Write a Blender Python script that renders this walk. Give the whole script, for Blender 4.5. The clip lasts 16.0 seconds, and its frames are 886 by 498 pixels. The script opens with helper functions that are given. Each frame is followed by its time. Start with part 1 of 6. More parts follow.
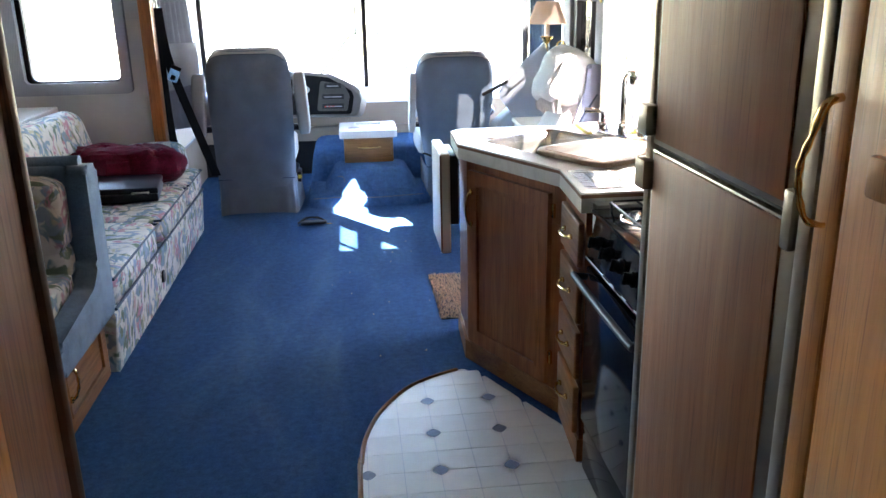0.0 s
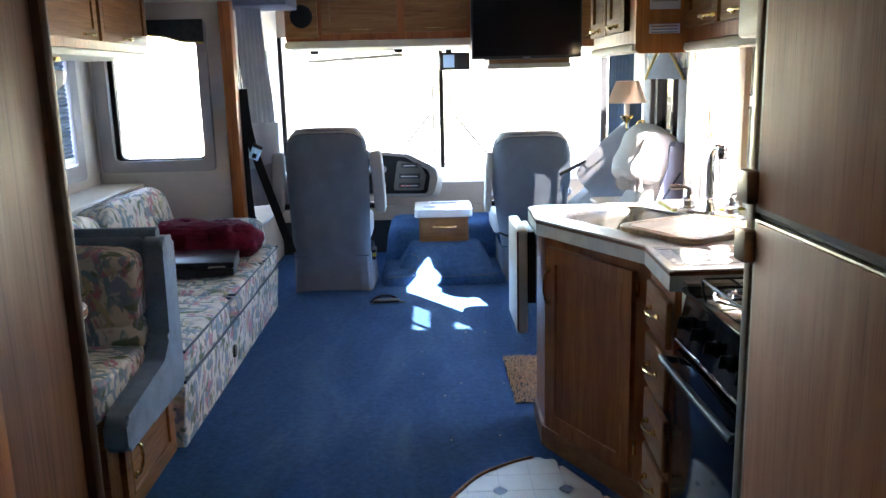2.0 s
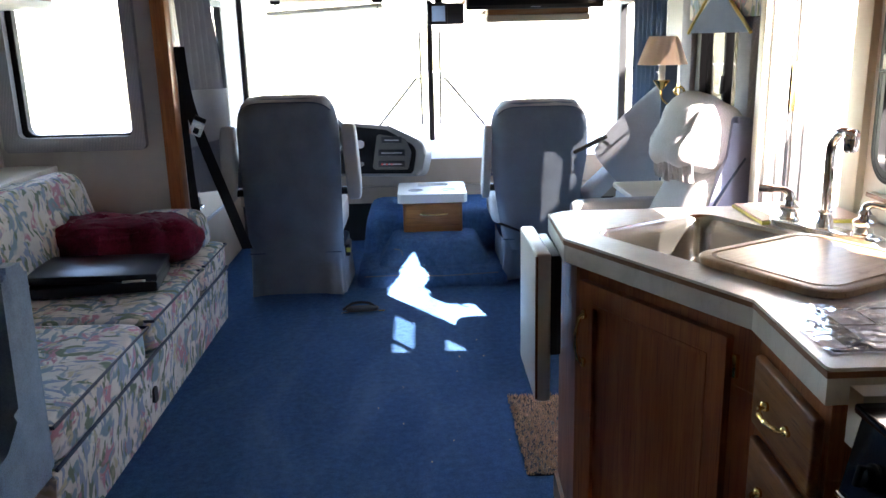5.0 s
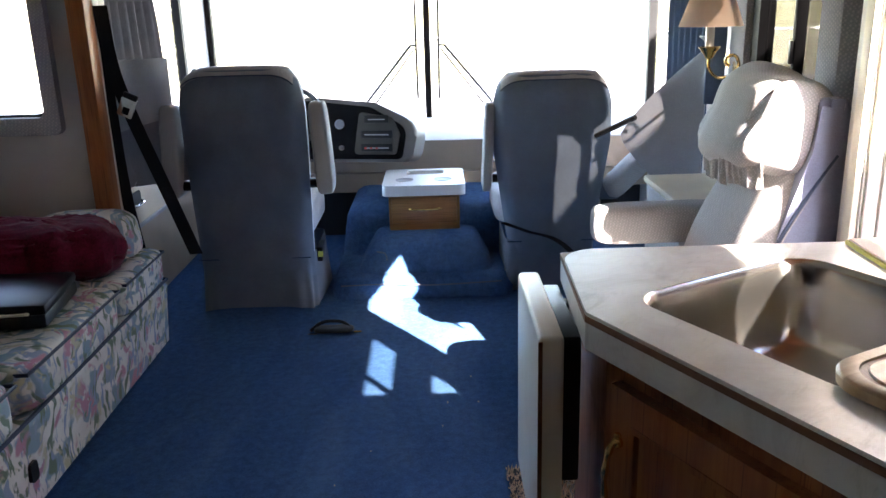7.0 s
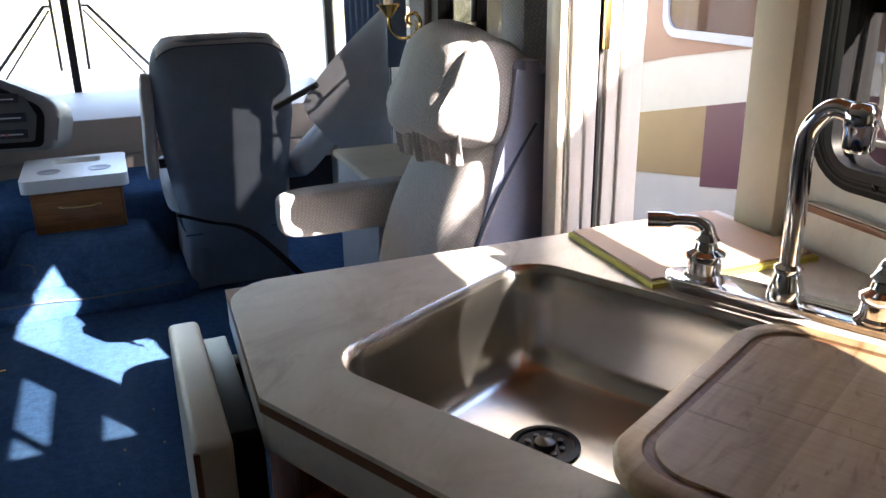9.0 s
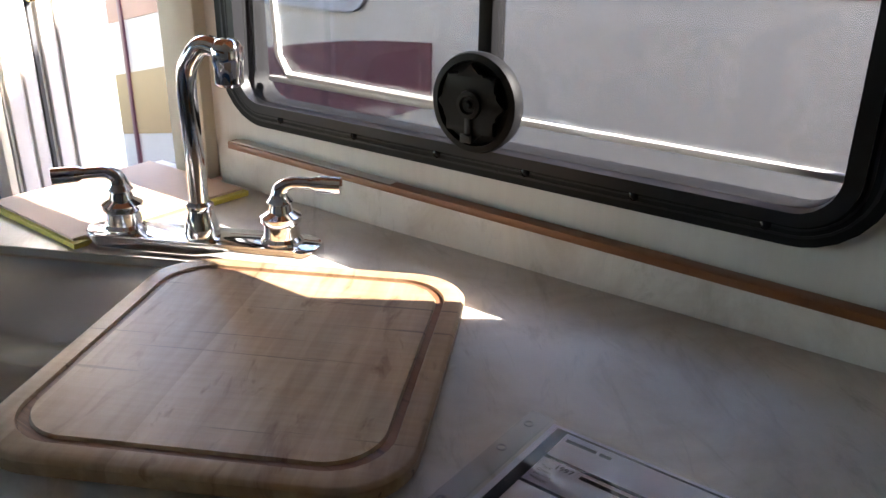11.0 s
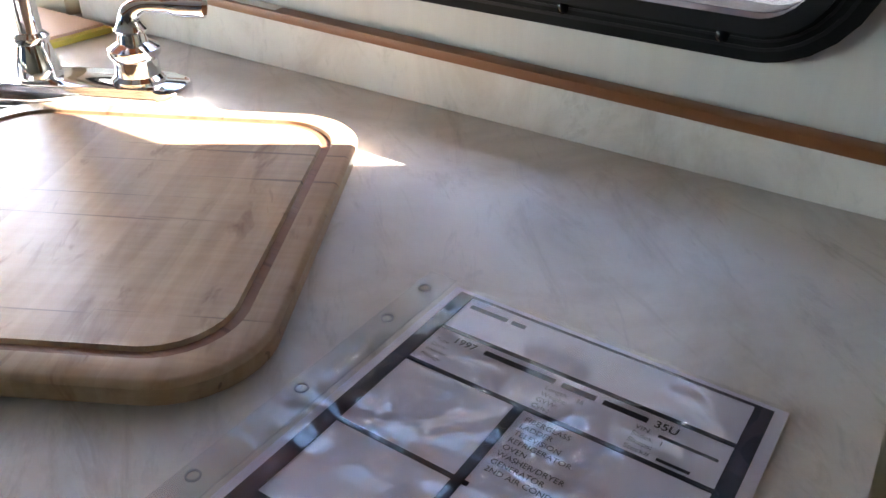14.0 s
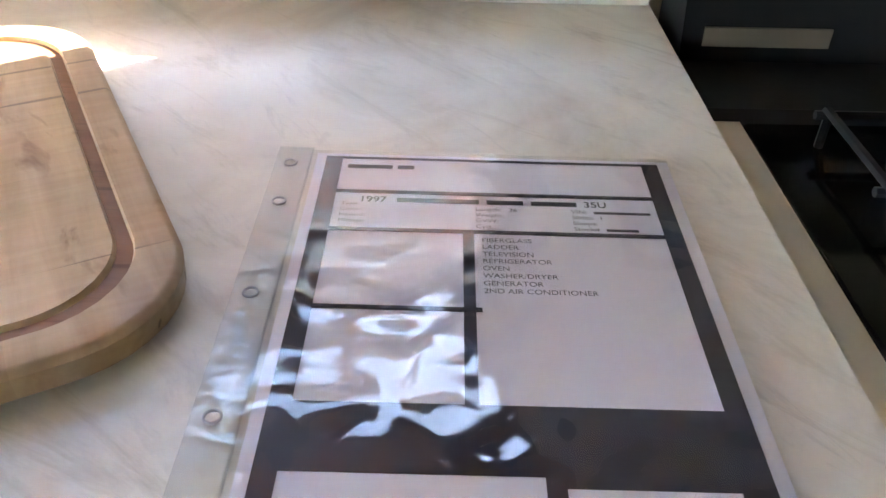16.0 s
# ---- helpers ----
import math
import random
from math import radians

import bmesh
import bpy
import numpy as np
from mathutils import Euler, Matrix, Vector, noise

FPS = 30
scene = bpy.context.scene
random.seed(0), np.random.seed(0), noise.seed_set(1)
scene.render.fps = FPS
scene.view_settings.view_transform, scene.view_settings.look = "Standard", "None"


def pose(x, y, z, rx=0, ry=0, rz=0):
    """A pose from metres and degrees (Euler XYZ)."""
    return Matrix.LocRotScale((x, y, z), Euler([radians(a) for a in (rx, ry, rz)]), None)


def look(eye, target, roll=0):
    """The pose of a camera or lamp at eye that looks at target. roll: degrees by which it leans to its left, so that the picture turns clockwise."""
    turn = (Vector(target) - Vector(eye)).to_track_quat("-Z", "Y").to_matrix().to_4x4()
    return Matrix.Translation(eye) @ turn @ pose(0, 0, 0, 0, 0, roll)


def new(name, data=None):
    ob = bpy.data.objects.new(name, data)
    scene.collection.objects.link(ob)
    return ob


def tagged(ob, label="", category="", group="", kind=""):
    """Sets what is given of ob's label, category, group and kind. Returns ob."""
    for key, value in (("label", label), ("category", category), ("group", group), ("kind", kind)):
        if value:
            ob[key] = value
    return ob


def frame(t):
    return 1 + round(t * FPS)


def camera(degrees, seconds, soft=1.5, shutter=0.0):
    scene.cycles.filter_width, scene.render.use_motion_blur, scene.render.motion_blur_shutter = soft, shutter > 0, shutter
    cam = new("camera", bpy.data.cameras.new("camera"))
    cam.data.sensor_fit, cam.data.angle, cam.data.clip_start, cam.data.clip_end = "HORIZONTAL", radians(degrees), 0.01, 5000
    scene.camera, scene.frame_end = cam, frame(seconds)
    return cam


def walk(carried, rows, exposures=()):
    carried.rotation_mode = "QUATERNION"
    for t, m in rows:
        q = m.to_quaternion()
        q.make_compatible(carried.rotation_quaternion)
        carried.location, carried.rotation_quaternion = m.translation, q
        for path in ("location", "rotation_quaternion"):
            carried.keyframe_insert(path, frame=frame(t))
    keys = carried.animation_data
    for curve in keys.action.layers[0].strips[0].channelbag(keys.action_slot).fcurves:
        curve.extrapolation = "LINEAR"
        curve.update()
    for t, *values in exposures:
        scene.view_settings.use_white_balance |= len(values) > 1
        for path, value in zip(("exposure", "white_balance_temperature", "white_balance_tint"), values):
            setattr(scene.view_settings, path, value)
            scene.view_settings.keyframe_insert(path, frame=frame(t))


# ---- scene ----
cam = camera(56.9, 16.0)
PATH = [
    (0, (-0.132, 0.228, 1.471), (0.068, 2.122, 0.86), -1.1),
    (0.5, (-0.125, 0.228, 1.464), (-0.004, 2.161, 0.966), -1.3),
    (1, (-0.123, 0.23, 1.455), (-0.052, 2.179, 1.013), -1.3),
    (1.5, (-0.123, 0.255, 1.441), (-0.081, 2.21, 1.024), -1.4),
    (2, (-0.135, 0.327, 1.42), (-0.105, 2.284, 1.01), -1.4),
    (2.5, (-0.153, 0.428, 1.414), (-0.119, 2.385, 1.003), -1.3),
    (3, (-0.142, 0.529, 1.406), (-0.086, 2.483, 0.983), -1.3),
    (3.5, (-0.092, 0.727, 1.392), (-0.015, 2.676, 0.95), -1.3),
    (4, (-0.081, 0.91, 1.395), (0.002, 2.854, 0.932), -1.2),
    (4.5, (-0.105, 1.132, 1.401), (-0.041, 3.072, 0.917), -1.2),
    (5, (-0.091, 1.332, 1.39), (-0.046, 3.268, 0.891), -1.4),
    (5.2, (-0.067, 1.42, 1.375), (-0.027, 3.356, 0.873), -1.4),
    (7.5, (0.092, 2.32, 1.331), (0.095, 4.231, 0.742), -1.6),
    (8, (0.162, 2.444, 1.311), (0.225, 4.349, 0.707), -1.8),
    (8.5, (0.186, 2.512, 1.312), (0.469, 4.386, 0.674), -1.4),
    (9, (0.162, 2.555, 1.319), (0.858, 4.305, 0.645), -1.0),
    (9.5, (0.17, 2.511, 1.296), (1.247, 4.044, 0.595), -0.7),
    (10, (0.205, 2.474, 1.302), (1.519, 3.803, 0.591), 0.2),
    (10.2, (0.221, 2.466, 1.302), (1.587, 3.735, 0.58), 0.3),
    (12.3, (0.412, 2.442, 1.27), (1.962, 3.396, 0.441), 1.8),
    (12.5, (0.426, 2.442, 1.257), (1.964, 3.396, 0.407), 1.8),
    (13, (0.437, 2.431, 1.217), (1.938, 3.387, 0.304), 1.6),
    (13.5, (0.429, 2.435, 1.214), (1.885, 3.379, 0.219), 1.4),
    (14, (0.428, 2.479, 1.209), (1.873, 3.386, 0.166), 0.9),
    (14.5, (0.415, 2.555, 1.207), (1.942, 3.293, 0.147), 0.8),
    (15, (0.38, 2.571, 1.189), (1.978, 3.061, 0.09), 1.4),
    (15.5, (0.361, 2.611, 1.182), (1.971, 2.875, 0.026), 1.3),
    (16, (0.379, 2.644, 1.164), (1.968, 2.604, -0.05), 1.8),
]
EXPOSURE = [(0.0, 6.2, 6500, 17), (0.5, 5.6, 6500, 17), (1.0, 5.45, 6500, 17), (2.5, 5.9, 6500, 17), (3.5, 5.7, 6550, 18), (5.0, 5.2, 6700, 19), (7.5, 4.75, 6950, 20), (9.0, 3.9, 6900, 19), (10.2, 3.9, 6350, 17), (12.3, 5.2, 6350, 17), (13.0, 5.3, 5950, 16), (14.0, 5.3, 6200, 17), (14.5, 5.2, 6300, 17), (15.0, 5.65, 5950, 16), (15.5, 5.9, 6300, 16), (16.0, 6.4, 6900, 15)]
walk(cam, [(t, look(eye, target, roll)) for t, eye, target, roll in PATH], EXPOSURE)

# ---- light ----
AZ = Vector((0.561, -0.828, 0)).normalized()          # towards the sun, seen from above
SUN_EL = radians(31.45)
world = bpy.data.worlds.new("sky")
scene.world = world
world.use_nodes = True
wn = world.node_tree
sky = wn.nodes.new("ShaderNodeTexSky")
sky.sky_type = 'NISHITA'
sky.sun_disc = False
sky.sun_elevation = SUN_EL
sky.sun_rotation = math.atan2(AZ.x, AZ.y)
wn.links.new(sky.outputs[0], wn.nodes["Background"].inputs[0])
wn.nodes["Background"].inputs[1].default_value = 0.15
sun = bpy.data.lights.new("sun", 'SUN')
sun.energy, sun.angle, sun.color = 5.0, radians(0.5), (1.0, 0.95, 0.86)
sun_ob = new("sun", sun)
sun_dir = Vector((AZ.x * math.cos(SUN_EL), AZ.y * math.cos(SUN_EL), math.sin(SUN_EL)))
sun_ob.matrix_world = look(sun_dir * 20, (0, 0, 0))


# ---- materials ----
def node_mat(name):
    m = bpy.data.materials.new(name)
    m.use_nodes = True
    nt = m.node_tree
    return m, nt, nt.nodes["Principled BSDF"]


def coords(nt, scale=(1, 1, 1), rot=(0, 0, 0)):
    tc = nt.nodes.new("ShaderNodeTexCoord")
    mp = nt.nodes.new("ShaderNodeMapping")
    mp.inputs["Scale"].default_value = scale
    mp.inputs["Rotation"].default_value = rot
    nt.links.new(tc.outputs["Object"], mp.inputs["Vector"])
    return mp.outputs["Vector"]


def tex_noise(nt, vec, scale, detail=4, rough=0.6, distort=0.0):
    n = nt.nodes.new("ShaderNodeTexNoise")
    n.inputs["Scale"].default_value = scale
    n.inputs["Detail"].default_value = detail
    n.inputs["Roughness"].default_value = rough
    n.inputs["Distortion"].default_value = distort
    nt.links.new(vec, n.inputs["Vector"])
    return n.outputs["Fac"]


def ramp(nt, fac, stops):
    r = nt.nodes.new("ShaderNodeValToRGB")
    el = r.color_ramp.elements
    while len(el) < len(stops):
        el.new(0.5)
    for e, (p, c) in zip(el, stops):
        e.position, e.color = p, (*c, 1)
    nt.links.new(fac, r.inputs[0])
    return r.outputs[0]


def mixc(nt, fac, a, b, mode='MIX'):
    n = nt.nodes.new("ShaderNodeMix")
    n.data_type, n.blend_type = 'RGBA', mode
    for sock, v in ((n.inputs[0], fac), (n.inputs[6], a), (n.inputs[7], b)):
        if isinstance(v, (int, float)):
            sock.default_value = v
        elif isinstance(v, tuple):
            sock.default_value = (*v, 1)
        else:
            nt.links.new(v, sock)
    return n.outputs[2]


def bump(nt, bsdf, height, strength=0.2, dist=0.002):
    b = nt.nodes.new("ShaderNodeBump")
    b.inputs["Strength"].default_value = strength
    b.inputs["Distance"].default_value = dist
    nt.links.new(height, b.inputs["Height"])
    nt.links.new(b.outputs[0], bsdf.inputs["Normal"])


def plain(name, col, rough=0.5, metal=0.0, var=0.12, scale=6.0, grain=120.0, relief=0.15, spec=0.5):
    m, nt, b = node_mat(name)
    v = coords(nt)
    big = tex_noise(nt, v, scale, 5)
    fine = tex_noise(nt, v, grain, 3)
    lo = tuple(c * (1 - var) for c in col)
    hi = tuple(min(1, c * (1 + var)) for c in col)
    c1 = ramp(nt, big, [(0.3, lo), (0.7, hi)])
    c2 = mixc(nt, 0.18, c1, ramp(nt, fine, [(0.3, lo), (0.7, hi)]))
    nt.links.new(c2, b.inputs["Base Color"])
    b.inputs["Roughness"].default_value = rough
    b.inputs["Metallic"].default_value = metal
    b.inputs["Specular IOR Level"].default_value = spec
    if relief:
        bump(nt, b, fine, relief, 0.001)
    return m


def wood(name, dark, light, axis='z', rough=0.38, freq=55.0):
    m, nt, b = node_mat(name)
    st = {'z': (1, 1, 0.07), 'y': (1, 0.07, 1), 'x': (0.07, 1, 1)}[axis]
    v = coords(nt, st)
    grain = tex_noise(nt, v, freq, 8, 0.65, 0.6)
    broad = tex_noise(nt, v, 7, 4, 0.5, 2.6)
    pores = tex_noise(nt, coords(nt, tuple(s if s == 1 else 0.02 for s in st)), 260, 3)
    mid = tuple((a + c) / 2 for a, c in zip(dark, light))
    col = ramp(nt, grain, [(0.3, dark), (0.5, mid), (0.72, light)])
    col = mixc(nt, 0.4, col, ramp(nt, broad, [(0.35, dark), (0.65, light)]))
    col = mixc(nt, ramp(nt, pores, [(0.34, (0.7, 0.7, 0.7)), (0.44, (0, 0, 0))]), col, tuple(c * 0.62 for c in dark))
    nt.links.new(col, b.inputs["Base Color"])
    rgh = ramp(nt, grain, [(0.2, (rough + 0.12,) * 3), (0.8, (rough - 0.05,) * 3)])
    nt.links.new(rgh, b.inputs["Roughness"])
    b.inputs["Specular IOR Level"].default_value = 0.35
    bump(nt, b, pores, 0.25, 0.0008)
    return m


def fabric(name, col, var=0.15, weave=420.0, rough=0.95, patch=9.0, sheen=0.25):
    m, nt, b = node_mat(name)
    v = coords(nt)
    big = tex_noise(nt, v, patch, 5, 0.6)
    fine = tex_noise(nt, v, weave, 2)
    lo = tuple(c * (1 - var) for c in col)
    hi = tuple(min(1, c * (1 + var)) for c in col)
    c = mixc(nt, 0.35, ramp(nt, big, [(0.3, lo), (0.7, hi)]), ramp(nt, fine, [(0.35, tuple(x * 0.7 for x in lo)), (0.65, hi)]))
    nt.links.new(c, b.inputs["Base Color"])
    b.inputs["Roughness"].default_value = rough
    b.inputs["Specular IOR Level"].default_value = 0.15
    b.inputs["Sheen Weight"].default_value = sheen
    bump(nt, b, fine, 0.35, 0.0015)
    return m


def checked(name, base, dark, scale=62.0):
    """Small woven diamond pattern."""
    m, nt, b = node_mat(name)
    v = coords(nt, (1, 1, 1), (0.6, 0.5, 0.78))
    vo = nt.nodes.new("ShaderNodeTexVoronoi")
    vo.inputs["Scale"].default_value = scale
    vo.inputs["Randomness"].default_value = 0.25
    nt.links.new(v, vo.inputs["Vector"])
    big = tex_noise(nt, coords(nt), 7, 4)
    c = ramp(nt, vo.outputs["Distance"], [(0.22, base), (0.5, dark)])
    c = mixc(nt, 0.15, c, ramp(nt, big, [(0.3, tuple(x * 0.6 for x in base)), (0.7, base)]))
    nt.links.new(c, b.inputs["Base Color"])
    b.inputs["Roughness"].default_value = 0.95
    b.inputs["Specular IOR Level"].default_value = 0.15
    bump(nt, b, vo.outputs["Distance"], 0.4, 0.002)
    return m


def floral(name, stretch=(1, 1, 1)):
    """Cream cotton with leaf strokes in green and blue and loose pink blossoms."""
    m, nt, b = node_mat(name)
    v = coords(nt, stretch)
    warp = nt.nodes.new("ShaderNodeTexNoise")
    warp.inputs["Scale"].default_value = 6
    nt.links.new(v, warp.inputs["Vector"])
    vm = nt.nodes.new("ShaderNodeVectorMath")
    vm.operation = 'MULTIPLY_ADD'
    nt.links.new(warp.outputs["Color"], vm.inputs[0])
    vm.inputs[1].default_value = (0.16, 0.16, 0.16)
    nt.links.new(v, vm.inputs[2])
    vw = vm.outputs[0]

    def strokes(rot, sc, lo, hi, stretchy):
        mp = nt.nodes.new("ShaderNodeMapping")
        mp.inputs["Rotation"].default_value = rot
        mp.inputs["Scale"].default_value = stretchy
        nt.links.new(vw, mp.inputs["Vector"])
        return ramp(nt, tex_noise(nt, mp.outputs[0], sc, 2, 0.4), [(lo, (0, 0, 0)), (hi, (1, 1, 1))])

    def petals(rot, sc, lo, hi):
        # blossoms: soft patches broken into thin petals
        patch = strokes(rot, sc, lo, hi, (1, 1, 0.8))
        fine = strokes((rot[1], rot[0], 0.5), 62, 0.42, 0.52, (1, 0.4, 0.6))
        return mixc(nt, fine, (0, 0, 0), patch)
    base = ramp(nt, tex_noise(nt, v, 5, 4), [(0.3, (0.56, 0.53, 0.48)), (0.7, (0.76, 0.73, 0.67))])
    c = mixc(nt, strokes((0.4, 0.7, 0.2), 34, 0.54, 0.60, (1, 0.20, 0.34)), base, (0.22, 0.31, 0.36))
    c = mixc(nt, strokes((1.2, 0.1, 0.9), 33, 0.56, 0.61, (0.22, 1, 0.42)), c, (0.16, 0.21, 0.15))
    c = mixc(nt, strokes((0.2, 1.3, 1.9), 40, 0.57, 0.63, (0.4, 1, 0.24)), c, (0.27, 0.33, 0.44))
    c = mixc(nt, petals((0.9, 0.9, 0.1), 11, 0.57, 0.64), c, (0.48, 0.24, 0.29))
    c = mixc(nt, petals((0.1, 0.5, 0.8), 13, 0.60, 0.67), c, (0.50, 0.46, 0.32))
    weave = tex_noise(nt, v, 500, 2)
    c = mixc(nt, 0.15, c, ramp(nt, weave, [(0.3, (0.2, 0.2, 0.2)), (0.7, (0.8, 0.8, 0.8))]), 'OVERLAY')
    nt.links.new(c, b.inputs["Base Color"])
    b.inputs["Roughness"].default_value = 0.8
    b.inputs["Specular IOR Level"].default_value = 0.25
    bump(nt, b, weave, 0.25, 0.001)
    return m


def glass_mat(name, tint, gloss=0.06):
    m = bpy.data.materials.new(name)
    m.use_nodes = True
    nt = m.node_tree
    nt.nodes.remove(nt.nodes["Principled BSDF"])
    tr = nt.nodes.new("ShaderNodeBsdfTransparent")
    tr.inputs[0].default_value = (*tint, 1)
    gl = nt.nodes.new("ShaderNodeBsdfGlossy")
    gl.inputs["Roughness"].default_value = 0.02
    lw = nt.nodes.new("ShaderNodeLayerWeight")
    lw.inputs["Blend"].default_value = 0.5
    pw = nt.nodes.new("ShaderNodeMath")
    pw.operation = 'POWER'
    pw.inputs[1].default_value = 4.0
    nt.links.new(lw.outputs["Facing"], pw.inputs[0])
    fr = nt.nodes.new("ShaderNodeMath")
    fr.operation = 'MULTIPLY_ADD'
    fr.inputs[1].default_value, fr.inputs[2].default_value = 0.6, gloss * 0.5
    nt.links.new(pw.outputs[0], fr.inputs[0])
    mx = nt.nodes.new("ShaderNodeMixShader")
    nt.links.new(fr.outputs[0], mx.inputs[0])
    nt.links.new(tr.outputs[0], mx.inputs[1])
    nt.links.new(gl.outputs[0], mx.inputs[2])
    nt.links.new(mx.outputs[0], nt.nodes["Material Output"].inputs[0])
    return m


def carpet_mat():
    m, nt, b = node_mat("blue_carpet")
    v = coords(nt)
    tuft = tex_noise(nt, v, 150, 5, 0.8)
    mid = tex_noise(nt, v, 34, 4, 0.7)
    wear = tex_noise(nt, coords(nt, (1.0, 0.35, 1)), 2.6, 5, 0.65, 0.8)
    c = ramp(nt, wear, [(0.36, (0.016, 0.057, 0.152)), (0.52, (0.045, 0.116, 0.248)), (0.68, (0.118, 0.217, 0.345))])
    c = mixc(nt, 0.55, c, ramp(nt, tuft, [(0.3, (0.007, 0.021, 0.056)), (0.7, (0.072, 0.171, 0.342))]))
    c = mixc(nt, 0.32, c, ramp(nt, mid, [(0.35, (0.007, 0.026, 0.087)), (0.65, (0.051, 0.139, 0.310))]))
    nt.links.new(c, b.inputs["Base Color"])
    b.inputs["Roughness"].default_value = 0.9
    b.inputs["Specular IOR Level"].default_value = 0.1
    bump(nt, b, tuft, 1.0, 0.009)
    return m


def marble_mat():
    m, nt, b = node_mat("pale_marbled_laminate")
    v = coords(nt, (1, 1, 1), (0, 0, 0.9))
    cloud = tex_noise(nt, v, 7, 7, 0.62, 1.2)

    def vein(angle, sc, lo, hi, amount):
        mp = nt.nodes.new("ShaderNodeMapping")
        mp.inputs["Scale"].default_value = (3.2, 0.7, 1)
        nt.links.new(coords(nt, (1, 1, 1), (0, 0, angle)), mp.inputs["Vector"])
        return ramp(nt, tex_noise(nt, mp.outputs[0], sc, 7, 0.72, 1.1), [(lo, (0, 0, 0)), (hi, (amount,) * 3)])
    c = ramp(nt, cloud, [(0.3, (0.53, 0.485, 0.43)), (0.55, (0.68, 0.645, 0.595)), (0.75, (0.74, 0.715, 0.67))])
    c = mixc(nt, vein(0.75, 7, 0.54, 0.70, 0.62), c, (0.40, 0.365, 0.31))
    c = mixc(nt, vein(1.0, 19, 0.57, 0.70, 0.45), c, (0.45, 0.43, 0.41))
    c = mixc(nt, vein(0.6, 12, 0.60, 0.74, 0.40), c, (0.80, 0.79, 0.77))
    nt.links.new(c, b.inputs["Base Color"])
    b.inputs["Roughness"].default_value = 0.32
    bump(nt, b, tex_noise(nt, v, 300, 2), 0.06, 0.0005)
    return m


def board_mat():
    """Maple block: glued strips of slightly different tone, with fine figure, knots and knife cuts."""
    m, nt, b = node_mat("maple_board")
    turned = coords(nt, (1, 1, 1), (0, 0, 1.089))       # x across the strips, y along them

    def scaled(sx, sy, rot=0.0):
        mp = nt.nodes.new("ShaderNodeMapping")
        mp.inputs["Scale"].default_value = (sx, sy, 1)
        mp.inputs["Rotation"].default_value = (0, 0, rot)
        nt.links.new(turned, mp.inputs["Vector"])
        return mp.outputs[0]
    sep = nt.nodes.new("ShaderNodeSeparateXYZ")
    nt.links.new(scaled(1 / 0.047, 1), sep.inputs[0])
    fl = nt.nodes.new("ShaderNodeMath")
    fl.operation = 'FLOOR'
    nt.links.new(sep.outputs[0], fl.inputs[0])
    wnz = nt.nodes.new("ShaderNodeTexWhiteNoise")
    wnz.noise_dimensions = '1D'
    nt.links.new(fl.outputs[0], wnz.inputs["W"])
    strip = ramp(nt, wnz.outputs["Value"], [(0.0, (0.30, 0.18, 0.090)), (0.5, (0.41, 0.265, 0.145)), (1.0, (0.53, 0.365, 0.215))])
    fig = tex_noise(nt, scaled(1, 0.10), 60, 6, 0.6, 0.5)
    c = mixc(nt, 0.45, strip, ramp(nt, fig, [(0.32, (0.27, 0.16, 0.080)), (0.7, (0.58, 0.42, 0.26))]))
    curl = tex_noise(nt, scaled(0.5, 5.0), 34, 3, 0.5, 0.3)
    c = mixc(nt, 0.12, c, ramp(nt, curl, [(0.35, (0.30, 0.19, 0.10)), (0.65, (0.64, 0.50, 0.34))]))
    cuts = tex_noise(nt, scaled(0.05, 2.2, 0.35), 80, 2, 0.5, 0.2)
    c = mixc(nt, ramp(nt, cuts, [(0.685, (0, 0, 0)), (0.705, (0.7, 0.7, 0.7))]), c, (0.14, 0.085, 0.05))
    blot = tex_noise(nt, scaled(1.8, 0.55), 17, 4, 0.6, 1.2)
    c = mixc(nt, ramp(nt, blot, [(0.59, (0, 0, 0)), (0.70, (0.8, 0.8, 0.8))]), c, (0.20, 0.095, 0.042))
    nt.links.new(c, b.inputs["Base Color"])
    b.inputs["Roughness"].default_value = 0.42
    bump(nt, b, cuts, 0.12, 0.0006)
    return m


def striped_wall(name, col):
    """Wallpaper with fine upright streaks."""
    m, nt, b = node_mat(name)
    streak = tex_noise(nt, coords(nt, (1, 1, 0.04)), 60, 4)
    big = tex_noise(nt, coords(nt), 3, 4)
    c = mixc(nt, 0.5, ramp(nt, streak, [(0.3, tuple(x * 0.86 for x in col)), (0.7, col)]), ramp(nt, big, [(0.3, tuple(x * 0.92 for x in col)), (0.7, col)]))
    nt.links.new(c, b.inputs["Base Color"])
    b.inputs["Roughness"].default_value = 0.6
    bump(nt, b, streak, 0.1, 0.0008)
    return m


def screen_mat():
    """Dark screen gauze: fine holes."""
    m = glass_mat("insect_screen", (0.72, 0.71, 0.70))
    return m


OAK = wood("oak_upright", (0.21, 0.060, 0.017), (0.44, 0.160, 0.050), 'z')
OAK_Y = wood("oak_level", (0.17, 0.060, 0.017), (0.36, 0.158, 0.050), 'y')
OAK_X = wood("oak_across", (0.17, 0.072, 0.024), (0.36, 0.18, 0.068), 'x')
FRIDGE_WOOD = wood("fridge_panel_wood", (0.22, 0.074, 0.022), (0.36, 0.140, 0.050), 'z', 0.52)
ORANGE_WOOD = wood("honey_wood", (0.38, 0.140, 0.036), (0.60, 0.265, 0.080), 'z')
DARK_WOOD = wood("dark_wood_trim", (0.06, 0.026, 0.012), (0.13, 0.06, 0.03), 'z')
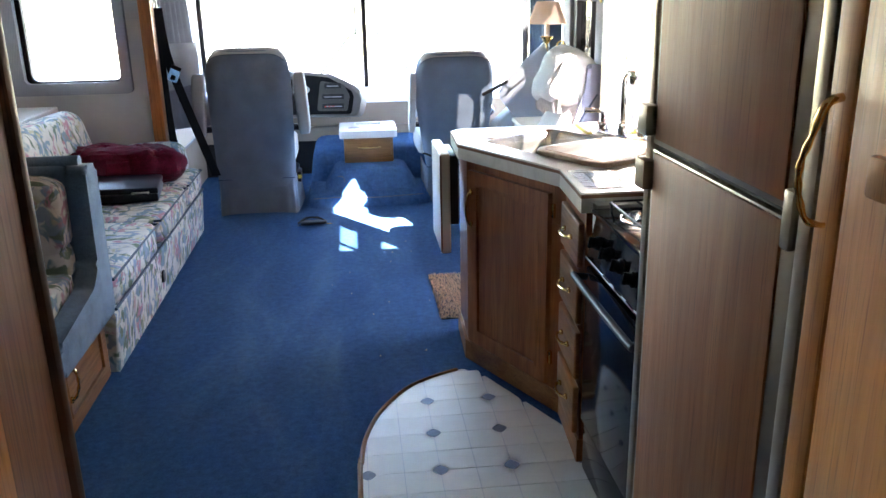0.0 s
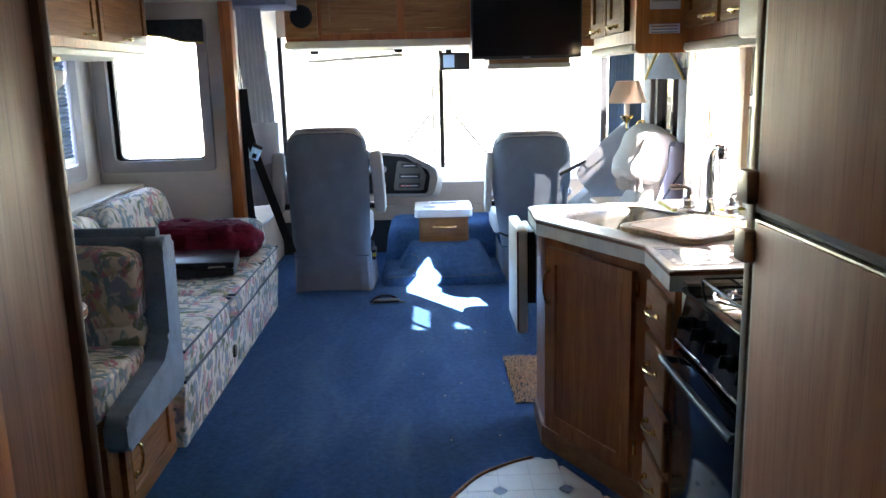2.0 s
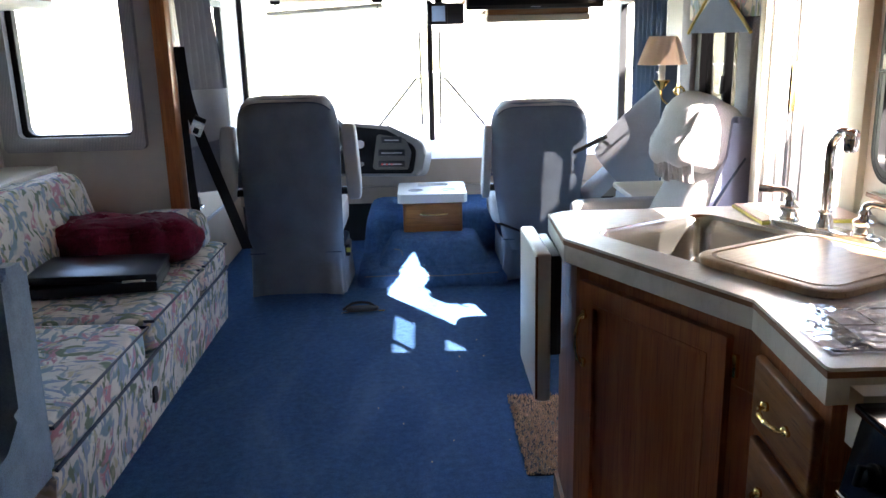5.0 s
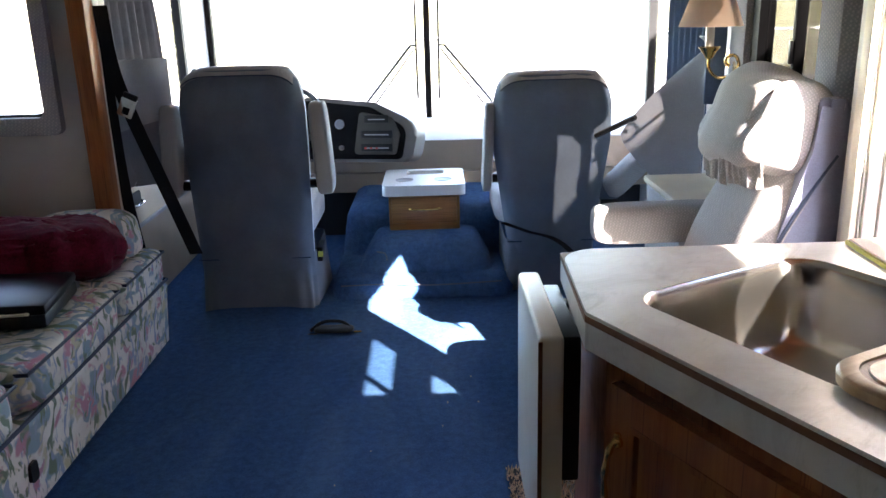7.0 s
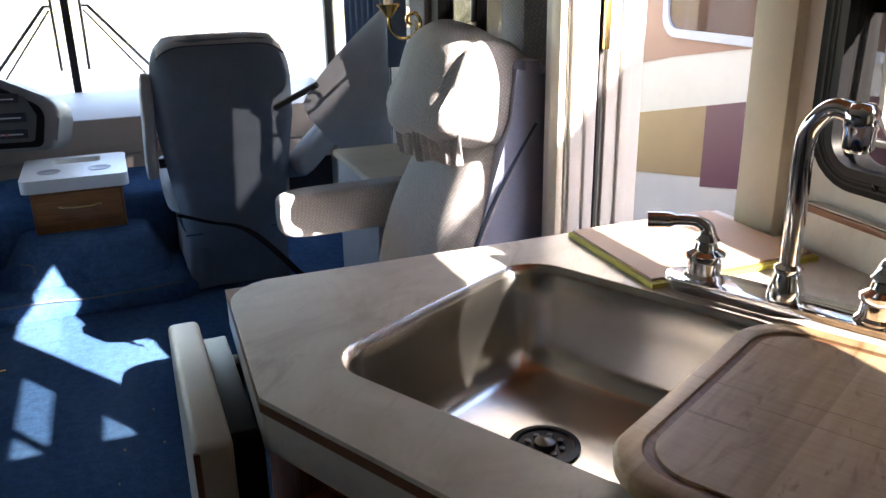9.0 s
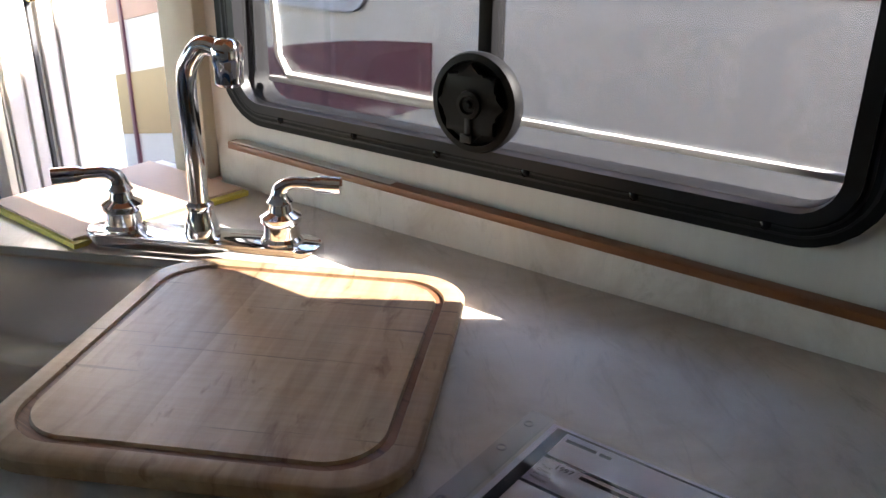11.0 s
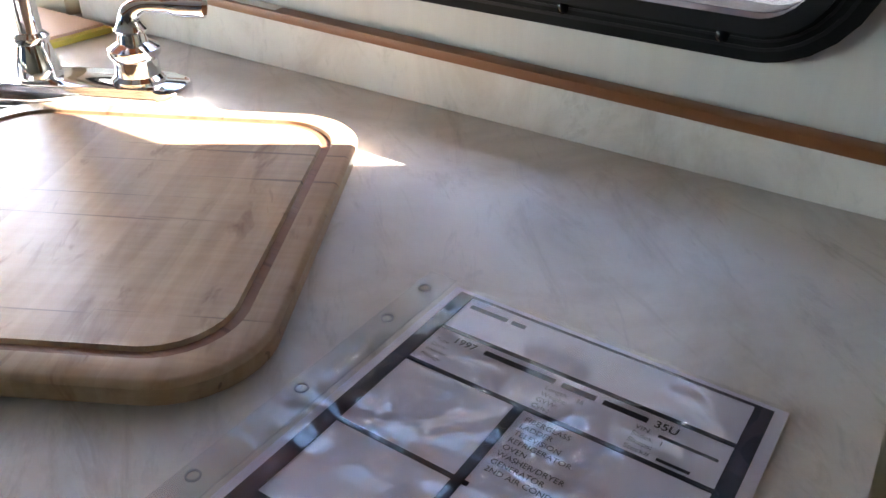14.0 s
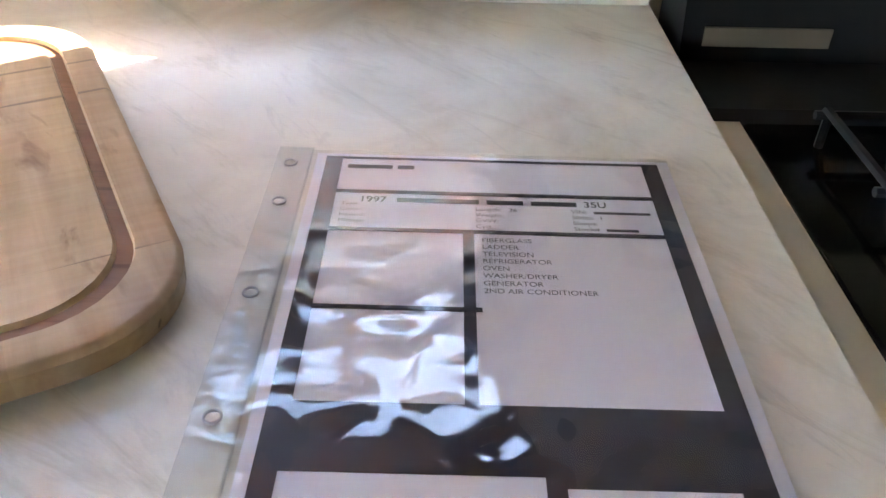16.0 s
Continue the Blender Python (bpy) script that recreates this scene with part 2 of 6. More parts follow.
PART_WOOD = wood("partition_wood", (0.17, 0.062, 0.024), (0.31, 0.135, 0.060), 'z', 0.4)
BRASS = plain("polished_brass", (0.78, 0.55, 0.22), 0.22, 1.0, 0.08)
CHROME = plain("chrome", (0.80, 0.80, 0.82), 0.07, 1.0, 0.03, relief=0)
STEEL = plain("brushed_steel", (0.53, 0.515, 0.49), 0.23, 1.0, 0.08, grain=300)
SILVER_TRIM = plain("champagne_metal", (0.34, 0.29, 0.235), 0.40, 0.8, 0.06)
CARPET = carpet_mat()
MARBLE = marble_mat()
MAPLE = board_mat()
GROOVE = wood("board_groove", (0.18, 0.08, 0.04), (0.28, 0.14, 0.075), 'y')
WHITE_LAM = plain("white_laminate", (0.70, 0.67, 0.62), 0.4, var=0.05)
VINYL = plain("cream_vinyl", (0.66, 0.63, 0.57), 0.32, var=0.08, scale=4)
TILE_LINE = plain("grey_tile_line", (0.50, 0.49, 0.49), 0.5)
TILE_BLUE = plain("slate_blue_inset", (0.10, 0.115, 0.16), 0.4, var=0.2)
WALL = plain("wall_covering", (0.56, 0.53, 0.50), 0.75, var=0.06, grain=200, relief=0.3)
WALL_R = striped_wall("streaked_wallpaper", (0.66, 0.64, 0.60))
CEIL = plain("ceiling_vinyl", (0.72, 0.69, 0.64), 0.8, var=0.05)
FLORAL = floral("floral_cotton")
FLORAL2 = floral("floral_cotton_seat", (1, 1, 1.3))
VELVET = fabric("blue_velvet", (0.15, 0.215, 0.30), 0.35, 300, patch=11, sheen=0.25)
SEATCLOTH = fabric("slate_seat_cloth", (0.140, 0.170, 0.208), 0.14, 380, sheen=0.08)
SEATSIDE = fabric("blue_grey_velour", (0.20, 0.225, 0.31), 0.12, 380)
DIAMOND = checked("woven_diamond_cloth", (0.44, 0.43, 0.415), (0.31, 0.305, 0.305), 150.0)
PIPING = fabric("navy_piping", (0.04, 0.06, 0.10), 0.1)
CURTAIN = fabric("grey_curtain", (0.24, 0.25, 0.29), 0.15, 300)
CURTAIN_B = fabric("blue_curtain", (0.12, 0.17, 0.25), 0.15, 300)
SASH = fabric("pale_blue_grey_cloth", (0.40, 0.42, 0.46), 0.08, 300)
MAROON = fabric("maroon_plush", (0.12, 0.006, 0.022), 0.45, 130, patch=26, sheen=0.08)
BLACK = plain("black_plastic", (0.008, 0.008, 0.010), 0.4, var=0.2, spec=0.35)
BLACK_GLOSS = plain("black_enamel", (0.006, 0.006, 0.008), 0.10, var=0.2, relief=0, spec=0.16)
BLACK_FRAME = plain("black_window_frame", (0.009, 0.009, 0.010), 0.55, var=0.25, spec=0.12)
BLACK_MATTE = plain("matte_black", (0.005, 0.005, 0.006), 0.65, spec=0.08)
RUBBER = plain("dark_rubber", (0.02, 0.02, 0.022), 0.7)
WEBBING = fabric("black_webbing", (0.012, 0.012, 0.014), 0.2, 500)
GREY_PLASTIC = plain("grey_plastic", (0.30, 0.30, 0.32), 0.45)
BEIGE = plain("beige_vinyl", (0.38, 0.305, 0.235), 0.6, var=0.08, relief=0.3)
POD_RIM = plain("pod_vinyl", (0.13, 0.122, 0.115), 0.5, var=0.1)
DARK_FLORAL = fabric("dark_printed_cloth", (0.035, 0.042, 0.05), 0.6, 300, patch=34, sheen=0.05)
DASHTOP = plain("pale_dash_top", (0.52, 0.50, 0.47), 0.5, var=0.06)
WHITE_PL = plain("white_plastic", (0.74, 0.73, 0.70), 0.35, var=0.04)
FRAMECLOTH = checked("padded_frame_cloth", (0.42, 0.41, 0.42), (0.28, 0.28, 0.31), 110)
PAPER = plain("white_paper", (0.76, 0.75, 0.84), 0.6, var=0.02, relief=0)
INK = plain("dark_ink", (0.03, 0.03, 0.05), 0.6, relief=0)
MANILA = plain("manila_card", (0.62, 0.45, 0.34), 0.6, var=0.05)
YELLOW = plain("yellow_card_edge", (0.62, 0.55, 0.10), 0.6)
GLASS = glass_mat("window_glass", (0.93, 0.95, 0.95))
TINT = glass_mat("tinted_glass", (0.80, 0.80, 0.80))
DARK_GLASS = glass_mat("dark_tinted_glass", (0.19, 0.19, 0.19))
SLEEVE = glass_mat("clear_sleeve", (0.985, 0.985, 0.99))
STRIP_FILM = glass_mat("wrinkled_film", (0.93, 0.94, 0.95), 0.05)
SCREEN = screen_mat()
FROST = plain("frosted_glass", (0.78, 0.74, 0.68), 0.3, var=0.03)
SHADE = fabric("peach_shade", (0.72, 0.58, 0.48), 0.06, 300)
_nt = SHADE.node_tree
_tl, _mx = _nt.nodes.new("ShaderNodeBsdfTranslucent"), _nt.nodes.new("ShaderNodeMixShader")
_tl.inputs[0].default_value, _mx.inputs[0].default_value = (0.92, 0.80, 0.68, 1), 0.55
_nt.links.new(_nt.nodes["Principled BSDF"].outputs[0], _mx.inputs[1])
_nt.links.new(_tl.outputs[0], _mx.inputs[2])
_nt.links.new(_mx.outputs[0], _nt.nodes["Material Output"].inputs[0])
COIR = plain("coir", (0.74, 0.52, 0.34), 0.95, var=0.4, scale=60, grain=300, relief=0.8)
BLIND = fabric("pleated_blind", (0.10, 0.18, 0.34), 0.12, 200)
GOLD_TRIM = fabric("gold_braid", (0.55, 0.42, 0.12), 0.2, 400)
CREAM_PAINT = plain("cream_paint", (0.62, 0.57, 0.46), 0.5, var=0.08)


# ---- mesh helpers ----
def box(bm, x0, x1, y0, y1, z0, z1, bevel=0.0, seg=2):
    vs = [bm.verts.new((x, y, z)) for x in (x0, x1) for y in (y0, y1) for z in (z0, z1)]
    quads = ((0, 1, 3, 2), (4, 6, 7, 5), (0, 4, 5, 1), (2, 3, 7, 6), (0, 2, 6, 4), (1, 5, 7, 3))
    fs = [bm.faces.new([vs[i] for i in q]) for q in quads]
    bmesh.ops.recalc_face_normals(bm, faces=fs)
    if bevel:
        es = list({e for f in fs for e in f.edges})
        bmesh.ops.bevel(bm, geom=es, offset=bevel, segments=seg, affect='EDGES', profile=0.5)
    return vs


def boxbm(*a, **k):
    bm = bmesh.new()
    box(bm, *a, **k)
    return bm


def prism(bm, pts, axis, a, b, bevel=0.0, seg=2):
    """A flat outline pulled from a to b along an axis. Points are the other two axes in order."""
    def at(p, w):
        return {'x': (w, p[0], p[1]), 'y': (p[0], w, p[1]), 'z': (p[0], p[1], w)}[axis]
    lo = [bm.verts.new(at(p, a)) for p in pts]
    hi = [bm.verts.new(at(p, b)) for p in pts]
    n = len(pts)
    fs = [bm.faces.new(lo), bm.faces.new(hi[::-1])]
    fs += [bm.faces.new((lo[i], hi[i], hi[(i + 1) % n], lo[(i + 1) % n])) for i in range(n)]
    if bevel:
        rim = list(fs[0].edges) + list(fs[1].edges)
        bmesh.ops.bevel(bm, geom=rim, offset=bevel, segments=seg, affect='EDGES', profile=0.5)
    bmesh.ops.recalc_face_normals(bm, faces=bm.faces)


def prismbm(*a, **k):
    bm = bmesh.new()
    prism(bm, *a, **k)
    return bm


def rounded(corners, r, n=5):
    """An outline with each corner rounded by r (or its own radius)."""
    out, k = [], len(corners)
    for i, c in enumerate(corners):
        ri = c[2] if len(c) > 2 else r
        p, a, b = Vector(c[:2]), Vector(corners[i - 1][:2]), Vector(corners[(i + 1) % k][:2])
        da, db = (a - p).normalized(), (b - p).normalized()
        half = da.angle(db) / 2
        if ri <= 0:
            out.append(tuple(p))
            continue
        cut = ri / math.tan(half)
        cen = p + (da + db).normalized() * (ri / math.sin(half))
        s, e = p + da * cut - cen, p + db * cut - cen
        for j in range(n + 1):
            v = s.lerp(e, j / n)
            out.append(tuple(cen + (v.normalized() * ri if v.length > 1e-9 else s)))
    return out


def rect(x0, x1, y0, y1, r, n=5):
    return rounded([(x0, y0), (x1, y0), (x1, y1), (x0, y1)], r, n)


def ring(bm, outer, inner, axis, a, b):
    """A frame between two outlines with equally many points."""
    def at(p, w):
        return {'x': (w, p[0], p[1]), 'y': (p[0], w, p[1]), 'z': (p[0], p[1], w)}[axis]
    n = len(outer)
    rows = [[bm.verts.new(at(p, w)) for p in pts] for pts, w in ((outer, a), (outer, b), (inner, b), (inner, a))]
    for r in range(4):
        for i in range(n):
            bm.faces.new((rows[r][i], rows[r][(i + 1) % n], rows[(r + 1) % 4][(i + 1) % n], rows[(r + 1) % 4][i]))
    bmesh.ops.recalc_face_normals(bm, faces=bm.faces)


def ringbm(*a):
    bm = bmesh.new()
    ring(bm, *a)
    return bm


def puff(bm, c, s, e=0.35, m=None, nu=28, nv=16, wob=0.0):
    """A soft cushion: a superellipsoid with half sizes s round c."""
    def p(v, k):
        return math.copysign(abs(v) ** k, v)
    rows = []
    for j in range(nv + 1):
        t = -math.pi / 2 + math.pi * j / nv
        row = []
        for i in range(nu):
            u = 2 * math.pi * i / nu
            q = Vector((s[0] * p(math.cos(t), e) * p(math.cos(u), e), s[1] * p(math.cos(t), e) * p(math.sin(u), e), s[2] * p(math.sin(t), e)))
            if wob:
                q += q.normalized() * wob * (noise.noise((q + Vector(c)) * 9))
            q += Vector(c)
            row.append(bm.verts.new(m @ q if m else q))
        rows.append(row)
    for j in range(nv):
        for i in range(nu):
            bm.faces.new((rows[j][i], rows[j][(i + 1) % nu], rows[j + 1][(i + 1) % nu], rows[j + 1][i]))
    bmesh.ops.remove_doubles(bm, verts=rows[0] + rows[-1], dist=1e-4)
    bmesh.ops.recalc_face_normals(bm, faces=bm.faces)


def puffbm(*a, **k):
    bm = bmesh.new()
    puff(bm, *a, **k)
    return bm


def tube(bm, pts, r, n=10, closed=False):
    pts = [Vector(p) for p in pts]
    rows, k = [], len(pts)
    side = None
    for i, p in enumerate(pts):
        if closed:
            d = pts[(i + 1) % k] - pts[i - 1]
        else:
            d = pts[min(i + 1, k - 1)] - pts[max(i - 1, 0)]
        d.normalize()
        if side is None:
            side = d.orthogonal().normalized()
        side = (side - d * side.dot(d)).normalized()
        up = d.cross(side)
        ri = r[i] if isinstance(r, (list, tuple)) else r
        rows.append([bm.verts.new(p + side * ri * math.cos(2 * math.pi * j / n) + up * ri * math.sin(2 * math.pi * j / n)) for j in range(n)])
    for i in range(k if closed else k - 1):
        for j in range(n):
            bm.faces.new((rows[i][j], rows[i][(j + 1) % n], rows[(i + 1) % k][(j + 1) % n], rows[(i + 1) % k][j]))
    if not closed:
        bm.faces.new(rows[0][::-1])
        bm.faces.new(rows[-1])
    bmesh.ops.recalc_face_normals(bm, faces=bm.faces)


def tubebm(*a, **k):
    bm = bmesh.new()
    tube(bm, *a, **k)
    return bm


def lathe(bm, prof, c, n=28, m=None):
    """A turned shape: (radius, height) pairs about an upright axis through c."""
    rows = []
    for r, z in prof:
        rows.append([bm.verts.new((m or Matrix()) @ (Vector(c) + Vector((r * math.cos(2 * math.pi * i / n), r * math.sin(2 * math.pi * i / n), z)))) for i in range(n)])
    for a, b in zip(rows, rows[1:]):
        for i in range(n):
            bm.faces.new((a[i], a[(i + 1) % n], b[(i + 1) % n], b[i]))
    bm.faces.new(rows[0][::-1])
    bm.faces.new(rows[-1])
    bmesh.ops.recalc_face_normals(bm, faces=bm.faces)


def lathebm(*a, **k):
    bm = bmesh.new()
    lathe(bm, *a, **k)
    return bm


def sheet(bm, fn, nu, nv, thick=0.004):
    """A cloth: fn(u, v) for u, v in 0 to 1, given a thickness."""
    g = [[bm.verts.new(fn(i / nu, j / nv)) for j in range(nv + 1)] for i in range(nu + 1)]
    fs = [bm.faces.new((g[i][j], g[i + 1][j], g[i + 1][j + 1], g[i][j + 1])) for i in range(nu) for j in range(nv)]
    bmesh.ops.recalc_face_normals(bm, faces=fs)
    bmesh.ops.solidify(bm, geom=fs, thickness=thick)


def sheetbm(*a, **k):
    bm = bmesh.new()
    sheet(bm, *a, **k)
    return bm


def smooth_path(pts, n=6):
    """Points along a soft curve through pts."""
    pts = [Vector(p) for p in pts]
    out = []
    for i in range(len(pts) - 1):
        a, b, c, d = pts[max(i - 1, 0)], pts[i], pts[i + 1], pts[min(i + 2, len(pts) - 1)]
        for j in range(n):
            t = j / n
            out.append(0.5 * ((2 * b) + (c - a) * t + (2 * a - 5 * b + 4 * c - d) * t * t + (3 * b - a - 3 * c + d) * t ** 3))
    return out + [pts[-1]]


def finish(ob_name, bm, mat, smooth):
    me = bpy.data.meshes.new(ob_name)
    bm.to_mesh(me)
    bm.free()
    me.materials.append(mat)
    if smooth:
        for p in me.polygons:
            p.use_smooth = True
        me.set_sharp_from_angle(angle=radians(40))
    return new(ob_name, me)


def solid(name, bm, mat, label="", category="", kind="", group="", smooth=True):
    """A thing or a piece of the setting that is one mesh."""
    return tagged(finish(name, bm, mat, smooth), label, category, group, kind)


def thing(name, at, label, category, group="", kind=""):
    """An Empty at the base of a thing with parts."""
    e = new(name)
    e.empty_display_size = 0.05
    e.matrix_basis = Matrix.Translation(at)
    return tagged(e, label, category, group, kind)


def part(name, bm, mat, parent, label="", smooth=True):
    ob = finish(name, bm, mat, smooth)
    ob.parent = parent
    if parent.type == 'EMPTY':
        ob.matrix_parent_inverse = parent.matrix_basis.inverted()
    if label:
        ob["label"] = label
    return ob


def moved(bm, m):
    bm.transform(m)
    return bm


# ---- the large structure ----
WR, WR2, WL, WLS, CZ, YF, YB = 1.10, 1.27, -1.38, -2.20, 2.02, 7.45, -0.9
solid("floor", boxbm(WLS, 1.4, YB, YF, -0.06, 0.0), CARPET, "deep blue cut-pile carpet, worn lighter along the aisle", "floor", "structure")
solid("ceiling", boxbm(WLS - 0.06, 1.45, YB, YF + 0.2, CZ, CZ + 0.08), CEIL, "pale vinyl ceiling", "ceiling", "structure")

# right-hand wall, with the galley window and the entry door
W1 = (2.562, 3.409, 1.027, 1.530)
D1 = (3.57, 4.15, -0.3, 1.66)
bm = bmesh.new()
for y0, y1, z0, z1 in ((YB, W1[0], 0, CZ), (W1[0], W1[1], 0, W1[2]), (W1[0], W1[1], W1[3], CZ), (W1[1], D1[0], 0, CZ), (D1[0], D1[1], D1[3], CZ), (D1[1], 4.2, 0, CZ)):
    box(bm, WR, WR + 0.05, y0, y1, z0, z1)
solid("wall_east", bm, WALL_R, "pale streaked wallpaper wall beside the galley", "wall", "structure", smooth=False)
W2 = (4.72, 5.39, 0.75, 1.64)
bm = bmesh.new()
for y0, y1, z0, z1 in ((4.2, W2[0], 0, CZ), (W2[0], W2[1], 0, W2[2]), (W2[0], W2[1], W2[3], CZ), (W2[1], 6.1, 0, CZ), (6.1, 7.0, 0, 0.7), (6.1, 7.0, 1.62, CZ), (7.0, YF, 0, CZ)):
    box(bm, WR2, WR2 + 0.05, y0, y1, z0, z1)
box(bm, WR, WR2 + 0.05, 4.2, 4.25, 0, CZ)
solid("wall_lounge", bm, WALL_R, "pale streaked wallpaper wall of the lounge", "wall", "structure", smooth=False)
# left: slide-out box, its end wall with a window, and the cab wall
solid("wall_west", boxbm(WLS - 0.05, WLS, YB, 3.2, 0, CZ), WALL, "plain off-white wall", "wall", "structure", smooth=False)
bm = bmesh.new()
for y0, y1, z0, z1 in ((3.2, 3.45, 0, CZ), (3.45, 5.12, 0, 0.95), (3.45, 5.12, 1.62, CZ), (5.12, 5.55, 0, CZ)):
    box(bm, WLS - 0.05, WLS, y0, y1, z0, z1)
solid("wall_slide", bm, WALL, "off-white wall of the slide-out", "wall", "structure", smooth=False)
W3 = (-2.10, -1.50, 0.93, 1.78)
bm = bmesh.new()
for x0, x1, z0, z1 in ((WLS, W3[0], 0, CZ), (W3[0], W3[1], 0, W3[2]), (W3[0], W3[1], W3[3], CZ), (W3[1], -1.32, 0, CZ)):
    box(bm, x0, x1, 5.5, 5.55, z0, z1)
solid("wall_slide_end", bm, WALL, "off-white end wall of the slide-out", "wall", "structure", smooth=False)
bm = bmesh.new()
for y0, y1, z0, z1 in ((5.55, 5.95, 0, CZ), (5.95, 6.95, 0, 0.62), (5.95, 6.95, 1.66, CZ), (6.95, 7.12, 0, CZ), (7.12, 7.36, 0, 0.62), (7.12, 7.36, 1.66, CZ), (7.36, YF, 0, CZ)):
    box(bm, WL - 0.05, WL, y0, y1, z0, z1)
solid("wall_cab", bm, WALL, "off-white cab wall beside the driver", "wall", "structure", smooth=False)
solid("wall_south", boxbm(WLS, 1.15, YB - 0.05, YB, 0, CZ), WALL, "plain rear wall", "wall", "structure", smooth=False)
# front: low panel, head panel, posts
bm = bmesh.new()
box(bm, WL, 1.32, YF, YF + 0.06, -0.3, 0.64)
box(bm, WL, 1.32, YF, YF + 0.06, 1.78, CZ)
solid("wall_north", bm, BEIGE, "beige front bulkhead under the windshield", "wall", "structure", smooth=False)
ws = thing("windshield", (0, YF, 0.64), "wide two-piece windshield with a thin black centre post", "windshield", kind="structure")
part("centre_post", boxbm(-0.028, 0.012, YF - 0.01, YF + 0.05, 0.64, 1.78, bevel=0.004), BLACK_FRAME, ws)
part("side_post", boxbm(WL, WL + 0.035, YF - 0.01, YF + 0.05, 0.64, 1.78, bevel=0.004), BLACK_FRAME, ws)
part("side_post", boxbm(1.31, 1.36, YF - 0.01, YF + 0.05, 0.64, 1.78, bevel=0.004), BLACK_FRAME, ws)
part("lower_seal", boxbm(WL, 1.36, YF - 0.012, YF + 0.03, 0.632, 0.652, bevel=0.003), RUBBER, ws)
part("pane", boxbm(WL + 0.03, -0.025, YF + 0.02, YF + 0.026, 0.645, 1.78), GLASS, ws)
part("pane", boxbm(0.01, 1.315, YF + 0.02, YF + 0.026, 0.645, 1.78), GLASS, ws)


def wiper(side):
    x = -0.008 + side * 0.07
    w = thing("wiper", (x, YF + 0.1, 0.6), "black pantograph windshield wiper parked upright", "wiper", "windshield wipers")
    part("blade", tubebm([(x, YF + 0.12, 0.76), (x + side * 0.004, YF + 0.12, 1.45)], 0.008, 6), RUBBER, w)
    part("arm", tubebm([(x, YF + 0.13, 1.10), (x + side * 0.04, YF + 0.14, 1.10), (x + side * 0.34, YF + 0.16, 0.74), (x + side * 0.36, YF + 0.10, 0.60), (x + side * 0.36, YF + 0.055, 0.58)], 0.009, 6), BLACK, w)
    part("link", tubebm([(x + side * 0.015, YF + 0.13, 1.08), (x + side * 0.29, YF + 0.16, 0.72), (x + side * 0.31, YF + 0.055, 0.60)], 0.006, 6), BLACK, w)


wiper(-1)
wiper(1)

# partition beside the hallway, where the walk begins
pt = thing("partition", (-0.47, 0.0, 0), "wood-grained hallway partition with a dark edge strip", "partition", kind="structure")
part("panel", boxbm(-0.50, -0.437, YB, 0.985, 0, CZ, bevel=0.003), PART_WOOD, pt)
part("edge_strip", boxbm(-0.505, -0.430, 0.986, 1.004, 0, CZ, bevel=0.006), DARK_WOOD, pt)
part("door_edge", boxbm(-0.436, -0.432, YB, 0.862, 0, CZ, bevel=0.001), ORANGE_WOOD, pt)
part("strike_plate", prismbm(rect(0.825, 0.858, 0.895, 0.985, 0.006), 'x', -0.4318, -0.4285), BRASS, pt, "brass strike plate")

# kitchen vinyl: tiles with slate insets, and a wooden edge
bm = bmesh.new()
curve = [(0.228, 3.19), (0.125, 3.14), (0.029, 3.069), (-0.045, 2.97), (-0.105, 2.855), (-0.15, 2.70), (-0.165, 2.55), (-0.17, 2.38), (-0.17, 0.3)]
edge = [tuple(p)[:2] for p in smooth_path([(x, y, 0) for x, y in curve], 4)]
prism(bm, edge + [(0.55, 0.3), (0.55, 2.62), (0.26, 3.19)], 'z', 0.001, 0.004)
vin = solid("kitchen_floor", bm, TILE_LINE, "cream tile-patterned vinyl with slate blue diamond insets and curved edge", "vinyl floor", "structure", smooth=False)
bm = bmesh.new()
tube(bm, [(x, y, 0.003) for x, y in edge], 0.009, 8)
part("edge_strip", bm, OAK_Y, vin, "curved wooden edge strip")

# ---- slide-out trim, windows ----
bm = bmesh.new()
box(bm, -1.372, -1.30, 5.44, 5.53, 0, CZ, bevel=0.006)
solid("trim_slide", bm, OAK, "tall oak trim post at the edge of the slide-out", "trim", "structure")
solid("trim_slide_top", boxbm(WLS, -1.30, 5.42, 5.5, 1.90, 1.96, bevel=0.005), WALL, "pale ceiling trim of the slide-out", "trim", "structure")
solid("soffit_cab", boxbm(WL, -0.98, 5.55, 6.0, 1.88, CZ - 0.002, bevel=0.01), SEATSIDE, "blue-grey upholstered soffit above the driver's door", "soffit", "structure")

w3 = thing("window_1", (-1.8, 5.5, 0.9), "large end window with a padded grey cloth surround", "window", kind="structure")
o, i_ = rect(-2.165, -1.465, 0.885, 1.80, 0.03), rect(-2.085, -1.525, 0.955, 1.74, 0.03)
part("surround", ringbm(o, i_, 'y', 5.455, 5.499), FRAMECLOTH, w3)
part("frame", ringbm(rect(-2.10, -1.50, 0.93, 1.78, 0.04), rect(-2.055, -1.53, 0.965, 1.74, 0.045), 'y', 5.50, 5.545), BLACK_FRAME, w3)
part("pane", boxbm(-2.07, -1.51, 5.52, 5.525, 0.95, 1.76), GLASS, w3)
part("valance", prismbm([(-2.09, 1.80), (-2.09, 1.70), (-1.86, 1.715), (-1.70, 1.70), (-1.60, 1.67), (-1.47, 1.66), (-1.47, 1.80)], 'y', 5.425, 5.453, bevel=0.006), DARK_FLORAL, w3, "dark floral valance with braid edge")
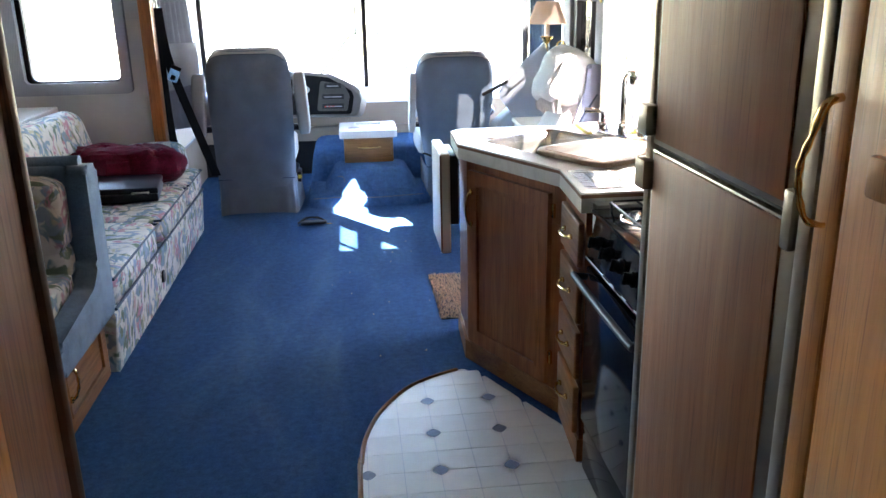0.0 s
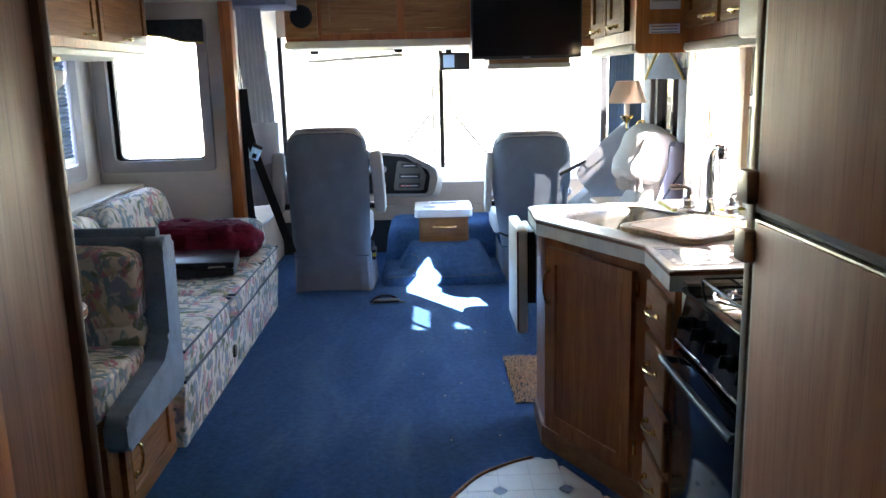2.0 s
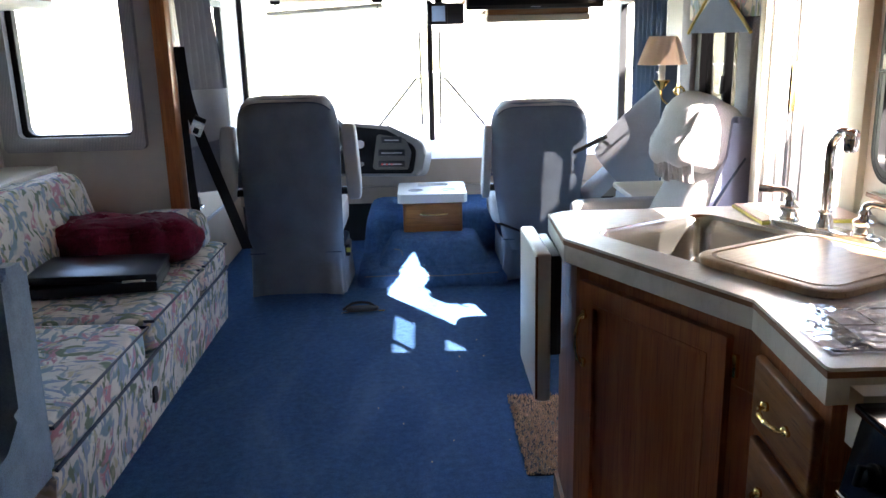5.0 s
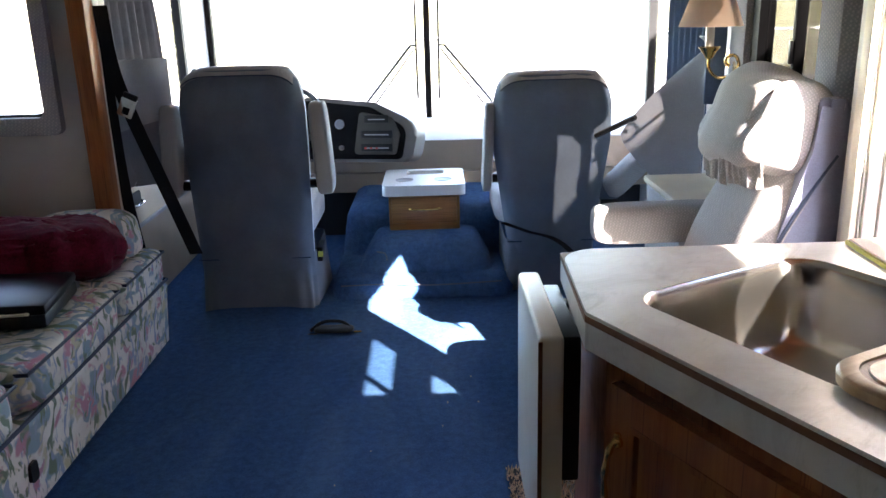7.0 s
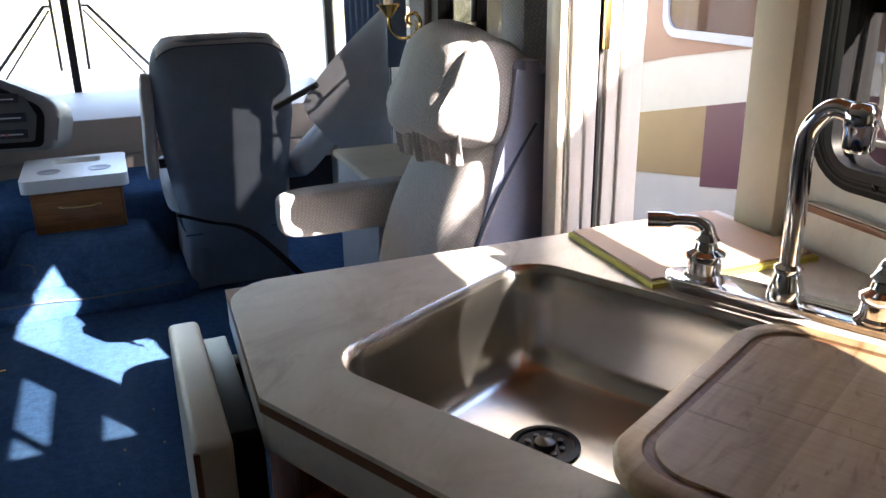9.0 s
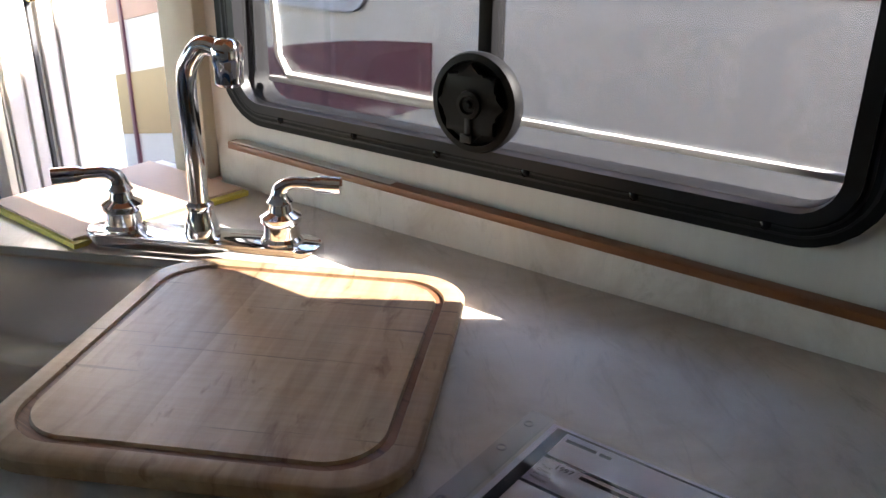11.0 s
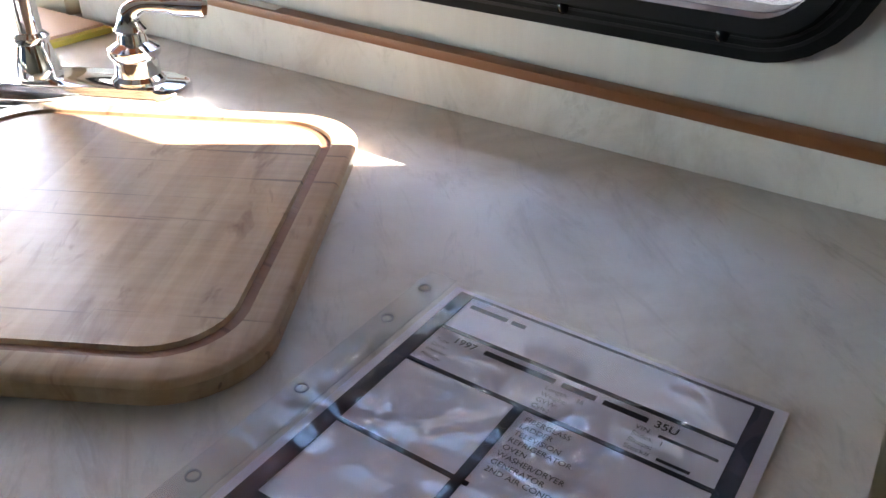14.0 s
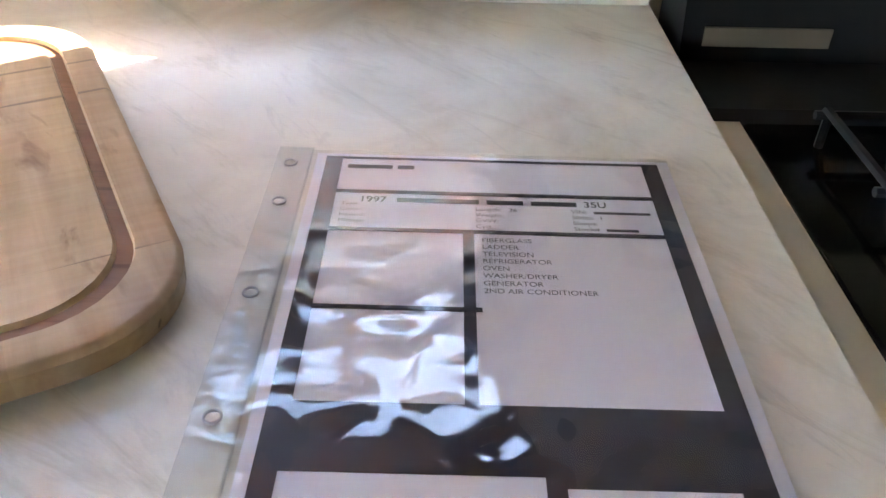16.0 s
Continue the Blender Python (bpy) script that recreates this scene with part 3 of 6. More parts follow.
part("braid", tubebm([(-2.09, 5.424, 1.70), (-1.86, 5.424, 1.715), (-1.70, 5.424, 1.70), (-1.60, 5.424, 1.67), (-1.47, 5.424, 1.66)], 0.006, 6), GOLD_TRIM, w3)
part("pull_lip", prismbm([(-1.94, 0.93), (-1.90, 0.915), (-1.72, 0.915), (-1.68, 0.93), (-1.68, 0.957), (-1.94, 0.957)], 'y', 5.44, 5.454), FRAMECLOTH, w3)

w4 = thing("window_2", (WLS, 4.3, 0.9), "side window with a closed blue pleated blind", "window", kind="structure")
part("surround", ringbm(rect(3.38, 5.20, 0.88, 1.66, 0.03), rect(3.47, 5.10, 0.97, 1.60, 0.02), 'x', WLS, WLS + 0.045), FRAMECLOTH, w4)
bm = bmesh.new()
sheet(bm, lambda u, v: (WLS + 0.012 + 0.016 * (1 if round(v * 44) % 2 else 0), 3.47 + u * 1.62, 1.02 + 0.58 * v), 1, 44, 0.002)
part("pleated_blind", bm, BLIND, w4, "blue pleated blind", smooth=False)
part("bottom_rail", boxbm(WLS + 0.008, WLS + 0.032, 3.47, 5.09, 0.985, 1.02, bevel=0.005), WHITE_PL, w4)
solid("ledge", boxbm(WLS, -1.93, 3.3, 5.495, 0.775, 0.815, bevel=0.008), WHITE_LAM, "pale laminate ledge behind the sofa", "ledge", "structure")

# galley window
w1 = thing("window_3", (WR, 2.98, 1.0), "wide black-framed galley window with rounded corners and crank", "window", kind="structure")
o = rect(2.527, 3.443, 1.002, 1.553, 0.085, 8)
i_ = rect(2.572, 3.399, 1.034, 1.521, 0.042, 8)
part("frame", ringbm(o, i_, 'x', WR - 0.012, WR + 0.045), BLACK_FRAME, w1)
part("inner_lip", ringbm(rect(2.556, 3.410, 1.024, 1.530, 0.055, 8), rect(2.573, 3.397, 1.037, 1.519, 0.042, 8), 'x', WR - 0.018, WR + 0.0), BLACK, w1)
part("screen", boxbm(WR + 0.012, WR + 0.014, 2.563, 3.408, 1.028, 1.529), SCREEN, w1, "fine grey insect screen")
part("pane", boxbm(WR + 0.036, WR + 0.040, 2.563, 3.408, 1.028, 1.529), GLASS, w1)
part("meeting_rail", boxbm(WR + 0.024, WR + 0.0345, 2.565, 3.406, 1.238, 1.350, bevel=0.003), BLACK_FRAME, w1)
part("bar", boxbm(WR + 0.0, WR + 0.03, 2.97, 2.99, 1.1, 1.51, bevel=0.003), BLACK_FRAME, w1)
part("arm", tubebm([(WR + 0.035, 3.375, 1.28), (WR + 0.035, 3.365, 1.10), (WR + 0.03, 3.34, 1.075), (WR + 0.03, 3.02, 1.072)], 0.006, 6), WHITE_PL, w1, "pale window opener arm")
part("opener_rail", boxbm(WR + 0.025, WR + 0.035, 2.58, 3.38, 1.062, 1.07, bevel=0.002), WHITE_PL, w1)
AX = Matrix.Translation((WR - 0.018, 2.978, 1.092)) @ Matrix.Rotation(-math.pi / 2, 4, 'Y')
kn = part("crank_housing", lathebm([(0.058, -0.012), (0.060, 0.0), (0.058, 0.006), (0.050, 0.008), (0.049, 0.0)], (0, 0, 0), 36, AX), BLACK_FRAME, w1)
prof = []
for k in range(80):
    a = 2 * math.pi * k / 80
    rr = 0.0475 - 0.0105 * abs(math.sin(a * 4)) ** 0.8
    prof.append((rr * math.cos(a), rr * math.sin(a)))
bm = prismbm(prof, 'z', 0.002, 0.013, bevel=0.003)
part("crank_knob", moved(bm, AX), BLACK_FRAME, kn)
bm = bmesh.new()
lathe(bm, [(0.017, 0.013), (0.016, 0.0165), (0.011, 0.0175), (0.009, 0.0145), (0.005, 0.0145), (0.004, 0.019), (0.001, 0.019)], (0, 0, 0), 20, AX)
part("hub", bm, BLACK_FRAME, kn)
bm = boxbm(-0.0045, 0.0045, -0.042, -0.014, 0.0132, 0.0165, bevel=0.0015)
box(bm, -0.008, 0.008, -0.044, -0.034, 0.0166, 0.0205, bevel=0.0015)
part("folding_grip", moved(bm, AX @ Matrix.Rotation(radians(-90), 4, 'Z')), BLACK, kn)
for k, (d0, d1) in enumerate(((0.012, 0.016), (0.022, 0.025), (0.033, 0.036))):
    part("frame_ridge", ringbm(rect(2.527 + d0, 3.443 - d0, 1.002 + d0 * 0.72, 1.553 - d0 * 0.72, 0.085 - d0, 8), rect(2.527 + d1, 3.443 - d1, 1.002 + d1 * 0.72, 1.553 - d1 * 0.72, 0.085 - d1, 8), 'x', WR - 0.0128, WR - 0.011), BLACK, w1)
for y in (2.635, 2.774, 2.909, 3.038, 3.177, 3.318):
    part("screw", lathebm([(0.0055, 0), (0.0055, 0.002), (0.003, 0.004)], (0, 0, 0), 12, Matrix.Translation((WR - 0.012, y, 1.019)) @ Matrix.Rotation(-math.pi / 2, 4, 'Y')), BLACK_GLOSS, w1)
bl = thing("galley_blind", (WR - 0.03, 2.98, 1.42), "pale blind rail across the galley window", "blind")
part("cassette", boxbm(WR - 0.030, WR - 0.013, 2.56, 3.40, 1.2875, 1.326, bevel=0.004), CREAM_PAINT, bl)
part("rail", boxbm(WR - 0.032, WR - 0.013, 2.55, 3.41, 1.278, 1.2865, bevel=0.002), BLACK_FRAME, bl)
part("rail", boxbm(WR - 0.032, WR - 0.013, 2.55, 3.41, 1.327, 1.335, bevel=0.002), BLACK_FRAME, bl)
part("cord", tubebm(smooth_path([(WR - 0.02, 2.50, 1.46), (WR - 0.02, 2.475, 1.2), (WR - 0.015, 2.46, 0.95)]), 0.0012, 5), WHITE_PL, bl)
part("cord", tubebm(smooth_path([(WR - 0.022, 2.495, 1.46), (WR - 0.022, 2.46, 1.15), (WR - 0.02, 2.455, 1.0)]), 0.0012, 5), WHITE_PL, bl)

# lounge window with lambrequins
w2 = thing("window_4", (WR2, 4.8, 0.75), "sliding lounge window in black frame with padded surround", "window", kind="structure")
part("frame", ringbm(rect(4.72, 5.39, 0.75, 1.64, 0.03), rect(4.755, 5.325, 0.79, 1.61, 0.03), 'x', WR2 - 0.01, WR2 + 0.05), BLACK_FRAME, w2)
part("slider_bar", boxbm(WR2 - 0.008, WR2 + 0.03, 5.0, 5.028, 0.79, 1.61, bevel=0.004), BLACK_FRAME, w2)
part("latch", boxbm(WR2 - 0.02, WR2 - 0.008, 5.006, 5.022, 1.12, 1.2, bevel=0.003), BLACK, w2)
part("pane", boxbm(WR2 + 0.032, WR2 + 0.036, 4.74, 5.012, 0.78, 1.62), DARK_GLASS, w2, "tinted sliding pane")
part("pane", boxbm(WR2 + 0.02, WR2 + 0.025, 5.016, 5.37, 0.78, 1.62), DARK_GLASS, w2, "dark tinted pane")
part("lambrequin", boxbm(WR2 - 0.09, WR2 - 0.001, 4.52, 4.66, 0.75, 1.62, bevel=0.012), FRAMECLOTH, w2, "padded grey cloth side panel")
part("lambrequin", boxbm(WR2 - 0.035, WR2 - 0.001, 5.40, 5.56, 0.75, 1.62, bevel=0.012), FRAMECLOTH, w2, "padded grey cloth side panel")
part("valance", boxbm(WR2 - 0.12, WR2 - 0.091, 4.36, 5.18, 1.44, 1.64, bevel=0.008), FLORAL, w2, "floral valance")
part("valance_return", boxbm(WR2 - 0.12, WR2 - 0.002, 4.335, 4.36, 1.40, 1.62, bevel=0.006), FLORAL2, w2)
part("valance_swag", prismbm([(4.42, 1.385), (5.12, 1.385), (5.02, 1.45), (4.78, 1.56), (4.54, 1.45)], 'x', WR2 - 0.135, WR2 - 0.122, bevel=0.004), CURTAIN_B, w2, "blue scalloped valance piece")
part("braid", tubebm(smooth_path([(WR2 - 0.137, 4.41, 1.385), (WR2 - 0.137, 4.54, 1.455), (WR2 - 0.137, 4.78, 1.565), (WR2 - 0.137, 5.02, 1.455), (WR2 - 0.137, 5.13, 1.385)]), 0.007, 6), GOLD_TRIM, w2)

# galley valance
gv = thing("galley_valance", (WR - 0.06, 3.0, 1.52), "blue scalloped valance with gold braid over the galley window", "valance")
part("cloth", prismbm([(2.46, 1.54), (3.47, 1.54), (3.40, 1.565), (3.25, 1.60), (2.98, 1.64), (2.7, 1.60), (2.5, 1.56)], 'x', WR - 0.10, WR - 0.075, bevel=0.004), CURTAIN_B, gv)
part("braid", tubebm(smooth_path([(WR - 0.102, 3.47, 1.53), (WR - 0.102, 3.40, 1.56), (WR - 0.102, 3.25, 1.60), (WR - 0.102, 2.98, 1.645)]), 0.006, 6), GOLD_TRIM, gv)
part("backing", boxbm(WR - 0.073, WR - 0.001, 2.46, 3.47, 1.545, 1.70, bevel=0.006), FLORAL, gv)

# entry door frame and step well
JAMB = plain("dull_white_aluminium", (0.44, 0.42, 0.39), 0.45, var=0.06)
d1 = thing("door_1", (WR, 3.75, 0), "open entry doorway with cream metal jambs", "doorway", kind="structure")
part("jamb", boxbm(WR - 0.022, WR + 0.06, 3.482, 3.568, 0.0, 1.9, bevel=0.005), CREAM_PAINT, d1, "worn cream wooden door post")
part("jamb", boxbm(WR + 0.052, WR + 0.20, 4.152, 4.198, -0.3, 1.9, bevel=0.003), JAMB, d1, "white metal far jamb")
for x0, x1 in ((1.105, 1.135), (1.145, 1.17), (1.195, 1.225), (1.235, 1.262)):
    part("jamb_rib", boxbm(x0, x1, 4.138, 4.1515, -0.25, 1.88, bevel=0.003), JAMB, d1)
part("seal", boxbm(1.178, 1.186, 4.144, 4.1515, -0.25, 1.88), RUBBER, d1)
part("edge_bead", boxbm(WR - 0.02, WR - 0.001, 4.152, 4.195, 0.0, CZ - 0.003, bevel=0.006), CREAM_PAINT, d1)
part("latch", boxbm(1.175, 1.192, 4.126, 4.138, 1.12, 1.28, bevel=0.003), BRASS, d1)
part("header", boxbm(WR - 0.03, WR + 0.09, 3.475, 4.15, 1.64, 1.93, bevel=0.005), CREAM_PAINT, d1)
part("threshold", boxbm(WR - 0.01, WR + 0.17, 3.57, 4.15, -0.34, -0.30, bevel=0.005), SILVER_TRIM, d1)

# ---- outside ----
GRASS = plain("dry_grass", (0.21, 0.195, 0.085), 0.95, var=0.35, scale=1.2, grain=30, relief=0.6)
solid("ground", boxbm(-1500, 1500, -1500, 1500, -1.0, -0.9), GRASS, "dry yellow-green grass reaching to the horizon", "ground", "structure")
solid("road", boxbm(-60, 60, 17.5, 27, -0.9, -0.885), plain("pale_asphalt", (0.16, 0.155, 0.15), 0.9, var=0.2, scale=2), "pale sun-bleached road beyond the fence", "road", "structure")


# added dark ground near the vehicles: lowers light bounced onto the neighbour and indoors
solid("pavement", boxbm(-30, 30, -25, 10.5, -0.899, -0.88), plain("bounce_cut_asphalt", (0.085, 0.083, 0.08), 0.95, var=0.3, scale=1.5, grain=60), "dark asphalt ground added round the vehicles to cut bounced light", "pavement", "structure")


def fence():
    f = thing("chain_link_fence", (0, 13.2, -0.9), "galvanised chain-link fence in front of the parked motorhome", "fence")
    ZN = plain("galvanised_wire", (0.45, 0.45, 0.45), 0.4, 0.8)
    for x in np.arange(-12, 13, 3.0):
        part("post", tubebm([(x, 13.2, -0.9), (x, 13.2, 0.95)], 0.03, 8), ZN, f)
    part("rail", tubebm([(-12, 13.2, 0.93), (12, 13.2, 0.93)], 0.02, 8), ZN, f)
    bm = bmesh.new()
    for k in range(-130, 131):
        for s in (-1, 1):
            x0, x1 = k * 0.1, k * 0.1 + s * 1.8
            w = 0.006
            a = [bm.verts.new(p) for p in ((x0 - w, 13.2, -0.88), (x0 + w, 13.2, -0.88), (x1 + w, 13.2, 0.92), (x1 - w, 13.2, 0.92))]
            bm.faces.new(a)
    part("mesh", bm, ZN, f, smooth=False)


fence()


def neighbour():
    """The side of the motorhome that is parked alongside."""
    n = thing("neighbouring_motorhome", (2.75, 2, -0.9), "parked white motorhome with tan, gold and maroon swoosh stripes", "motorhome")
    x = 2.75
    body = plain("gelcoat_white", (0.34, 0.31, 0.28), 0.3, var=0.06)
    cols = {"tan_stripe": (0.20, 0.092, 0.060), "gold_stripe": (0.19, 0.118, 0.050), "maroon_stripe": (0.075, 0.020, 0.028)}
    mats = {k: plain(k, c, 0.3, var=0.06) for k, c in cols.items()}
    part("body", boxbm(x, x + 2.4, -4.5, 6.42, -0.35, 2.77, bevel=0.05, seg=3), body, n)
    part("skirt", boxbm(x + 0.03, x + 2.3, -4.4, 6.3, -0.55, -0.36, bevel=0.02), GREY_PLASTIC, n)

    def band(nm, y0, y1, top, low, d):
        us = [i / 24 for i in range(25)]
        pts = [(y0 + (y1 - y0) * u, low(y0 + (y1 - y0) * u)) for u in us] + [(y0 + (y1 - y0) * u, top(y0 + (y1 - y0) * u)) for u in us[::-1]]
        part(nm, prismbm(pts, 'x', x - d, x + 0.01), mats[nm], n)
    band("tan_stripe", -4.4, 6.37, lambda y: 2.30, lambda y: 0.74 + 0.40 * (1 - math.exp(-0.62 * (6.38 - y))), 0.004)
    band("gold_stripe", 5.6, 6.37, lambda y: 0.478 + 0.22 * (6.386 - y), lambda y: 0.165 + 0.173 * (6.386 - y), 0.004)
    band("maroon_stripe", 4.3, 5.66, lambda y: 0.478 + 0.22 * (6.386 - y) - 0.09 * max(0, 5.3 - y) ** 2, lambda y: 0.12 + 0.20 * (6.386 - y) + 0.10 * max(0, 5.3 - y) ** 2 - 0.02, 0.007)
    band("maroon_stripe", -4.4, 3.4, lambda y: 0.52 - 0.05 * (3.4 - y) * 0.3, lambda y: 0.05, 0.007)
    part("front_edge", boxbm(x - 0.012, x + 0.01, 6.235, 6.265, -0.35, 2.2, bevel=0.004), mats["maroon_stripe"], n)
    w = part("window_frame", ringbm(rect(4.6, 6.03, 0.93, 1.75, 0.1), rect(4.64, 5.99, 0.97, 1.71, 0.08), 'x', x - 0.02, x + 0.01), GREY_PLASTIC, n)
    part("pane", boxbm(x - 0.010, x - 0.006, 4.62, 6.01, 0.95, 1.73), TINT, w)
    part("curtain", boxbm(x - 0.0055, x - 0.0045, 4.64, 5.99, 0.97, 1.71), fabric("peach_blind", (0.24, 0.13, 0.075), 0.08), w)
    for y0, y1 in ((1.2, 2.1), (2.5, 3.5)):
        part("window_frame", ringbm(rect(y0, y1, 1.3, 1.9, 0.08), rect(y0 + 0.04, y1 - 0.04, 1.34, 1.86, 0.06), 'x', x - 0.02, x + 0.01), BLACK_FRAME, n)


neighbour()


# ---- galley ----
CT = 0.90
A, B, C, D = (0.268, 3.63), (0.257, 3.305), (0.525, 2.779), (0.505, 2.45)
SINK = rounded([(0.332, 3.365), (0.690, 3.562), (0.868, 3.205), (0.535, 2.99)], 0.062, 8)
TOP_OUT = rounded([(*D, 0.012), (*C, 0), (*B, 0.02), (*A, 0.07), (WR - 0.002, 3.63, 0.0), (WR - 0.002, 2.45, 0.0)], 0.0, 6)


def slab_with_hole(outer, inner, z0, z1):
    bm = bmesh.new()
    for z in (z0, z1):
        loops = []
        for pts in (outer, inner):
            vs = [bm.verts.new((x, y, z)) for x, y in pts]
            loops.append([bm.edges.new((vs[i], vs[(i + 1) % len(vs)])) for i in range(len(vs))])
        bmesh.ops.triangle_fill(bm, edges=loops[0] + loops[1], use_beauty=True)
    bm.verts.ensure_lookup_table()
    n, k = len(outer), len(inner)
    for base, cnt in ((0, n), (n, k)):
        for i in range(cnt):
            j = (i + 1) % cnt
            bm.faces.new((bm.verts[base + i], bm.verts[base + j], bm.verts[n + k + base + j], bm.verts[n + k + base + i]))
    bmesh.ops.recalc_face_normals(bm, faces=bm.faces)
    return bm


wt = thing("worktop", (0.7, 3.0, CT), "pale marbled laminate worktop with brown edge strip", "worktop")
part("slab", slab_with_hole(TOP_OUT, SINK, CT - 0.006, CT), MARBLE, wt, smooth=False)
inner_apron = rounded([(D[0] + 0.025, D[1] + 0.025), (C[0] + 0.022, C[1] + 0.008), (B[0] + 0.028, B[1] + 0.008), (A[0] + 0.025, A[1] - 0.025), (WR - 0.03, 3.605), (WR - 0.03, 2.475)], 0.0)
apron_out = [D, C, B, A, (WR - 0.002, 3.63), (WR - 0.002, 2.45)]
part("edge_band", ringbm(apron_out, inner_apron, 'z', CT - 0.060, CT - 0.0165), MARBLE, wt, smooth=False)
strip_out = [(x - 0.0012 if i in (0, 1, 2, 3) else x, y + (-0.0006 if i == 0 else 0)) for i, (x, y) in enumerate(apron_out)]
part("edge_strip", ringbm(strip_out, inner_apron, 'z', CT - 0.0164, CT - 0.0061), plain("brown_edge_strip", (0.17, 0.065, 0.025), 0.5), wt, "thin brown laminate edge strip", smooth=False)
bs = thing("backsplash", (WR - 0.01, 3.0, CT), "marbled laminate backsplash with a brown wooden bead", "backsplash", kind="structure")
part("panel", prismbm(rounded([(2.452, CT + 0.001), (3.455, CT + 0.001), (3.455, 0.973, 0.04), (2.452, 0.950)], 0.0), 'x', WR - 0.018, WR - 0.001), MARBLE, bs, smooth=False)
part("bead", prismbm([(2.452, 0.944), (3.43, 0.959), (3.43, 0.970), (2.452, 0.955)], 'x', WR - 0.022, WR - 0.0005, bevel=0.003), plain("brown_bead", (0.22, 0.085, 0.03), 0.45), bs)

# sink: rim, bowl walls, floor, drain
def loop_at(k, z):
    c = Vector((sum(p[0] for p in SINK) / len(SINK), sum(p[1] for p in SINK) / len(SINK)))
    return [(c.x + (p[0] - c.x) * k, c.y + (p[1] - c.y) * k, z) for p in SINK]


sk = thing("sink", (0.6, 3.27, 0.75), "brushed stainless steel sink bowl set into the worktop", "sink")
bm = bmesh.new()
levels = [loop_at(0.995, CT - 0.001), loop_at(0.975, CT - 0.004), loop_at(0.955, CT - 0.012), loop_at(0.93, CT - 0.05), loop_at(0.88, CT - 0.115), loop_at(0.83, CT - 0.135), loop_at(0.74, CT - 0.145), loop_at(0.2, CT - 0.150)]
rows = [[bm.verts.new(p) for p in L] for L in levels]
for a, b in zip(rows, rows[1:]):
    for i in range(len(a)):
        bm.faces.new((a[i], a[(i + 1) % len(a)], b[(i + 1) % len(a)], b[i]))
bm.faces.new(rows[-1])
bmesh.ops.recalc_face_normals(bm, faces=bm.faces)
part("bowl", bm, STEEL, sk)
part("drain", lathebm([(0.044, 0), (0.044, 0.003), (0.036, 0.004), (0.034, 0.001), (0.01, 0.0005)], (0.593, 3.312, CT - 0.1495)), BLACK, sk, "dark drain strainer")
bm = bmesh.new()
lathe(bm, [(0.014, 0.001), (0.013, 0.008), (0.004, 0.012)], (0.593, 3.312, CT - 0.1495), 16)
for k in range(8):
    a = k * math.pi / 4
    lathe(bm, [(0.004, 0.001), (0.004, 0.0035), (0.003, 0.004)], (0.593 + 0.022 * math.cos(a), 3.312 + 0.022 * math.sin(a), CT - 0.149), 8)
part("strainer", bm, plain("dull_strainer", (0.16, 0.155, 0.15), 0.35, 1.0), sk)

# tap
FP, FQ = Vector((0.826, 3.372, CT)), Vector((0.943, 3.128, CT))
fd = (FQ - FP).normalized()
fn = Vector((-fd.y, fd.x, 0))
tap = thing("tap", (0.885, 3.25, CT), "chrome two-handle kitchen tap with a high spout", "tap")
bm = prismbm(rounded([(-0.02, -0.028), (0.29, -0.028), (0.29, 0.028), (-0.02, 0.028)], 0.024, 6), 'z', 0.001, 0.022, bevel=0.004)
FM = Matrix.Translation(FP) @ Matrix.Rotation(math.atan2(fd.y, fd.x), 4, 'Z')
part("base_plate", moved(bm, FM), CHROME, tap)


def handle(at, ang):
    c = FM @ Vector((at, 0, 0.0))
    h = part("handle", lathebm([(0.026, 0.02), (0.026, 0.026), (0.022, 0.03), (0.021, 0.045), (0.025, 0.05), (0.025, 0.056), (0.015, 0.062), (0.013, 0.07), (0.016, 0.074), (0.012, 0.08), (0.010, 0.086)], c), CHROME, tap)
    d = Vector((math.cos(ang), math.sin(ang), 0))
    p0 = c + Vector((0, 0, 0.08))
    pts = smooth_path([p0, p0 + d * 0.003 + Vector((0, 0, 0.010)), p0 + d * 0.016 + Vector((0, 0, 0.017)), p0 + d * 0.04 + Vector((0, 0, 0.017)), p0 + d * 0.075 + Vector((0, 0, 0.016))], 5)
    rs = [0.012 - 0.0045 * min(1, i / 10) + (0.003 if i > len(pts) - 6 else 0) for i in range(len(pts))]
    part("lever", tubebm(pts, rs, 12), CHROME, h)


handle(0.03, math.radians(143))
handle(0.24, math.radians(-58))
sc = FM @ Vector((0.135, 0, 0))
part("spout_collar", lathebm([(0.022, 0.02), (0.021, 0.035), (0.015, 0.055), (0.017, 0.058), (0.017, 0.062), (0.013, 0.066)], sc), CHROME, tap)
sd = Vector((0.30, -0.95, 0)).normalized()
sp = [sc + Vector((0, 0, 0.05)), sc + Vector((0, 0, 0.14)), sc + Vector((0, 0, 0.215)), sc + sd * 0.012 + Vector((0, 0, 0.243)), sc + sd * 0.03 + Vector((0, 0, 0.256)), sc + sd * 0.055 + Vector((0, 0, 0.25))]
part("spout", tubebm(smooth_path(sp, 6), 0.0115, 14), CHROME, tap)
tip = sc + sd * 0.058 + Vector((0, 0, 0))
part("aerator", lathebm([(0.013, 0.212), (0.0165, 0.216), (0.0165, 0.236), (0.018, 0.24), (0.018, 0.256), (0.012, 0.264), (0.004, 0.266)], tip), CHROME, tap)

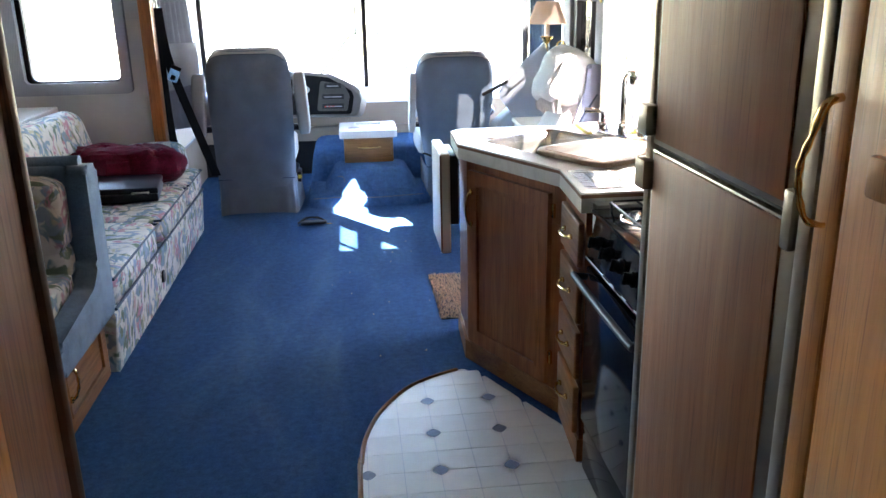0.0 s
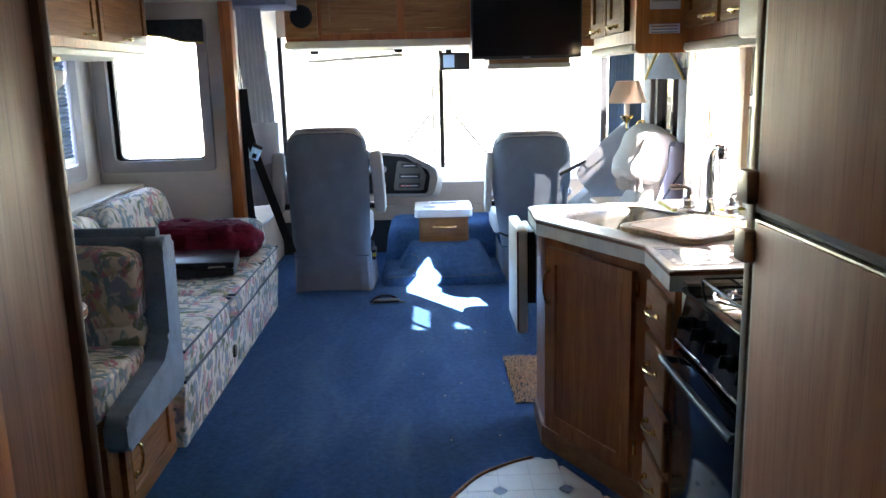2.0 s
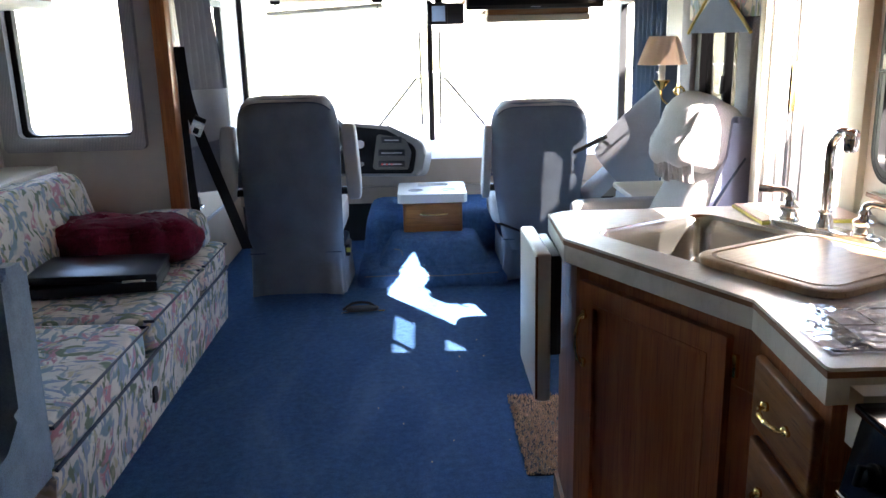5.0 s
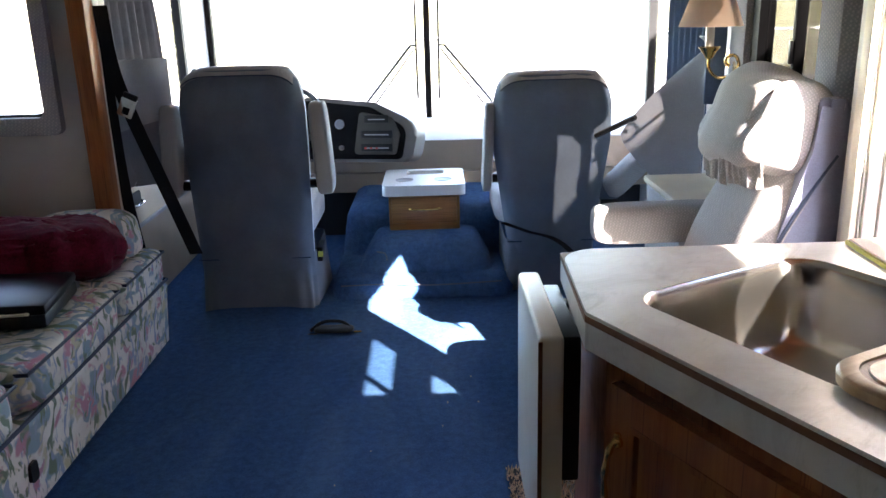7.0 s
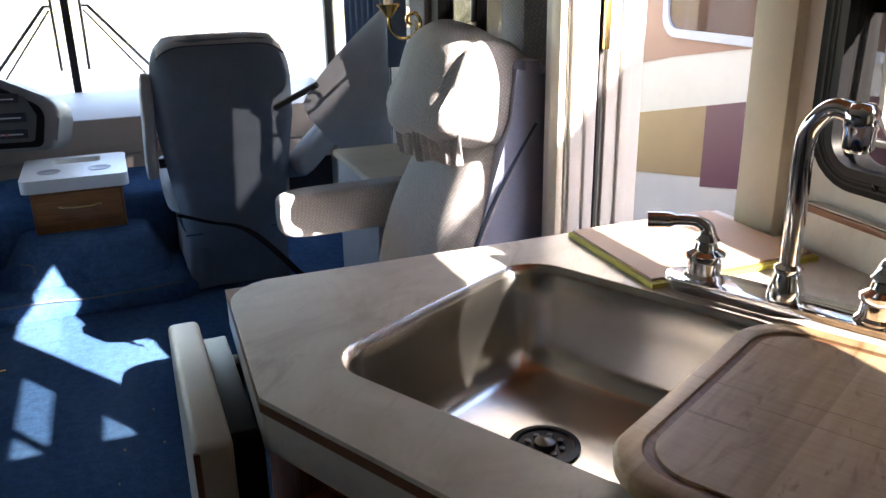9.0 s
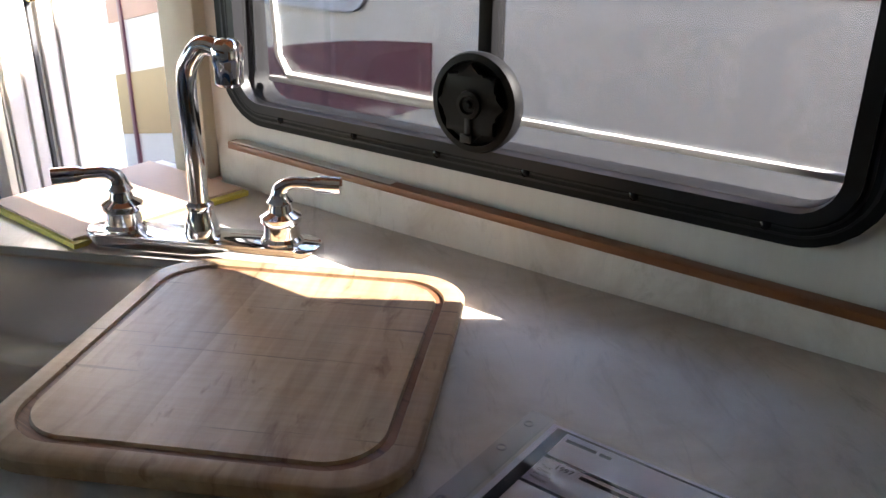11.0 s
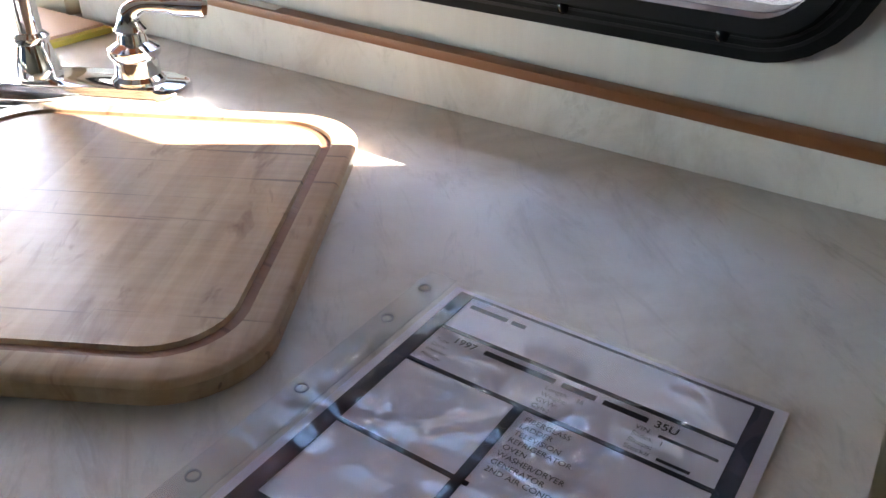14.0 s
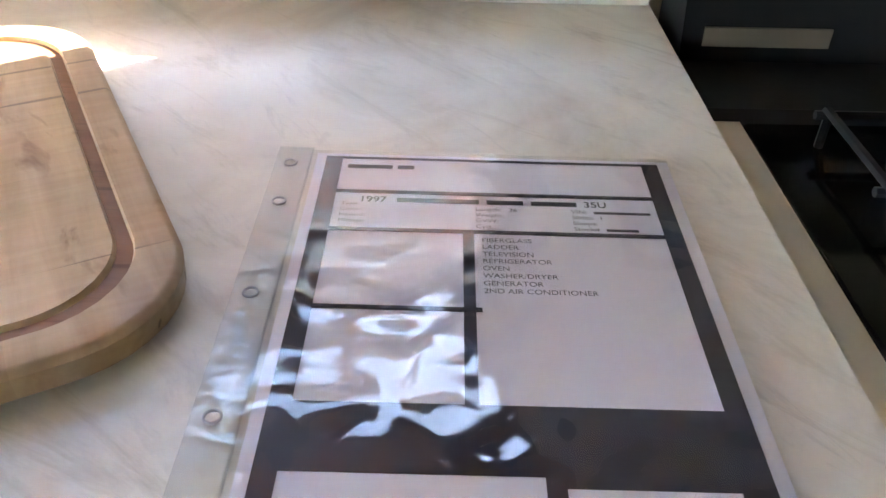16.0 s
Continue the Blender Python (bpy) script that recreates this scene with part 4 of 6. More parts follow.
# chopping board
bd = thing("chopping_board", (0.71, 2.95, CT), "thick maple chopping board with juice groove, scratched", "chopping board")
BQ = [(0.485, 3.052), (0.826, 3.231), (0.989, 2.916), (0.651, 2.739)]
bo = rounded(BQ, 0.062, 10)
bc = Vector((sum(p[0] for p in BQ) / 4, sum(p[1] for p in BQ) / 4))


def inset(pts, d):
    out = []
    for p in pts:
        v = Vector(p) - bc
        out.append(tuple(bc + v * (1 - d / v.length)))
    return out


bz0, bz1 = CT + 0.001, CT + 0.0195
bm = bmesh.new()
gl = [(inset(bo, 0.004), bz0), (bo, bz0 + 0.003), (inset(bo, -0.001), bz1 - 0.0035), (inset(bo, 0.0015), bz1 - 0.001), (inset(bo, 0.004), bz1), (inset(bo, 0.024), bz1), (inset(bo, 0.026), bz1 - 0.004), (inset(bo, 0.033), bz1 - 0.005), (inset(bo, 0.036), bz1)]
rows = [[bm.verts.new((x, y, z)) for x, y in L] for L, z in gl]
for a, b in zip(rows, rows[1:]):
    for i in range(len(a)):
        bm.faces.new((a[i], a[(i + 1) % len(a)], b[(i + 1) % len(a)], b[i]))
bm.faces.new(rows[0][::-1])
bm.faces.new(rows[-1])
bmesh.ops.recalc_face_normals(bm, faces=bm.faces)
part("board", bm, MAPLE, bd)
# groove floor: a ring in a darker wood tone than the board
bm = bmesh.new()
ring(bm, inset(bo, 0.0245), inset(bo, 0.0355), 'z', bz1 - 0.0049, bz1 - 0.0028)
part("groove", bm, GROOVE, bd, "juice groove in a darker brown tone")

# folder of papers
fo = thing("paper_folder", (0.93, 3.5, CT), "manila card lying on a yellow-edged folder on the worktop", "folder")
FQS = [(0.795, 3.612), (0.785, 3.378), (1.062, 3.37), (1.062, 3.612)]
part("yellow_folder", prismbm(FQS, 'z', CT + 0.001, CT + 0.008), YELLOW, fo, smooth=False)
part("card", prismbm([(0.800, 3.608), (0.790, 3.388), (1.058, 3.380), (1.058, 3.606)], 'z', CT + 0.0085, CT + 0.012), MANILA, fo, smooth=False)


# printed sheet in a clear sleeve
def sheet_of_paper():
    p = thing("specification_sheet", (0.7, 2.61, CT), "printed specification sheet in a clear punched sleeve", "paper sheet")
    u = Vector((0.813 - 0.817, 2.4965 - 2.712, 0)).normalized()        # along the top edge
    v = Vector((u.y, -u.x, 0))                                         # down the page
    o = Vector((0.818, 2.712, CT + 0.0015))
    M = Matrix(((u.x, v.x, 0, o.x), (u.y, v.y, 0, o.y), (0, 0, 1, o.z), (0, 0, 0, 1)))

    def flat(nm, x0, x1, y0, y1, z, mat, h=0.0004):
        part(nm, moved(boxbm(x0, x1, y0, y1, z, z + h), M), mat, p, smooth=False)
    W, H = 0.216, 0.279
    flat("page", 0, W, 0, H, 0, PAPER)
    z = 0.0006
    flat("rule", 0.006, 0.016, 0.004, 0.272, z, INK)
    flat("rule", 0.199, 0.209, 0.004, 0.272, z, INK)
    flat("rule", 0.016, 0.199, 0.004, 0.006, z, INK)
    flat("rule", 0.016, 0.199, 0.0405, 0.0435, z, INK)
    flat("rule", 0.016, 0.199, 0.0775, 0.0805, z, INK)
    flat("rule", 0.016, 0.098, 0.141, 0.144, z, INK)
    flat("rule", 0.089, 0.095, 0.0805, 0.203, z, INK)
    flat("rule", 0.016, 0.199, 0.203, 0.239, z, INK)
    flat("rule", 0.120, 0.199, 0.239, 0.272, z, INK)

    def text(s, x, y, size, bold=0.0):
        cu = bpy.data.curves.new("lettering", 'FONT')
        cu.body, cu.size, cu.offset = s, size, bold
        ob = new("lettering", cu)
        dg = bpy.context.evaluated_depsgraph_get()
        me = bpy.data.meshes.new_from_object(ob.evaluated_get(dg))
        bpy.data.objects.remove(ob)
        me.transform(Matrix.Translation((x, -y, 0)))
        me.transform(M @ Matrix.Diagonal((1, -1, 1, 1)) @ Matrix.Translation((0, 0, z + 0.0003)))
        me.materials.clear()
        me.materials.append(INK)
        t = new("lettering", me)
        t.parent = p
        t.matrix_parent_inverse = p.matrix_basis.inverted()
    text("1997", 0.030, 0.0525, 0.0078, 0.00012)
    text("35U", 0.158, 0.0525, 0.0078, 0.00012)

    def words(x, y, lengths, h, gap=0.0035):
        """Words that stay plain bars, one for each."""
        for n_letters, step in lengths:
            flat("word_bar", x, x + n_letters * step, y - h * 0.86, y - h * 0.10, z, INK, 0.0002)
            x += n_letters * step + gap
    words(0.0515, 0.0525, ((9, 0.0052), (4, 0.0052), (5, 0.0052)), 0.0054, 0.0045)
    for i, t_ in enumerate(("Type:", "Color:", "Interior:", "Mileage:")):
        text(t_, 0.020, 0.056 + 0.0055 * i, 0.0046)
    for i, t_ in enumerate(("Length:   36", "Weight:", "GVW:", "Cyls.:")):
        text(t_, 0.096, 0.059 + 0.0055 * i, 0.0050)
    for i, t_ in enumerate(("VIN:", "Slides:  1", "Sleeps:", "Stock#")):
        text(t_, 0.150, 0.059 + 0.0055 * i, 0.0050)
    words(0.163, 0.059, ((16, 0.0020),), 0.0028)
    words(0.168, 0.0755, ((8, 0.0022),), 0.0028)
    for i, t_ in enumerate(("FIBERGLASS", "LADDER", "TELEVISION", "REFRIGERATOR", "OVEN", "WASHER/DRYER", "GENERATOR", "2ND AIR CONDITIONER")):
        text(t_, 0.099, 0.088 + 0.0060 * i, 0.0052)
    words(0.020, 0.017, ((6, 0.0045), (2, 0.005)), 0.005, 0.003)
    flat("panel", 0.022, 0.116, 0.2395, 0.276, z, PAPER)
    flat("panel", 0.128, 0.195, 0.2445, 0.276, z + 0.0002, PAPER)
    words(0.058, 0.250, ((6, 0.0026), (2, 0.003)), 0.0032, 0.002)
    text("1011 Clare St", 0.054, 0.258, 0.0056)
    # sleeve: a clear film with soft buckles, and a punched strip along one side
    bm = bmesh.new()

    def film(a, b):
        x, y = -0.004 + a * 0.2195, -0.002 + b * 0.285
        h = 0.0016 + 0.0028 * max(0, noise.noise((x * 16, y * 30 + 0.25 * x * 60, 1.5))) * min(1, 6 * a) + 0.001 * noise.noise((x * 60, y * 60, 4))
        return M @ Vector((x, y, max(0.0012, h)))
    sheet(bm, film, 46, 60, 0.0002)
    part("sleeve", bm, SLEEVE, p, "clear plastic sleeve")
    bm = bmesh.new()
    sheet(bm, lambda a, b: M @ Vector((-0.024 + a * 0.0215, -0.004 + b * 0.288, 0.0020 + 0.0007 * noise.noise((a * 2, b * 34, 2)) + 0.0003 * noise.noise((a * 9, b * 110, 7)))), 8, 120, 0.0003)
    part("punched_strip", bm, STRIP_FILM, p, "wrinkled clear punched strip")
    for yy in (0.008, 0.049, 0.128, 0.206):
        part("hole_rim", moved(tubebm([(-0.014 + 0.0036 * math.cos(a), yy + 0.01 + 0.0036 * math.sin(a), 0.0042) for a in np.linspace(0, 2 * math.pi, 16, endpoint=False)], 0.0007, 5, closed=True), M), GREY_PLASTIC, p)


sheet_of_paper()


# ---- galley cabinet ----
def pull(p, d, out, parent, mat=BRASS, L=0.095):
    """A cast bow handle with little rosettes at its ends. p: middle, d: along it, out: away from the front."""
    p, d, out = Vector(p), Vector(d).normalized(), Vector(out).normalized()
    pts = [p - d * L / 2, p - d * L / 2 + out * 0.012, p - d * L * 0.3 + out * 0.022, p + out * 0.026, p + d * L * 0.3 + out * 0.022, p + d * L / 2 + out * 0.012, p + d * L / 2]
    sp = smooth_path(pts, 4)
    rs = [0.0065 if i < 3 or i > len(sp) - 4 else 0.0048 - 0.0012 * math.cos(i * 1.57) for i in range(len(sp))]
    bm = tubebm(sp, rs, 8)
    for s in (-1, 1):
        q = p + d * s * L / 2
        puff(bm, q + out * 0.003, (0.009, 0.009, 0.009), 0.9, nu=10, nv=6)
        puff(bm, q + d * s * 0.01 + out * 0.003, (0.006, 0.006, 0.006), 0.9, nu=8, nv=5)
    part("handle", bm, mat, parent, "brass bow handle")


def panel_door(parent, M, w, h, name="door", mat=OAK, arch=0.05, thick=0.02):
    """A frame-and-panel door: local x along it, z up, its face towards local -y."""
    d = part(name, moved(ringbm(rect(0, w, 0, h, 0.004, 2), rect(arch, w - arch, arch, h - arch, 0.004, 2), 'y', -thick, 0), M), mat, parent)
    bm = bmesh.new()
    box(bm, arch + 0.001, w - arch - 0.001, -thick + 0.009, -0.003, arch + 0.001, h - arch - 0.001)
    part("panel", moved(bm, M), mat, d)
    part("bead", moved(ringbm(rect(arch - 0.001, w - arch + 0.001, arch - 0.001, h - arch + 0.001, 0.003, 2), rect(arch + 0.009, w - arch - 0.009, arch + 0.009, h - arch - 0.009, 0.003, 2), 'y', -thick - 0.0015, -thick + 0.011), M), mat, d)
    return d


FB, FC, FD = Vector((0.290, 3.30)), Vector((0.548, 2.787)), Vector((0.528, 2.47))
cab = thing("base_cabinet", (0.6, 3.0, 0), "oak galley base cabinet with a panelled door and a drawer stack", "cabinet")
part("body", prismbm([tuple(FD), tuple(FC), tuple(FB), (0.300, 3.60), (1.08, 3.60), (1.08, 2.47)], 'z', 0.0, 0.70), OAK, cab, smooth=False)
part("body_top", ringbm([tuple(FD), tuple(FC), tuple(FB), (0.300, 3.60), (1.08, 3.60), (1.08, 2.47)], [(FD.x + 0.02, FD.y + 0.01), (FC.x + 0.02, FC.y), (FB.x + 0.02, FB.y), (0.32, 3.58), (1.06, 3.58), (1.06, 2.49)], 'z', 0.701, 0.84), OAK, cab, smooth=False)
part("plinth", ringbm([(FD.x - 0.006, FD.y - 0.002), (FC.x - 0.006, FC.y), (FB.x - 0.012, FB.y), (0.288, 3.603), (1.082, 3.603), (1.082, 2.468)], [(FD.x + 0.02, FD.y + 0.01), (FC.x + 0.02, FC.y), (FB.x + 0.02, FB.y), (0.31, 3.58), (1.06, 3.58), (1.06, 2.49)], 'z', 0.004, 0.085), OAK_Y, cab, smooth=False)
ex = (FC - FB).normalized()
nrm = Vector((ex.y, -ex.x))          # pointing out of the cabinet front
MD = Matrix(((ex.x, -nrm.x, 0, FB.x), (ex.y, -nrm.y, 0, FB.y), (0, 0, 1, 0), (0, 0, 0, 1)))
dr = panel_door(cab, MD @ Matrix.Translation((0.035, -0.001, 0.10)), 0.475, 0.705)
hp = MD @ Vector((0.062, -0.022, 0.66))
pull(hp, (0, 0, 1), (nrm.x, nrm.y, 0), dr, L=0.12)
for zz in (0.18, 0.72):
    part("hinge", moved(boxbm(0.512, 0.528, -0.012, 0.0, zz, zz + 0.05, bevel=0.003), MD), BRASS, cab)
ed = (FD - FC).normalized()
nd = Vector((ed.y, -ed.x))
ME = Matrix(((ed.x, -nd.x, 0, FC.x), (ed.y, -nd.y, 0, FC.y), (0, 0, 1, 0), (0, 0, 0, 1)))
Ld = (FD - FC).length
for z0, z1 in ((0.10, 0.265), (0.29, 0.45), (0.475, 0.635), (0.66, 0.80)):
    dw = part("drawer_front", moved(boxbm(0.03, Ld - 0.012, -0.02, -0.001, z0, z1, bevel=0.007, seg=3), ME), OAK_Y, cab)
    c = ME @ Vector((Ld / 2, -0.021, (z0 + z1) / 2))
    pull(c, (ed.x, ed.y, 0), (nd.x, nd.y, 0), dw)

# drop leaf on the end of the worktop
lf = thing("drop_leaf", (0.21, 3.45, 0.45), "hanging white laminate drop leaf with brown edge", "table leaf")
part("leaf", boxbm(0.186, 0.226, 3.30, 3.62, 0.46, 0.862, bevel=0.008, seg=3), WHITE_LAM, lf)
part("edge_strip", boxbm(0.1855, 0.192, 3.297, 3.3005, 0.47, 0.855), plain("brown_leaf_edge", (0.17, 0.07, 0.03), 0.5), lf)
part("hinge", boxbm(0.227, 0.257, 3.34, 3.59, 0.83, 0.845, bevel=0.002), BLACK, lf)
part("bracket", boxbm(0.228, 0.27, 3.40, 3.43, 0.55, 0.83, bevel=0.004), BLACK, lf)
part("bracket", boxbm(0.228, 0.27, 3.53, 3.56, 0.55, 0.83, bevel=0.004), BLACK, lf)


# ---- cooker ----
ck = thing("cooker", (0.8, 2.13, 0), "black enamel gas cooker with oven door and wire grates", "cooker")
SX, S0, S1 = 0.515, 1.86, 2.408
part("body", boxbm(SX + 0.03, 1.06, S0, S1, 0.0, 0.85, bevel=0.004), BLACK_GLOSS, ck)
part("oven_door", boxbm(SX - 0.005, SX + 0.028, S0 + 0.008, S1 - 0.008, 0.20, 0.70, bevel=0.008), BLACK_GLOSS, ck)
part("lower_panel", boxbm(SX + 0.005, SX + 0.028, S0 + 0.008, S1 - 0.008, 0.03, 0.19, bevel=0.006), BLACK_GLOSS, ck)
hb = part("oven_handle", tubebm(smooth_path([(SX - 0.006, S1 - 0.03, 0.672), (SX - 0.036, S1 - 0.032, 0.676), (SX - 0.045, S1 - 0.06, 0.677), (SX - 0.045, S0 + 0.06, 0.677), (SX - 0.036, S0 + 0.032, 0.676), (SX - 0.006, S0 + 0.03, 0.672)], 5), 0.010, 10), BLACK, ck)
part("control_panel", prismbm([(SX - 0.004, 0.715), (SX + 0.029, 0.715), (SX + 0.05, 0.850), (SX + 0.022, 0.850)], 'y', S0 + 0.004, S1 - 0.004, bevel=0.003), BLACK_GLOSS, ck)
part("trim_bar", tubebm([(SX - 0.004, S0 + 0.006, 0.722), (SX - 0.004, S1 - 0.006, 0.722)], 0.004, 8), CHROME, ck)
KM = Matrix.Rotation(radians(-79), 4, 'Y')
for k in range(5):
    y = S1 - 0.075 - k * 0.1
    kb = part("knob", lathebm([(0.020, 0.0), (0.020, 0.005), (0.016, 0.008), (0.014, 0.018), (0.010, 0.021)], (0, 0, 0), 20, Matrix.Translation((SX + 0.008, y, 0.785)) @ KM), BLACK_MATTE, ck)
    part("grip", moved(boxbm(-0.016, 0.016, -0.004, 0.004, 0.015, 0.028, bevel=0.002), Matrix.Translation((SX + 0.008, y, 0.785)) @ KM), BLACK_MATTE, kb)
bm = bmesh.new()
box(bm, SX + 0.008, 1.06, S0 + 0.004, S1 - 0.004, 0.851, 0.866, bevel=0.004)
part("hob_plate", bm, BLACK_GLOSS, ck)
for (x, y) in ((0.65, 2.27), (0.65, 2.00), (0.83, 2.14)):
    bu = part("burner", lathebm([(0.075, 0.0), (0.075, 0.004), (0.06, 0.008), (0.055, 0.004), (0.045, 0.004), (0.04, 0.018), (0.036, 0.020), (0.006, 0.021)], (x, y, 0.863), 30), STEEL, ck)
    part("drip_ring", tubebm([(x + 0.082 * math.cos(a), y + 0.082 * math.sin(a), 0.867) for a in np.linspace(0, 2 * math.pi, 30, endpoint=False)], 0.004, 6, closed=True), CHROME, bu)
    part("cap", lathebm([(0.03, 0.02), (0.032, 0.024), (0.028, 0.03), (0.005, 0.031)], (x, y, 0.864), 24), BLACK, bu)
bm = bmesh.new()
for y in (S0 + 0.05, 1.98, 2.10, 2.16, 2.27, 2.36):
    tube(bm, [(SX + 0.045, y, 0.888), (SX + 0.055, y, 0.896), (0.90, y, 0.896), (0.905, y, 0.888)], 0.0035, 6)
for x in (SX + 0.05, 0.64, 0.72, 0.80, 0.90):
    tube(bm, [(x, S0 + 0.04, 0.892), (x, S1 - 0.04, 0.892)], 0.0035, 6)
for x in (SX + 0.05, 0.90):
    for y in (S0 + 0.05, S1 - 0.05):
        tube(bm, [(x, y, 0.862), (x, y, 0.893)], 0.0035, 6)
part("grate", bm, BLACK, ck)
bg = part("back_guard", prismbm([(0.93, 0.862), (0.94, 0.875), (1.015, 0.88), (1.02, 0.945), (1.05, 0.955), (1.06, 1.15), (1.095, 1.15), (1.095, 0.862)], 'y', S0, S1 + 0.03, bevel=0.004), BLACK, ck)
part("maker_plate", boxbm(1.0145, 1.0172, 2.315, 2.42, 0.893, 0.909), SILVER_TRIM, bg, "pale metal maker's plate")
part("guard_panel", boxbm(1.044, 1.0555, S0 + 0.01, S1 + 0.02, 0.962, 1.14, bevel=0.002), STEEL, bg, "dull metal splash panel")
solid("worktop_joint", boxbm(0.54, 0.925, 2.410, 2.4485, 0.78, 0.872), CREAM_PAINT, "cream side panel between cooker and worktop", "panel", "structure")

# ---- fridge ----
fr = thing("fridge", (0.75, 1.5, 0), "tall two-door fridge with wood-panel doors and metal trim", "fridge")
FX, F0, F1 = 0.462, 1.232, 1.80
part("body", boxbm(FX + 0.03, 1.09, F0, 1.852, 0.02, 2.0, bevel=0.004), SILVER_TRIM, fr)
for nm, z0, z1 in (("freezer_door", 1.164, 1.78), ("fridge_door", 0.25, 1.154)):
    fdm = part(nm, boxbm(FX, FX + 0.028, F0 + 0.006, F1, z0, z1, bevel=0.004), SILVER_TRIM, fr)
    part("wood_panel", boxbm(FX - 0.004, FX + 0.002, F0 + 0.045, F1 - 0.02, z0 + 0.012, z1 - 0.005, bevel=0.002), FRIDGE_WOOD, fdm)
part("gap", boxbm(FX + 0.012, FX + 0.03, F0 + 0.006, F1, 1.1545, 1.1635), RUBBER, fr)
part("frame_strip", boxbm(FX - 0.004, FX + 0.03, F1 + 0.004, F1 + 0.034, 0.02, 2.0, bevel=0.008), SILVER_TRIM, fr)
part("frame_strip", boxbm(FX - 0.006, FX + 0.03, F0 - 0.03, F0 + 0.004, 0.02, 2.0, bevel=0.008), SILVER_TRIM, fr)
for z0 in (1.18, 1.07):
    part("hinge", boxbm(FX - 0.022, FX + 0.012, F1 - 0.012, F1 + 0.04, z0, z0 + 0.062, bevel=0.006), SILVER_TRIM, fr)
part("latch", boxbm(FX - 0.014, FX, F0 + 0.004, F0 + 0.03, 1.115, 1.20, bevel=0.004), SILVER_TRIM, fr)
part("lower_grille", boxbm(FX + 0.0, FX + 0.03, F0, F1 + 0.04, 0.03, 0.24, bevel=0.004), FRIDGE_WOOD, fr)
wd = thing("wardrobe", (0.75, 0.6, 0), "honey oak wardrobe beside the fridge", "wardrobe")
part("body", boxbm(FX + 0.02, 1.09, YB + 0.01, F0 - 0.032, 0, CZ - 0.004, bevel=0.004), ORANGE_WOOD, wd)
part("stile", boxbm(FX - 0.004, FX + 0.019, F0 - 0.085, F0 - 0.033, 0, CZ - 0.004, bevel=0.006), ORANGE_WOOD, wd)
wdd = part("door", boxbm(FX - 0.012, FX + 0.018, YB + 0.02, F0 - 0.10, 0.1, 1.9, bevel=0.008), ORANGE_WOOD, wd)
hpts = [(FX - 0.006, 1.166, 1.335), (FX - 0.026, 1.164, 1.327), (FX - 0.033, 1.176, 1.285), (FX - 0.037, 1.186, 1.255), (FX - 0.036, 1.190, 1.230), (FX - 0.034, 1.186, 1.205), (FX - 0.030, 1.172, 1.180), (FX - 0.006, 1.171, 1.172)]
part("handle", tubebm(smooth_path(hpts, 5), [0.0058 if i < 9 else 0.0045 - 0.0009 * math.cos(i * 1.3) for i in range(36)], 10), BRASS, wd, "curved brass handle")
part("pull_block", boxbm(FX - 0.028, FX - 0.0125, 1.02, 1.07, 1.235, 1.285, bevel=0.006), ORANGE_WOOD, wdd)


# ---- overhead cabinets ----
def overhead(name, label, x0, x1, y0, y1, z0, splits, face='w', group="overhead cabinets", mat=OAK):
    """A wall cabinet with doors on its inner face ('w' faces -x, 'e' faces +x, 's' faces -y)."""
    c = thing(name, ((x0 + x1) / 2, (y0 + y1) / 2, z0), label, "cabinet", group)
    part("body", boxbm(x0, x1, y0, y1, z0, CZ - 0.004, bevel=0.006), mat, c)
    for s0, s1, hx in splits:
        h = CZ - 0.03 - (z0 + 0.045)
        if face == 's':
            M = Matrix.Translation((s0, y0 - 0.001, z0 + 0.045))
        elif face == 'w':
            M = Matrix(((0, 1, 0, x0 - 0.001), (-1, 0, 0, s1), (0, 0, 1, z0 + 0.045), (0, 0, 0, 1)))
        else:
            M = Matrix(((0, -1, 0, x1 + 0.001), (1, 0, 0, s0), (0, 0, 1, z0 + 0.045), (0, 0, 0, 1)))
        d = panel_door(c, M, s1 - s0, h, mat=OAK_X if face == 's' else OAK_Y, arch=0.045)
        w = s1 - s0
        p = M @ Vector((w * hx, -0.022, 0.022))
        along = M.to_3x3() @ Vector((1, 0, 0))
        out = M.to_3x3() @ Vector((0, -1, 0))
        pull(p, along, out, d)
    return c


ol = overhead("overhead_cabinet", "oak overhead cabinet along the slide-out with brass handles", WLS + 0.001, -1.80, 1.6, 5.40, 1.60, ((2.45, 3.15, 0.8), (3.2, 3.9, 0.8), (3.95, 4.62, 0.8), (4.66, 5.36, 0.5)), 'e')
part("light_rail", boxbm(WLS + 0.002, -1.788, 1.6, 5.405, 1.565, 1.599, bevel=0.008), CREAM_PAINT, ol, "pale rail under the cabinet")
of = overhead("overhead_cabinet", "oak overhead cabinet above the windshield with brass handles", -1.07, 0.18, 6.0, 6.9, 1.68, ((-0.82, -0.32, 0.5), (-0.27, 0.15, 0.5)), 's')
part("speaker_panel", boxbm(-1.06, -0.85, 5.985, 5.999, 1.70, CZ - 0.01, bevel=0.003), OAK_X, of)
part("speaker", lathebm([(0.075, 0), (0.075, 0.006), (0.065, 0.010), (0.02, 0.006)], (0, 0, 0), 28, Matrix.Translation((-0.955, 5.985, 1.84)) @ Matrix.Rotation(math.pi / 2, 4, 'X')), BLACK, of, "round black loudspeaker grille")
part("under_rail", boxbm(-1.08, 0.19, 5.985, 6.92, 1.63, 1.679, bevel=0.008), CREAM_PAINT, of, "cream rail under the cabinet")
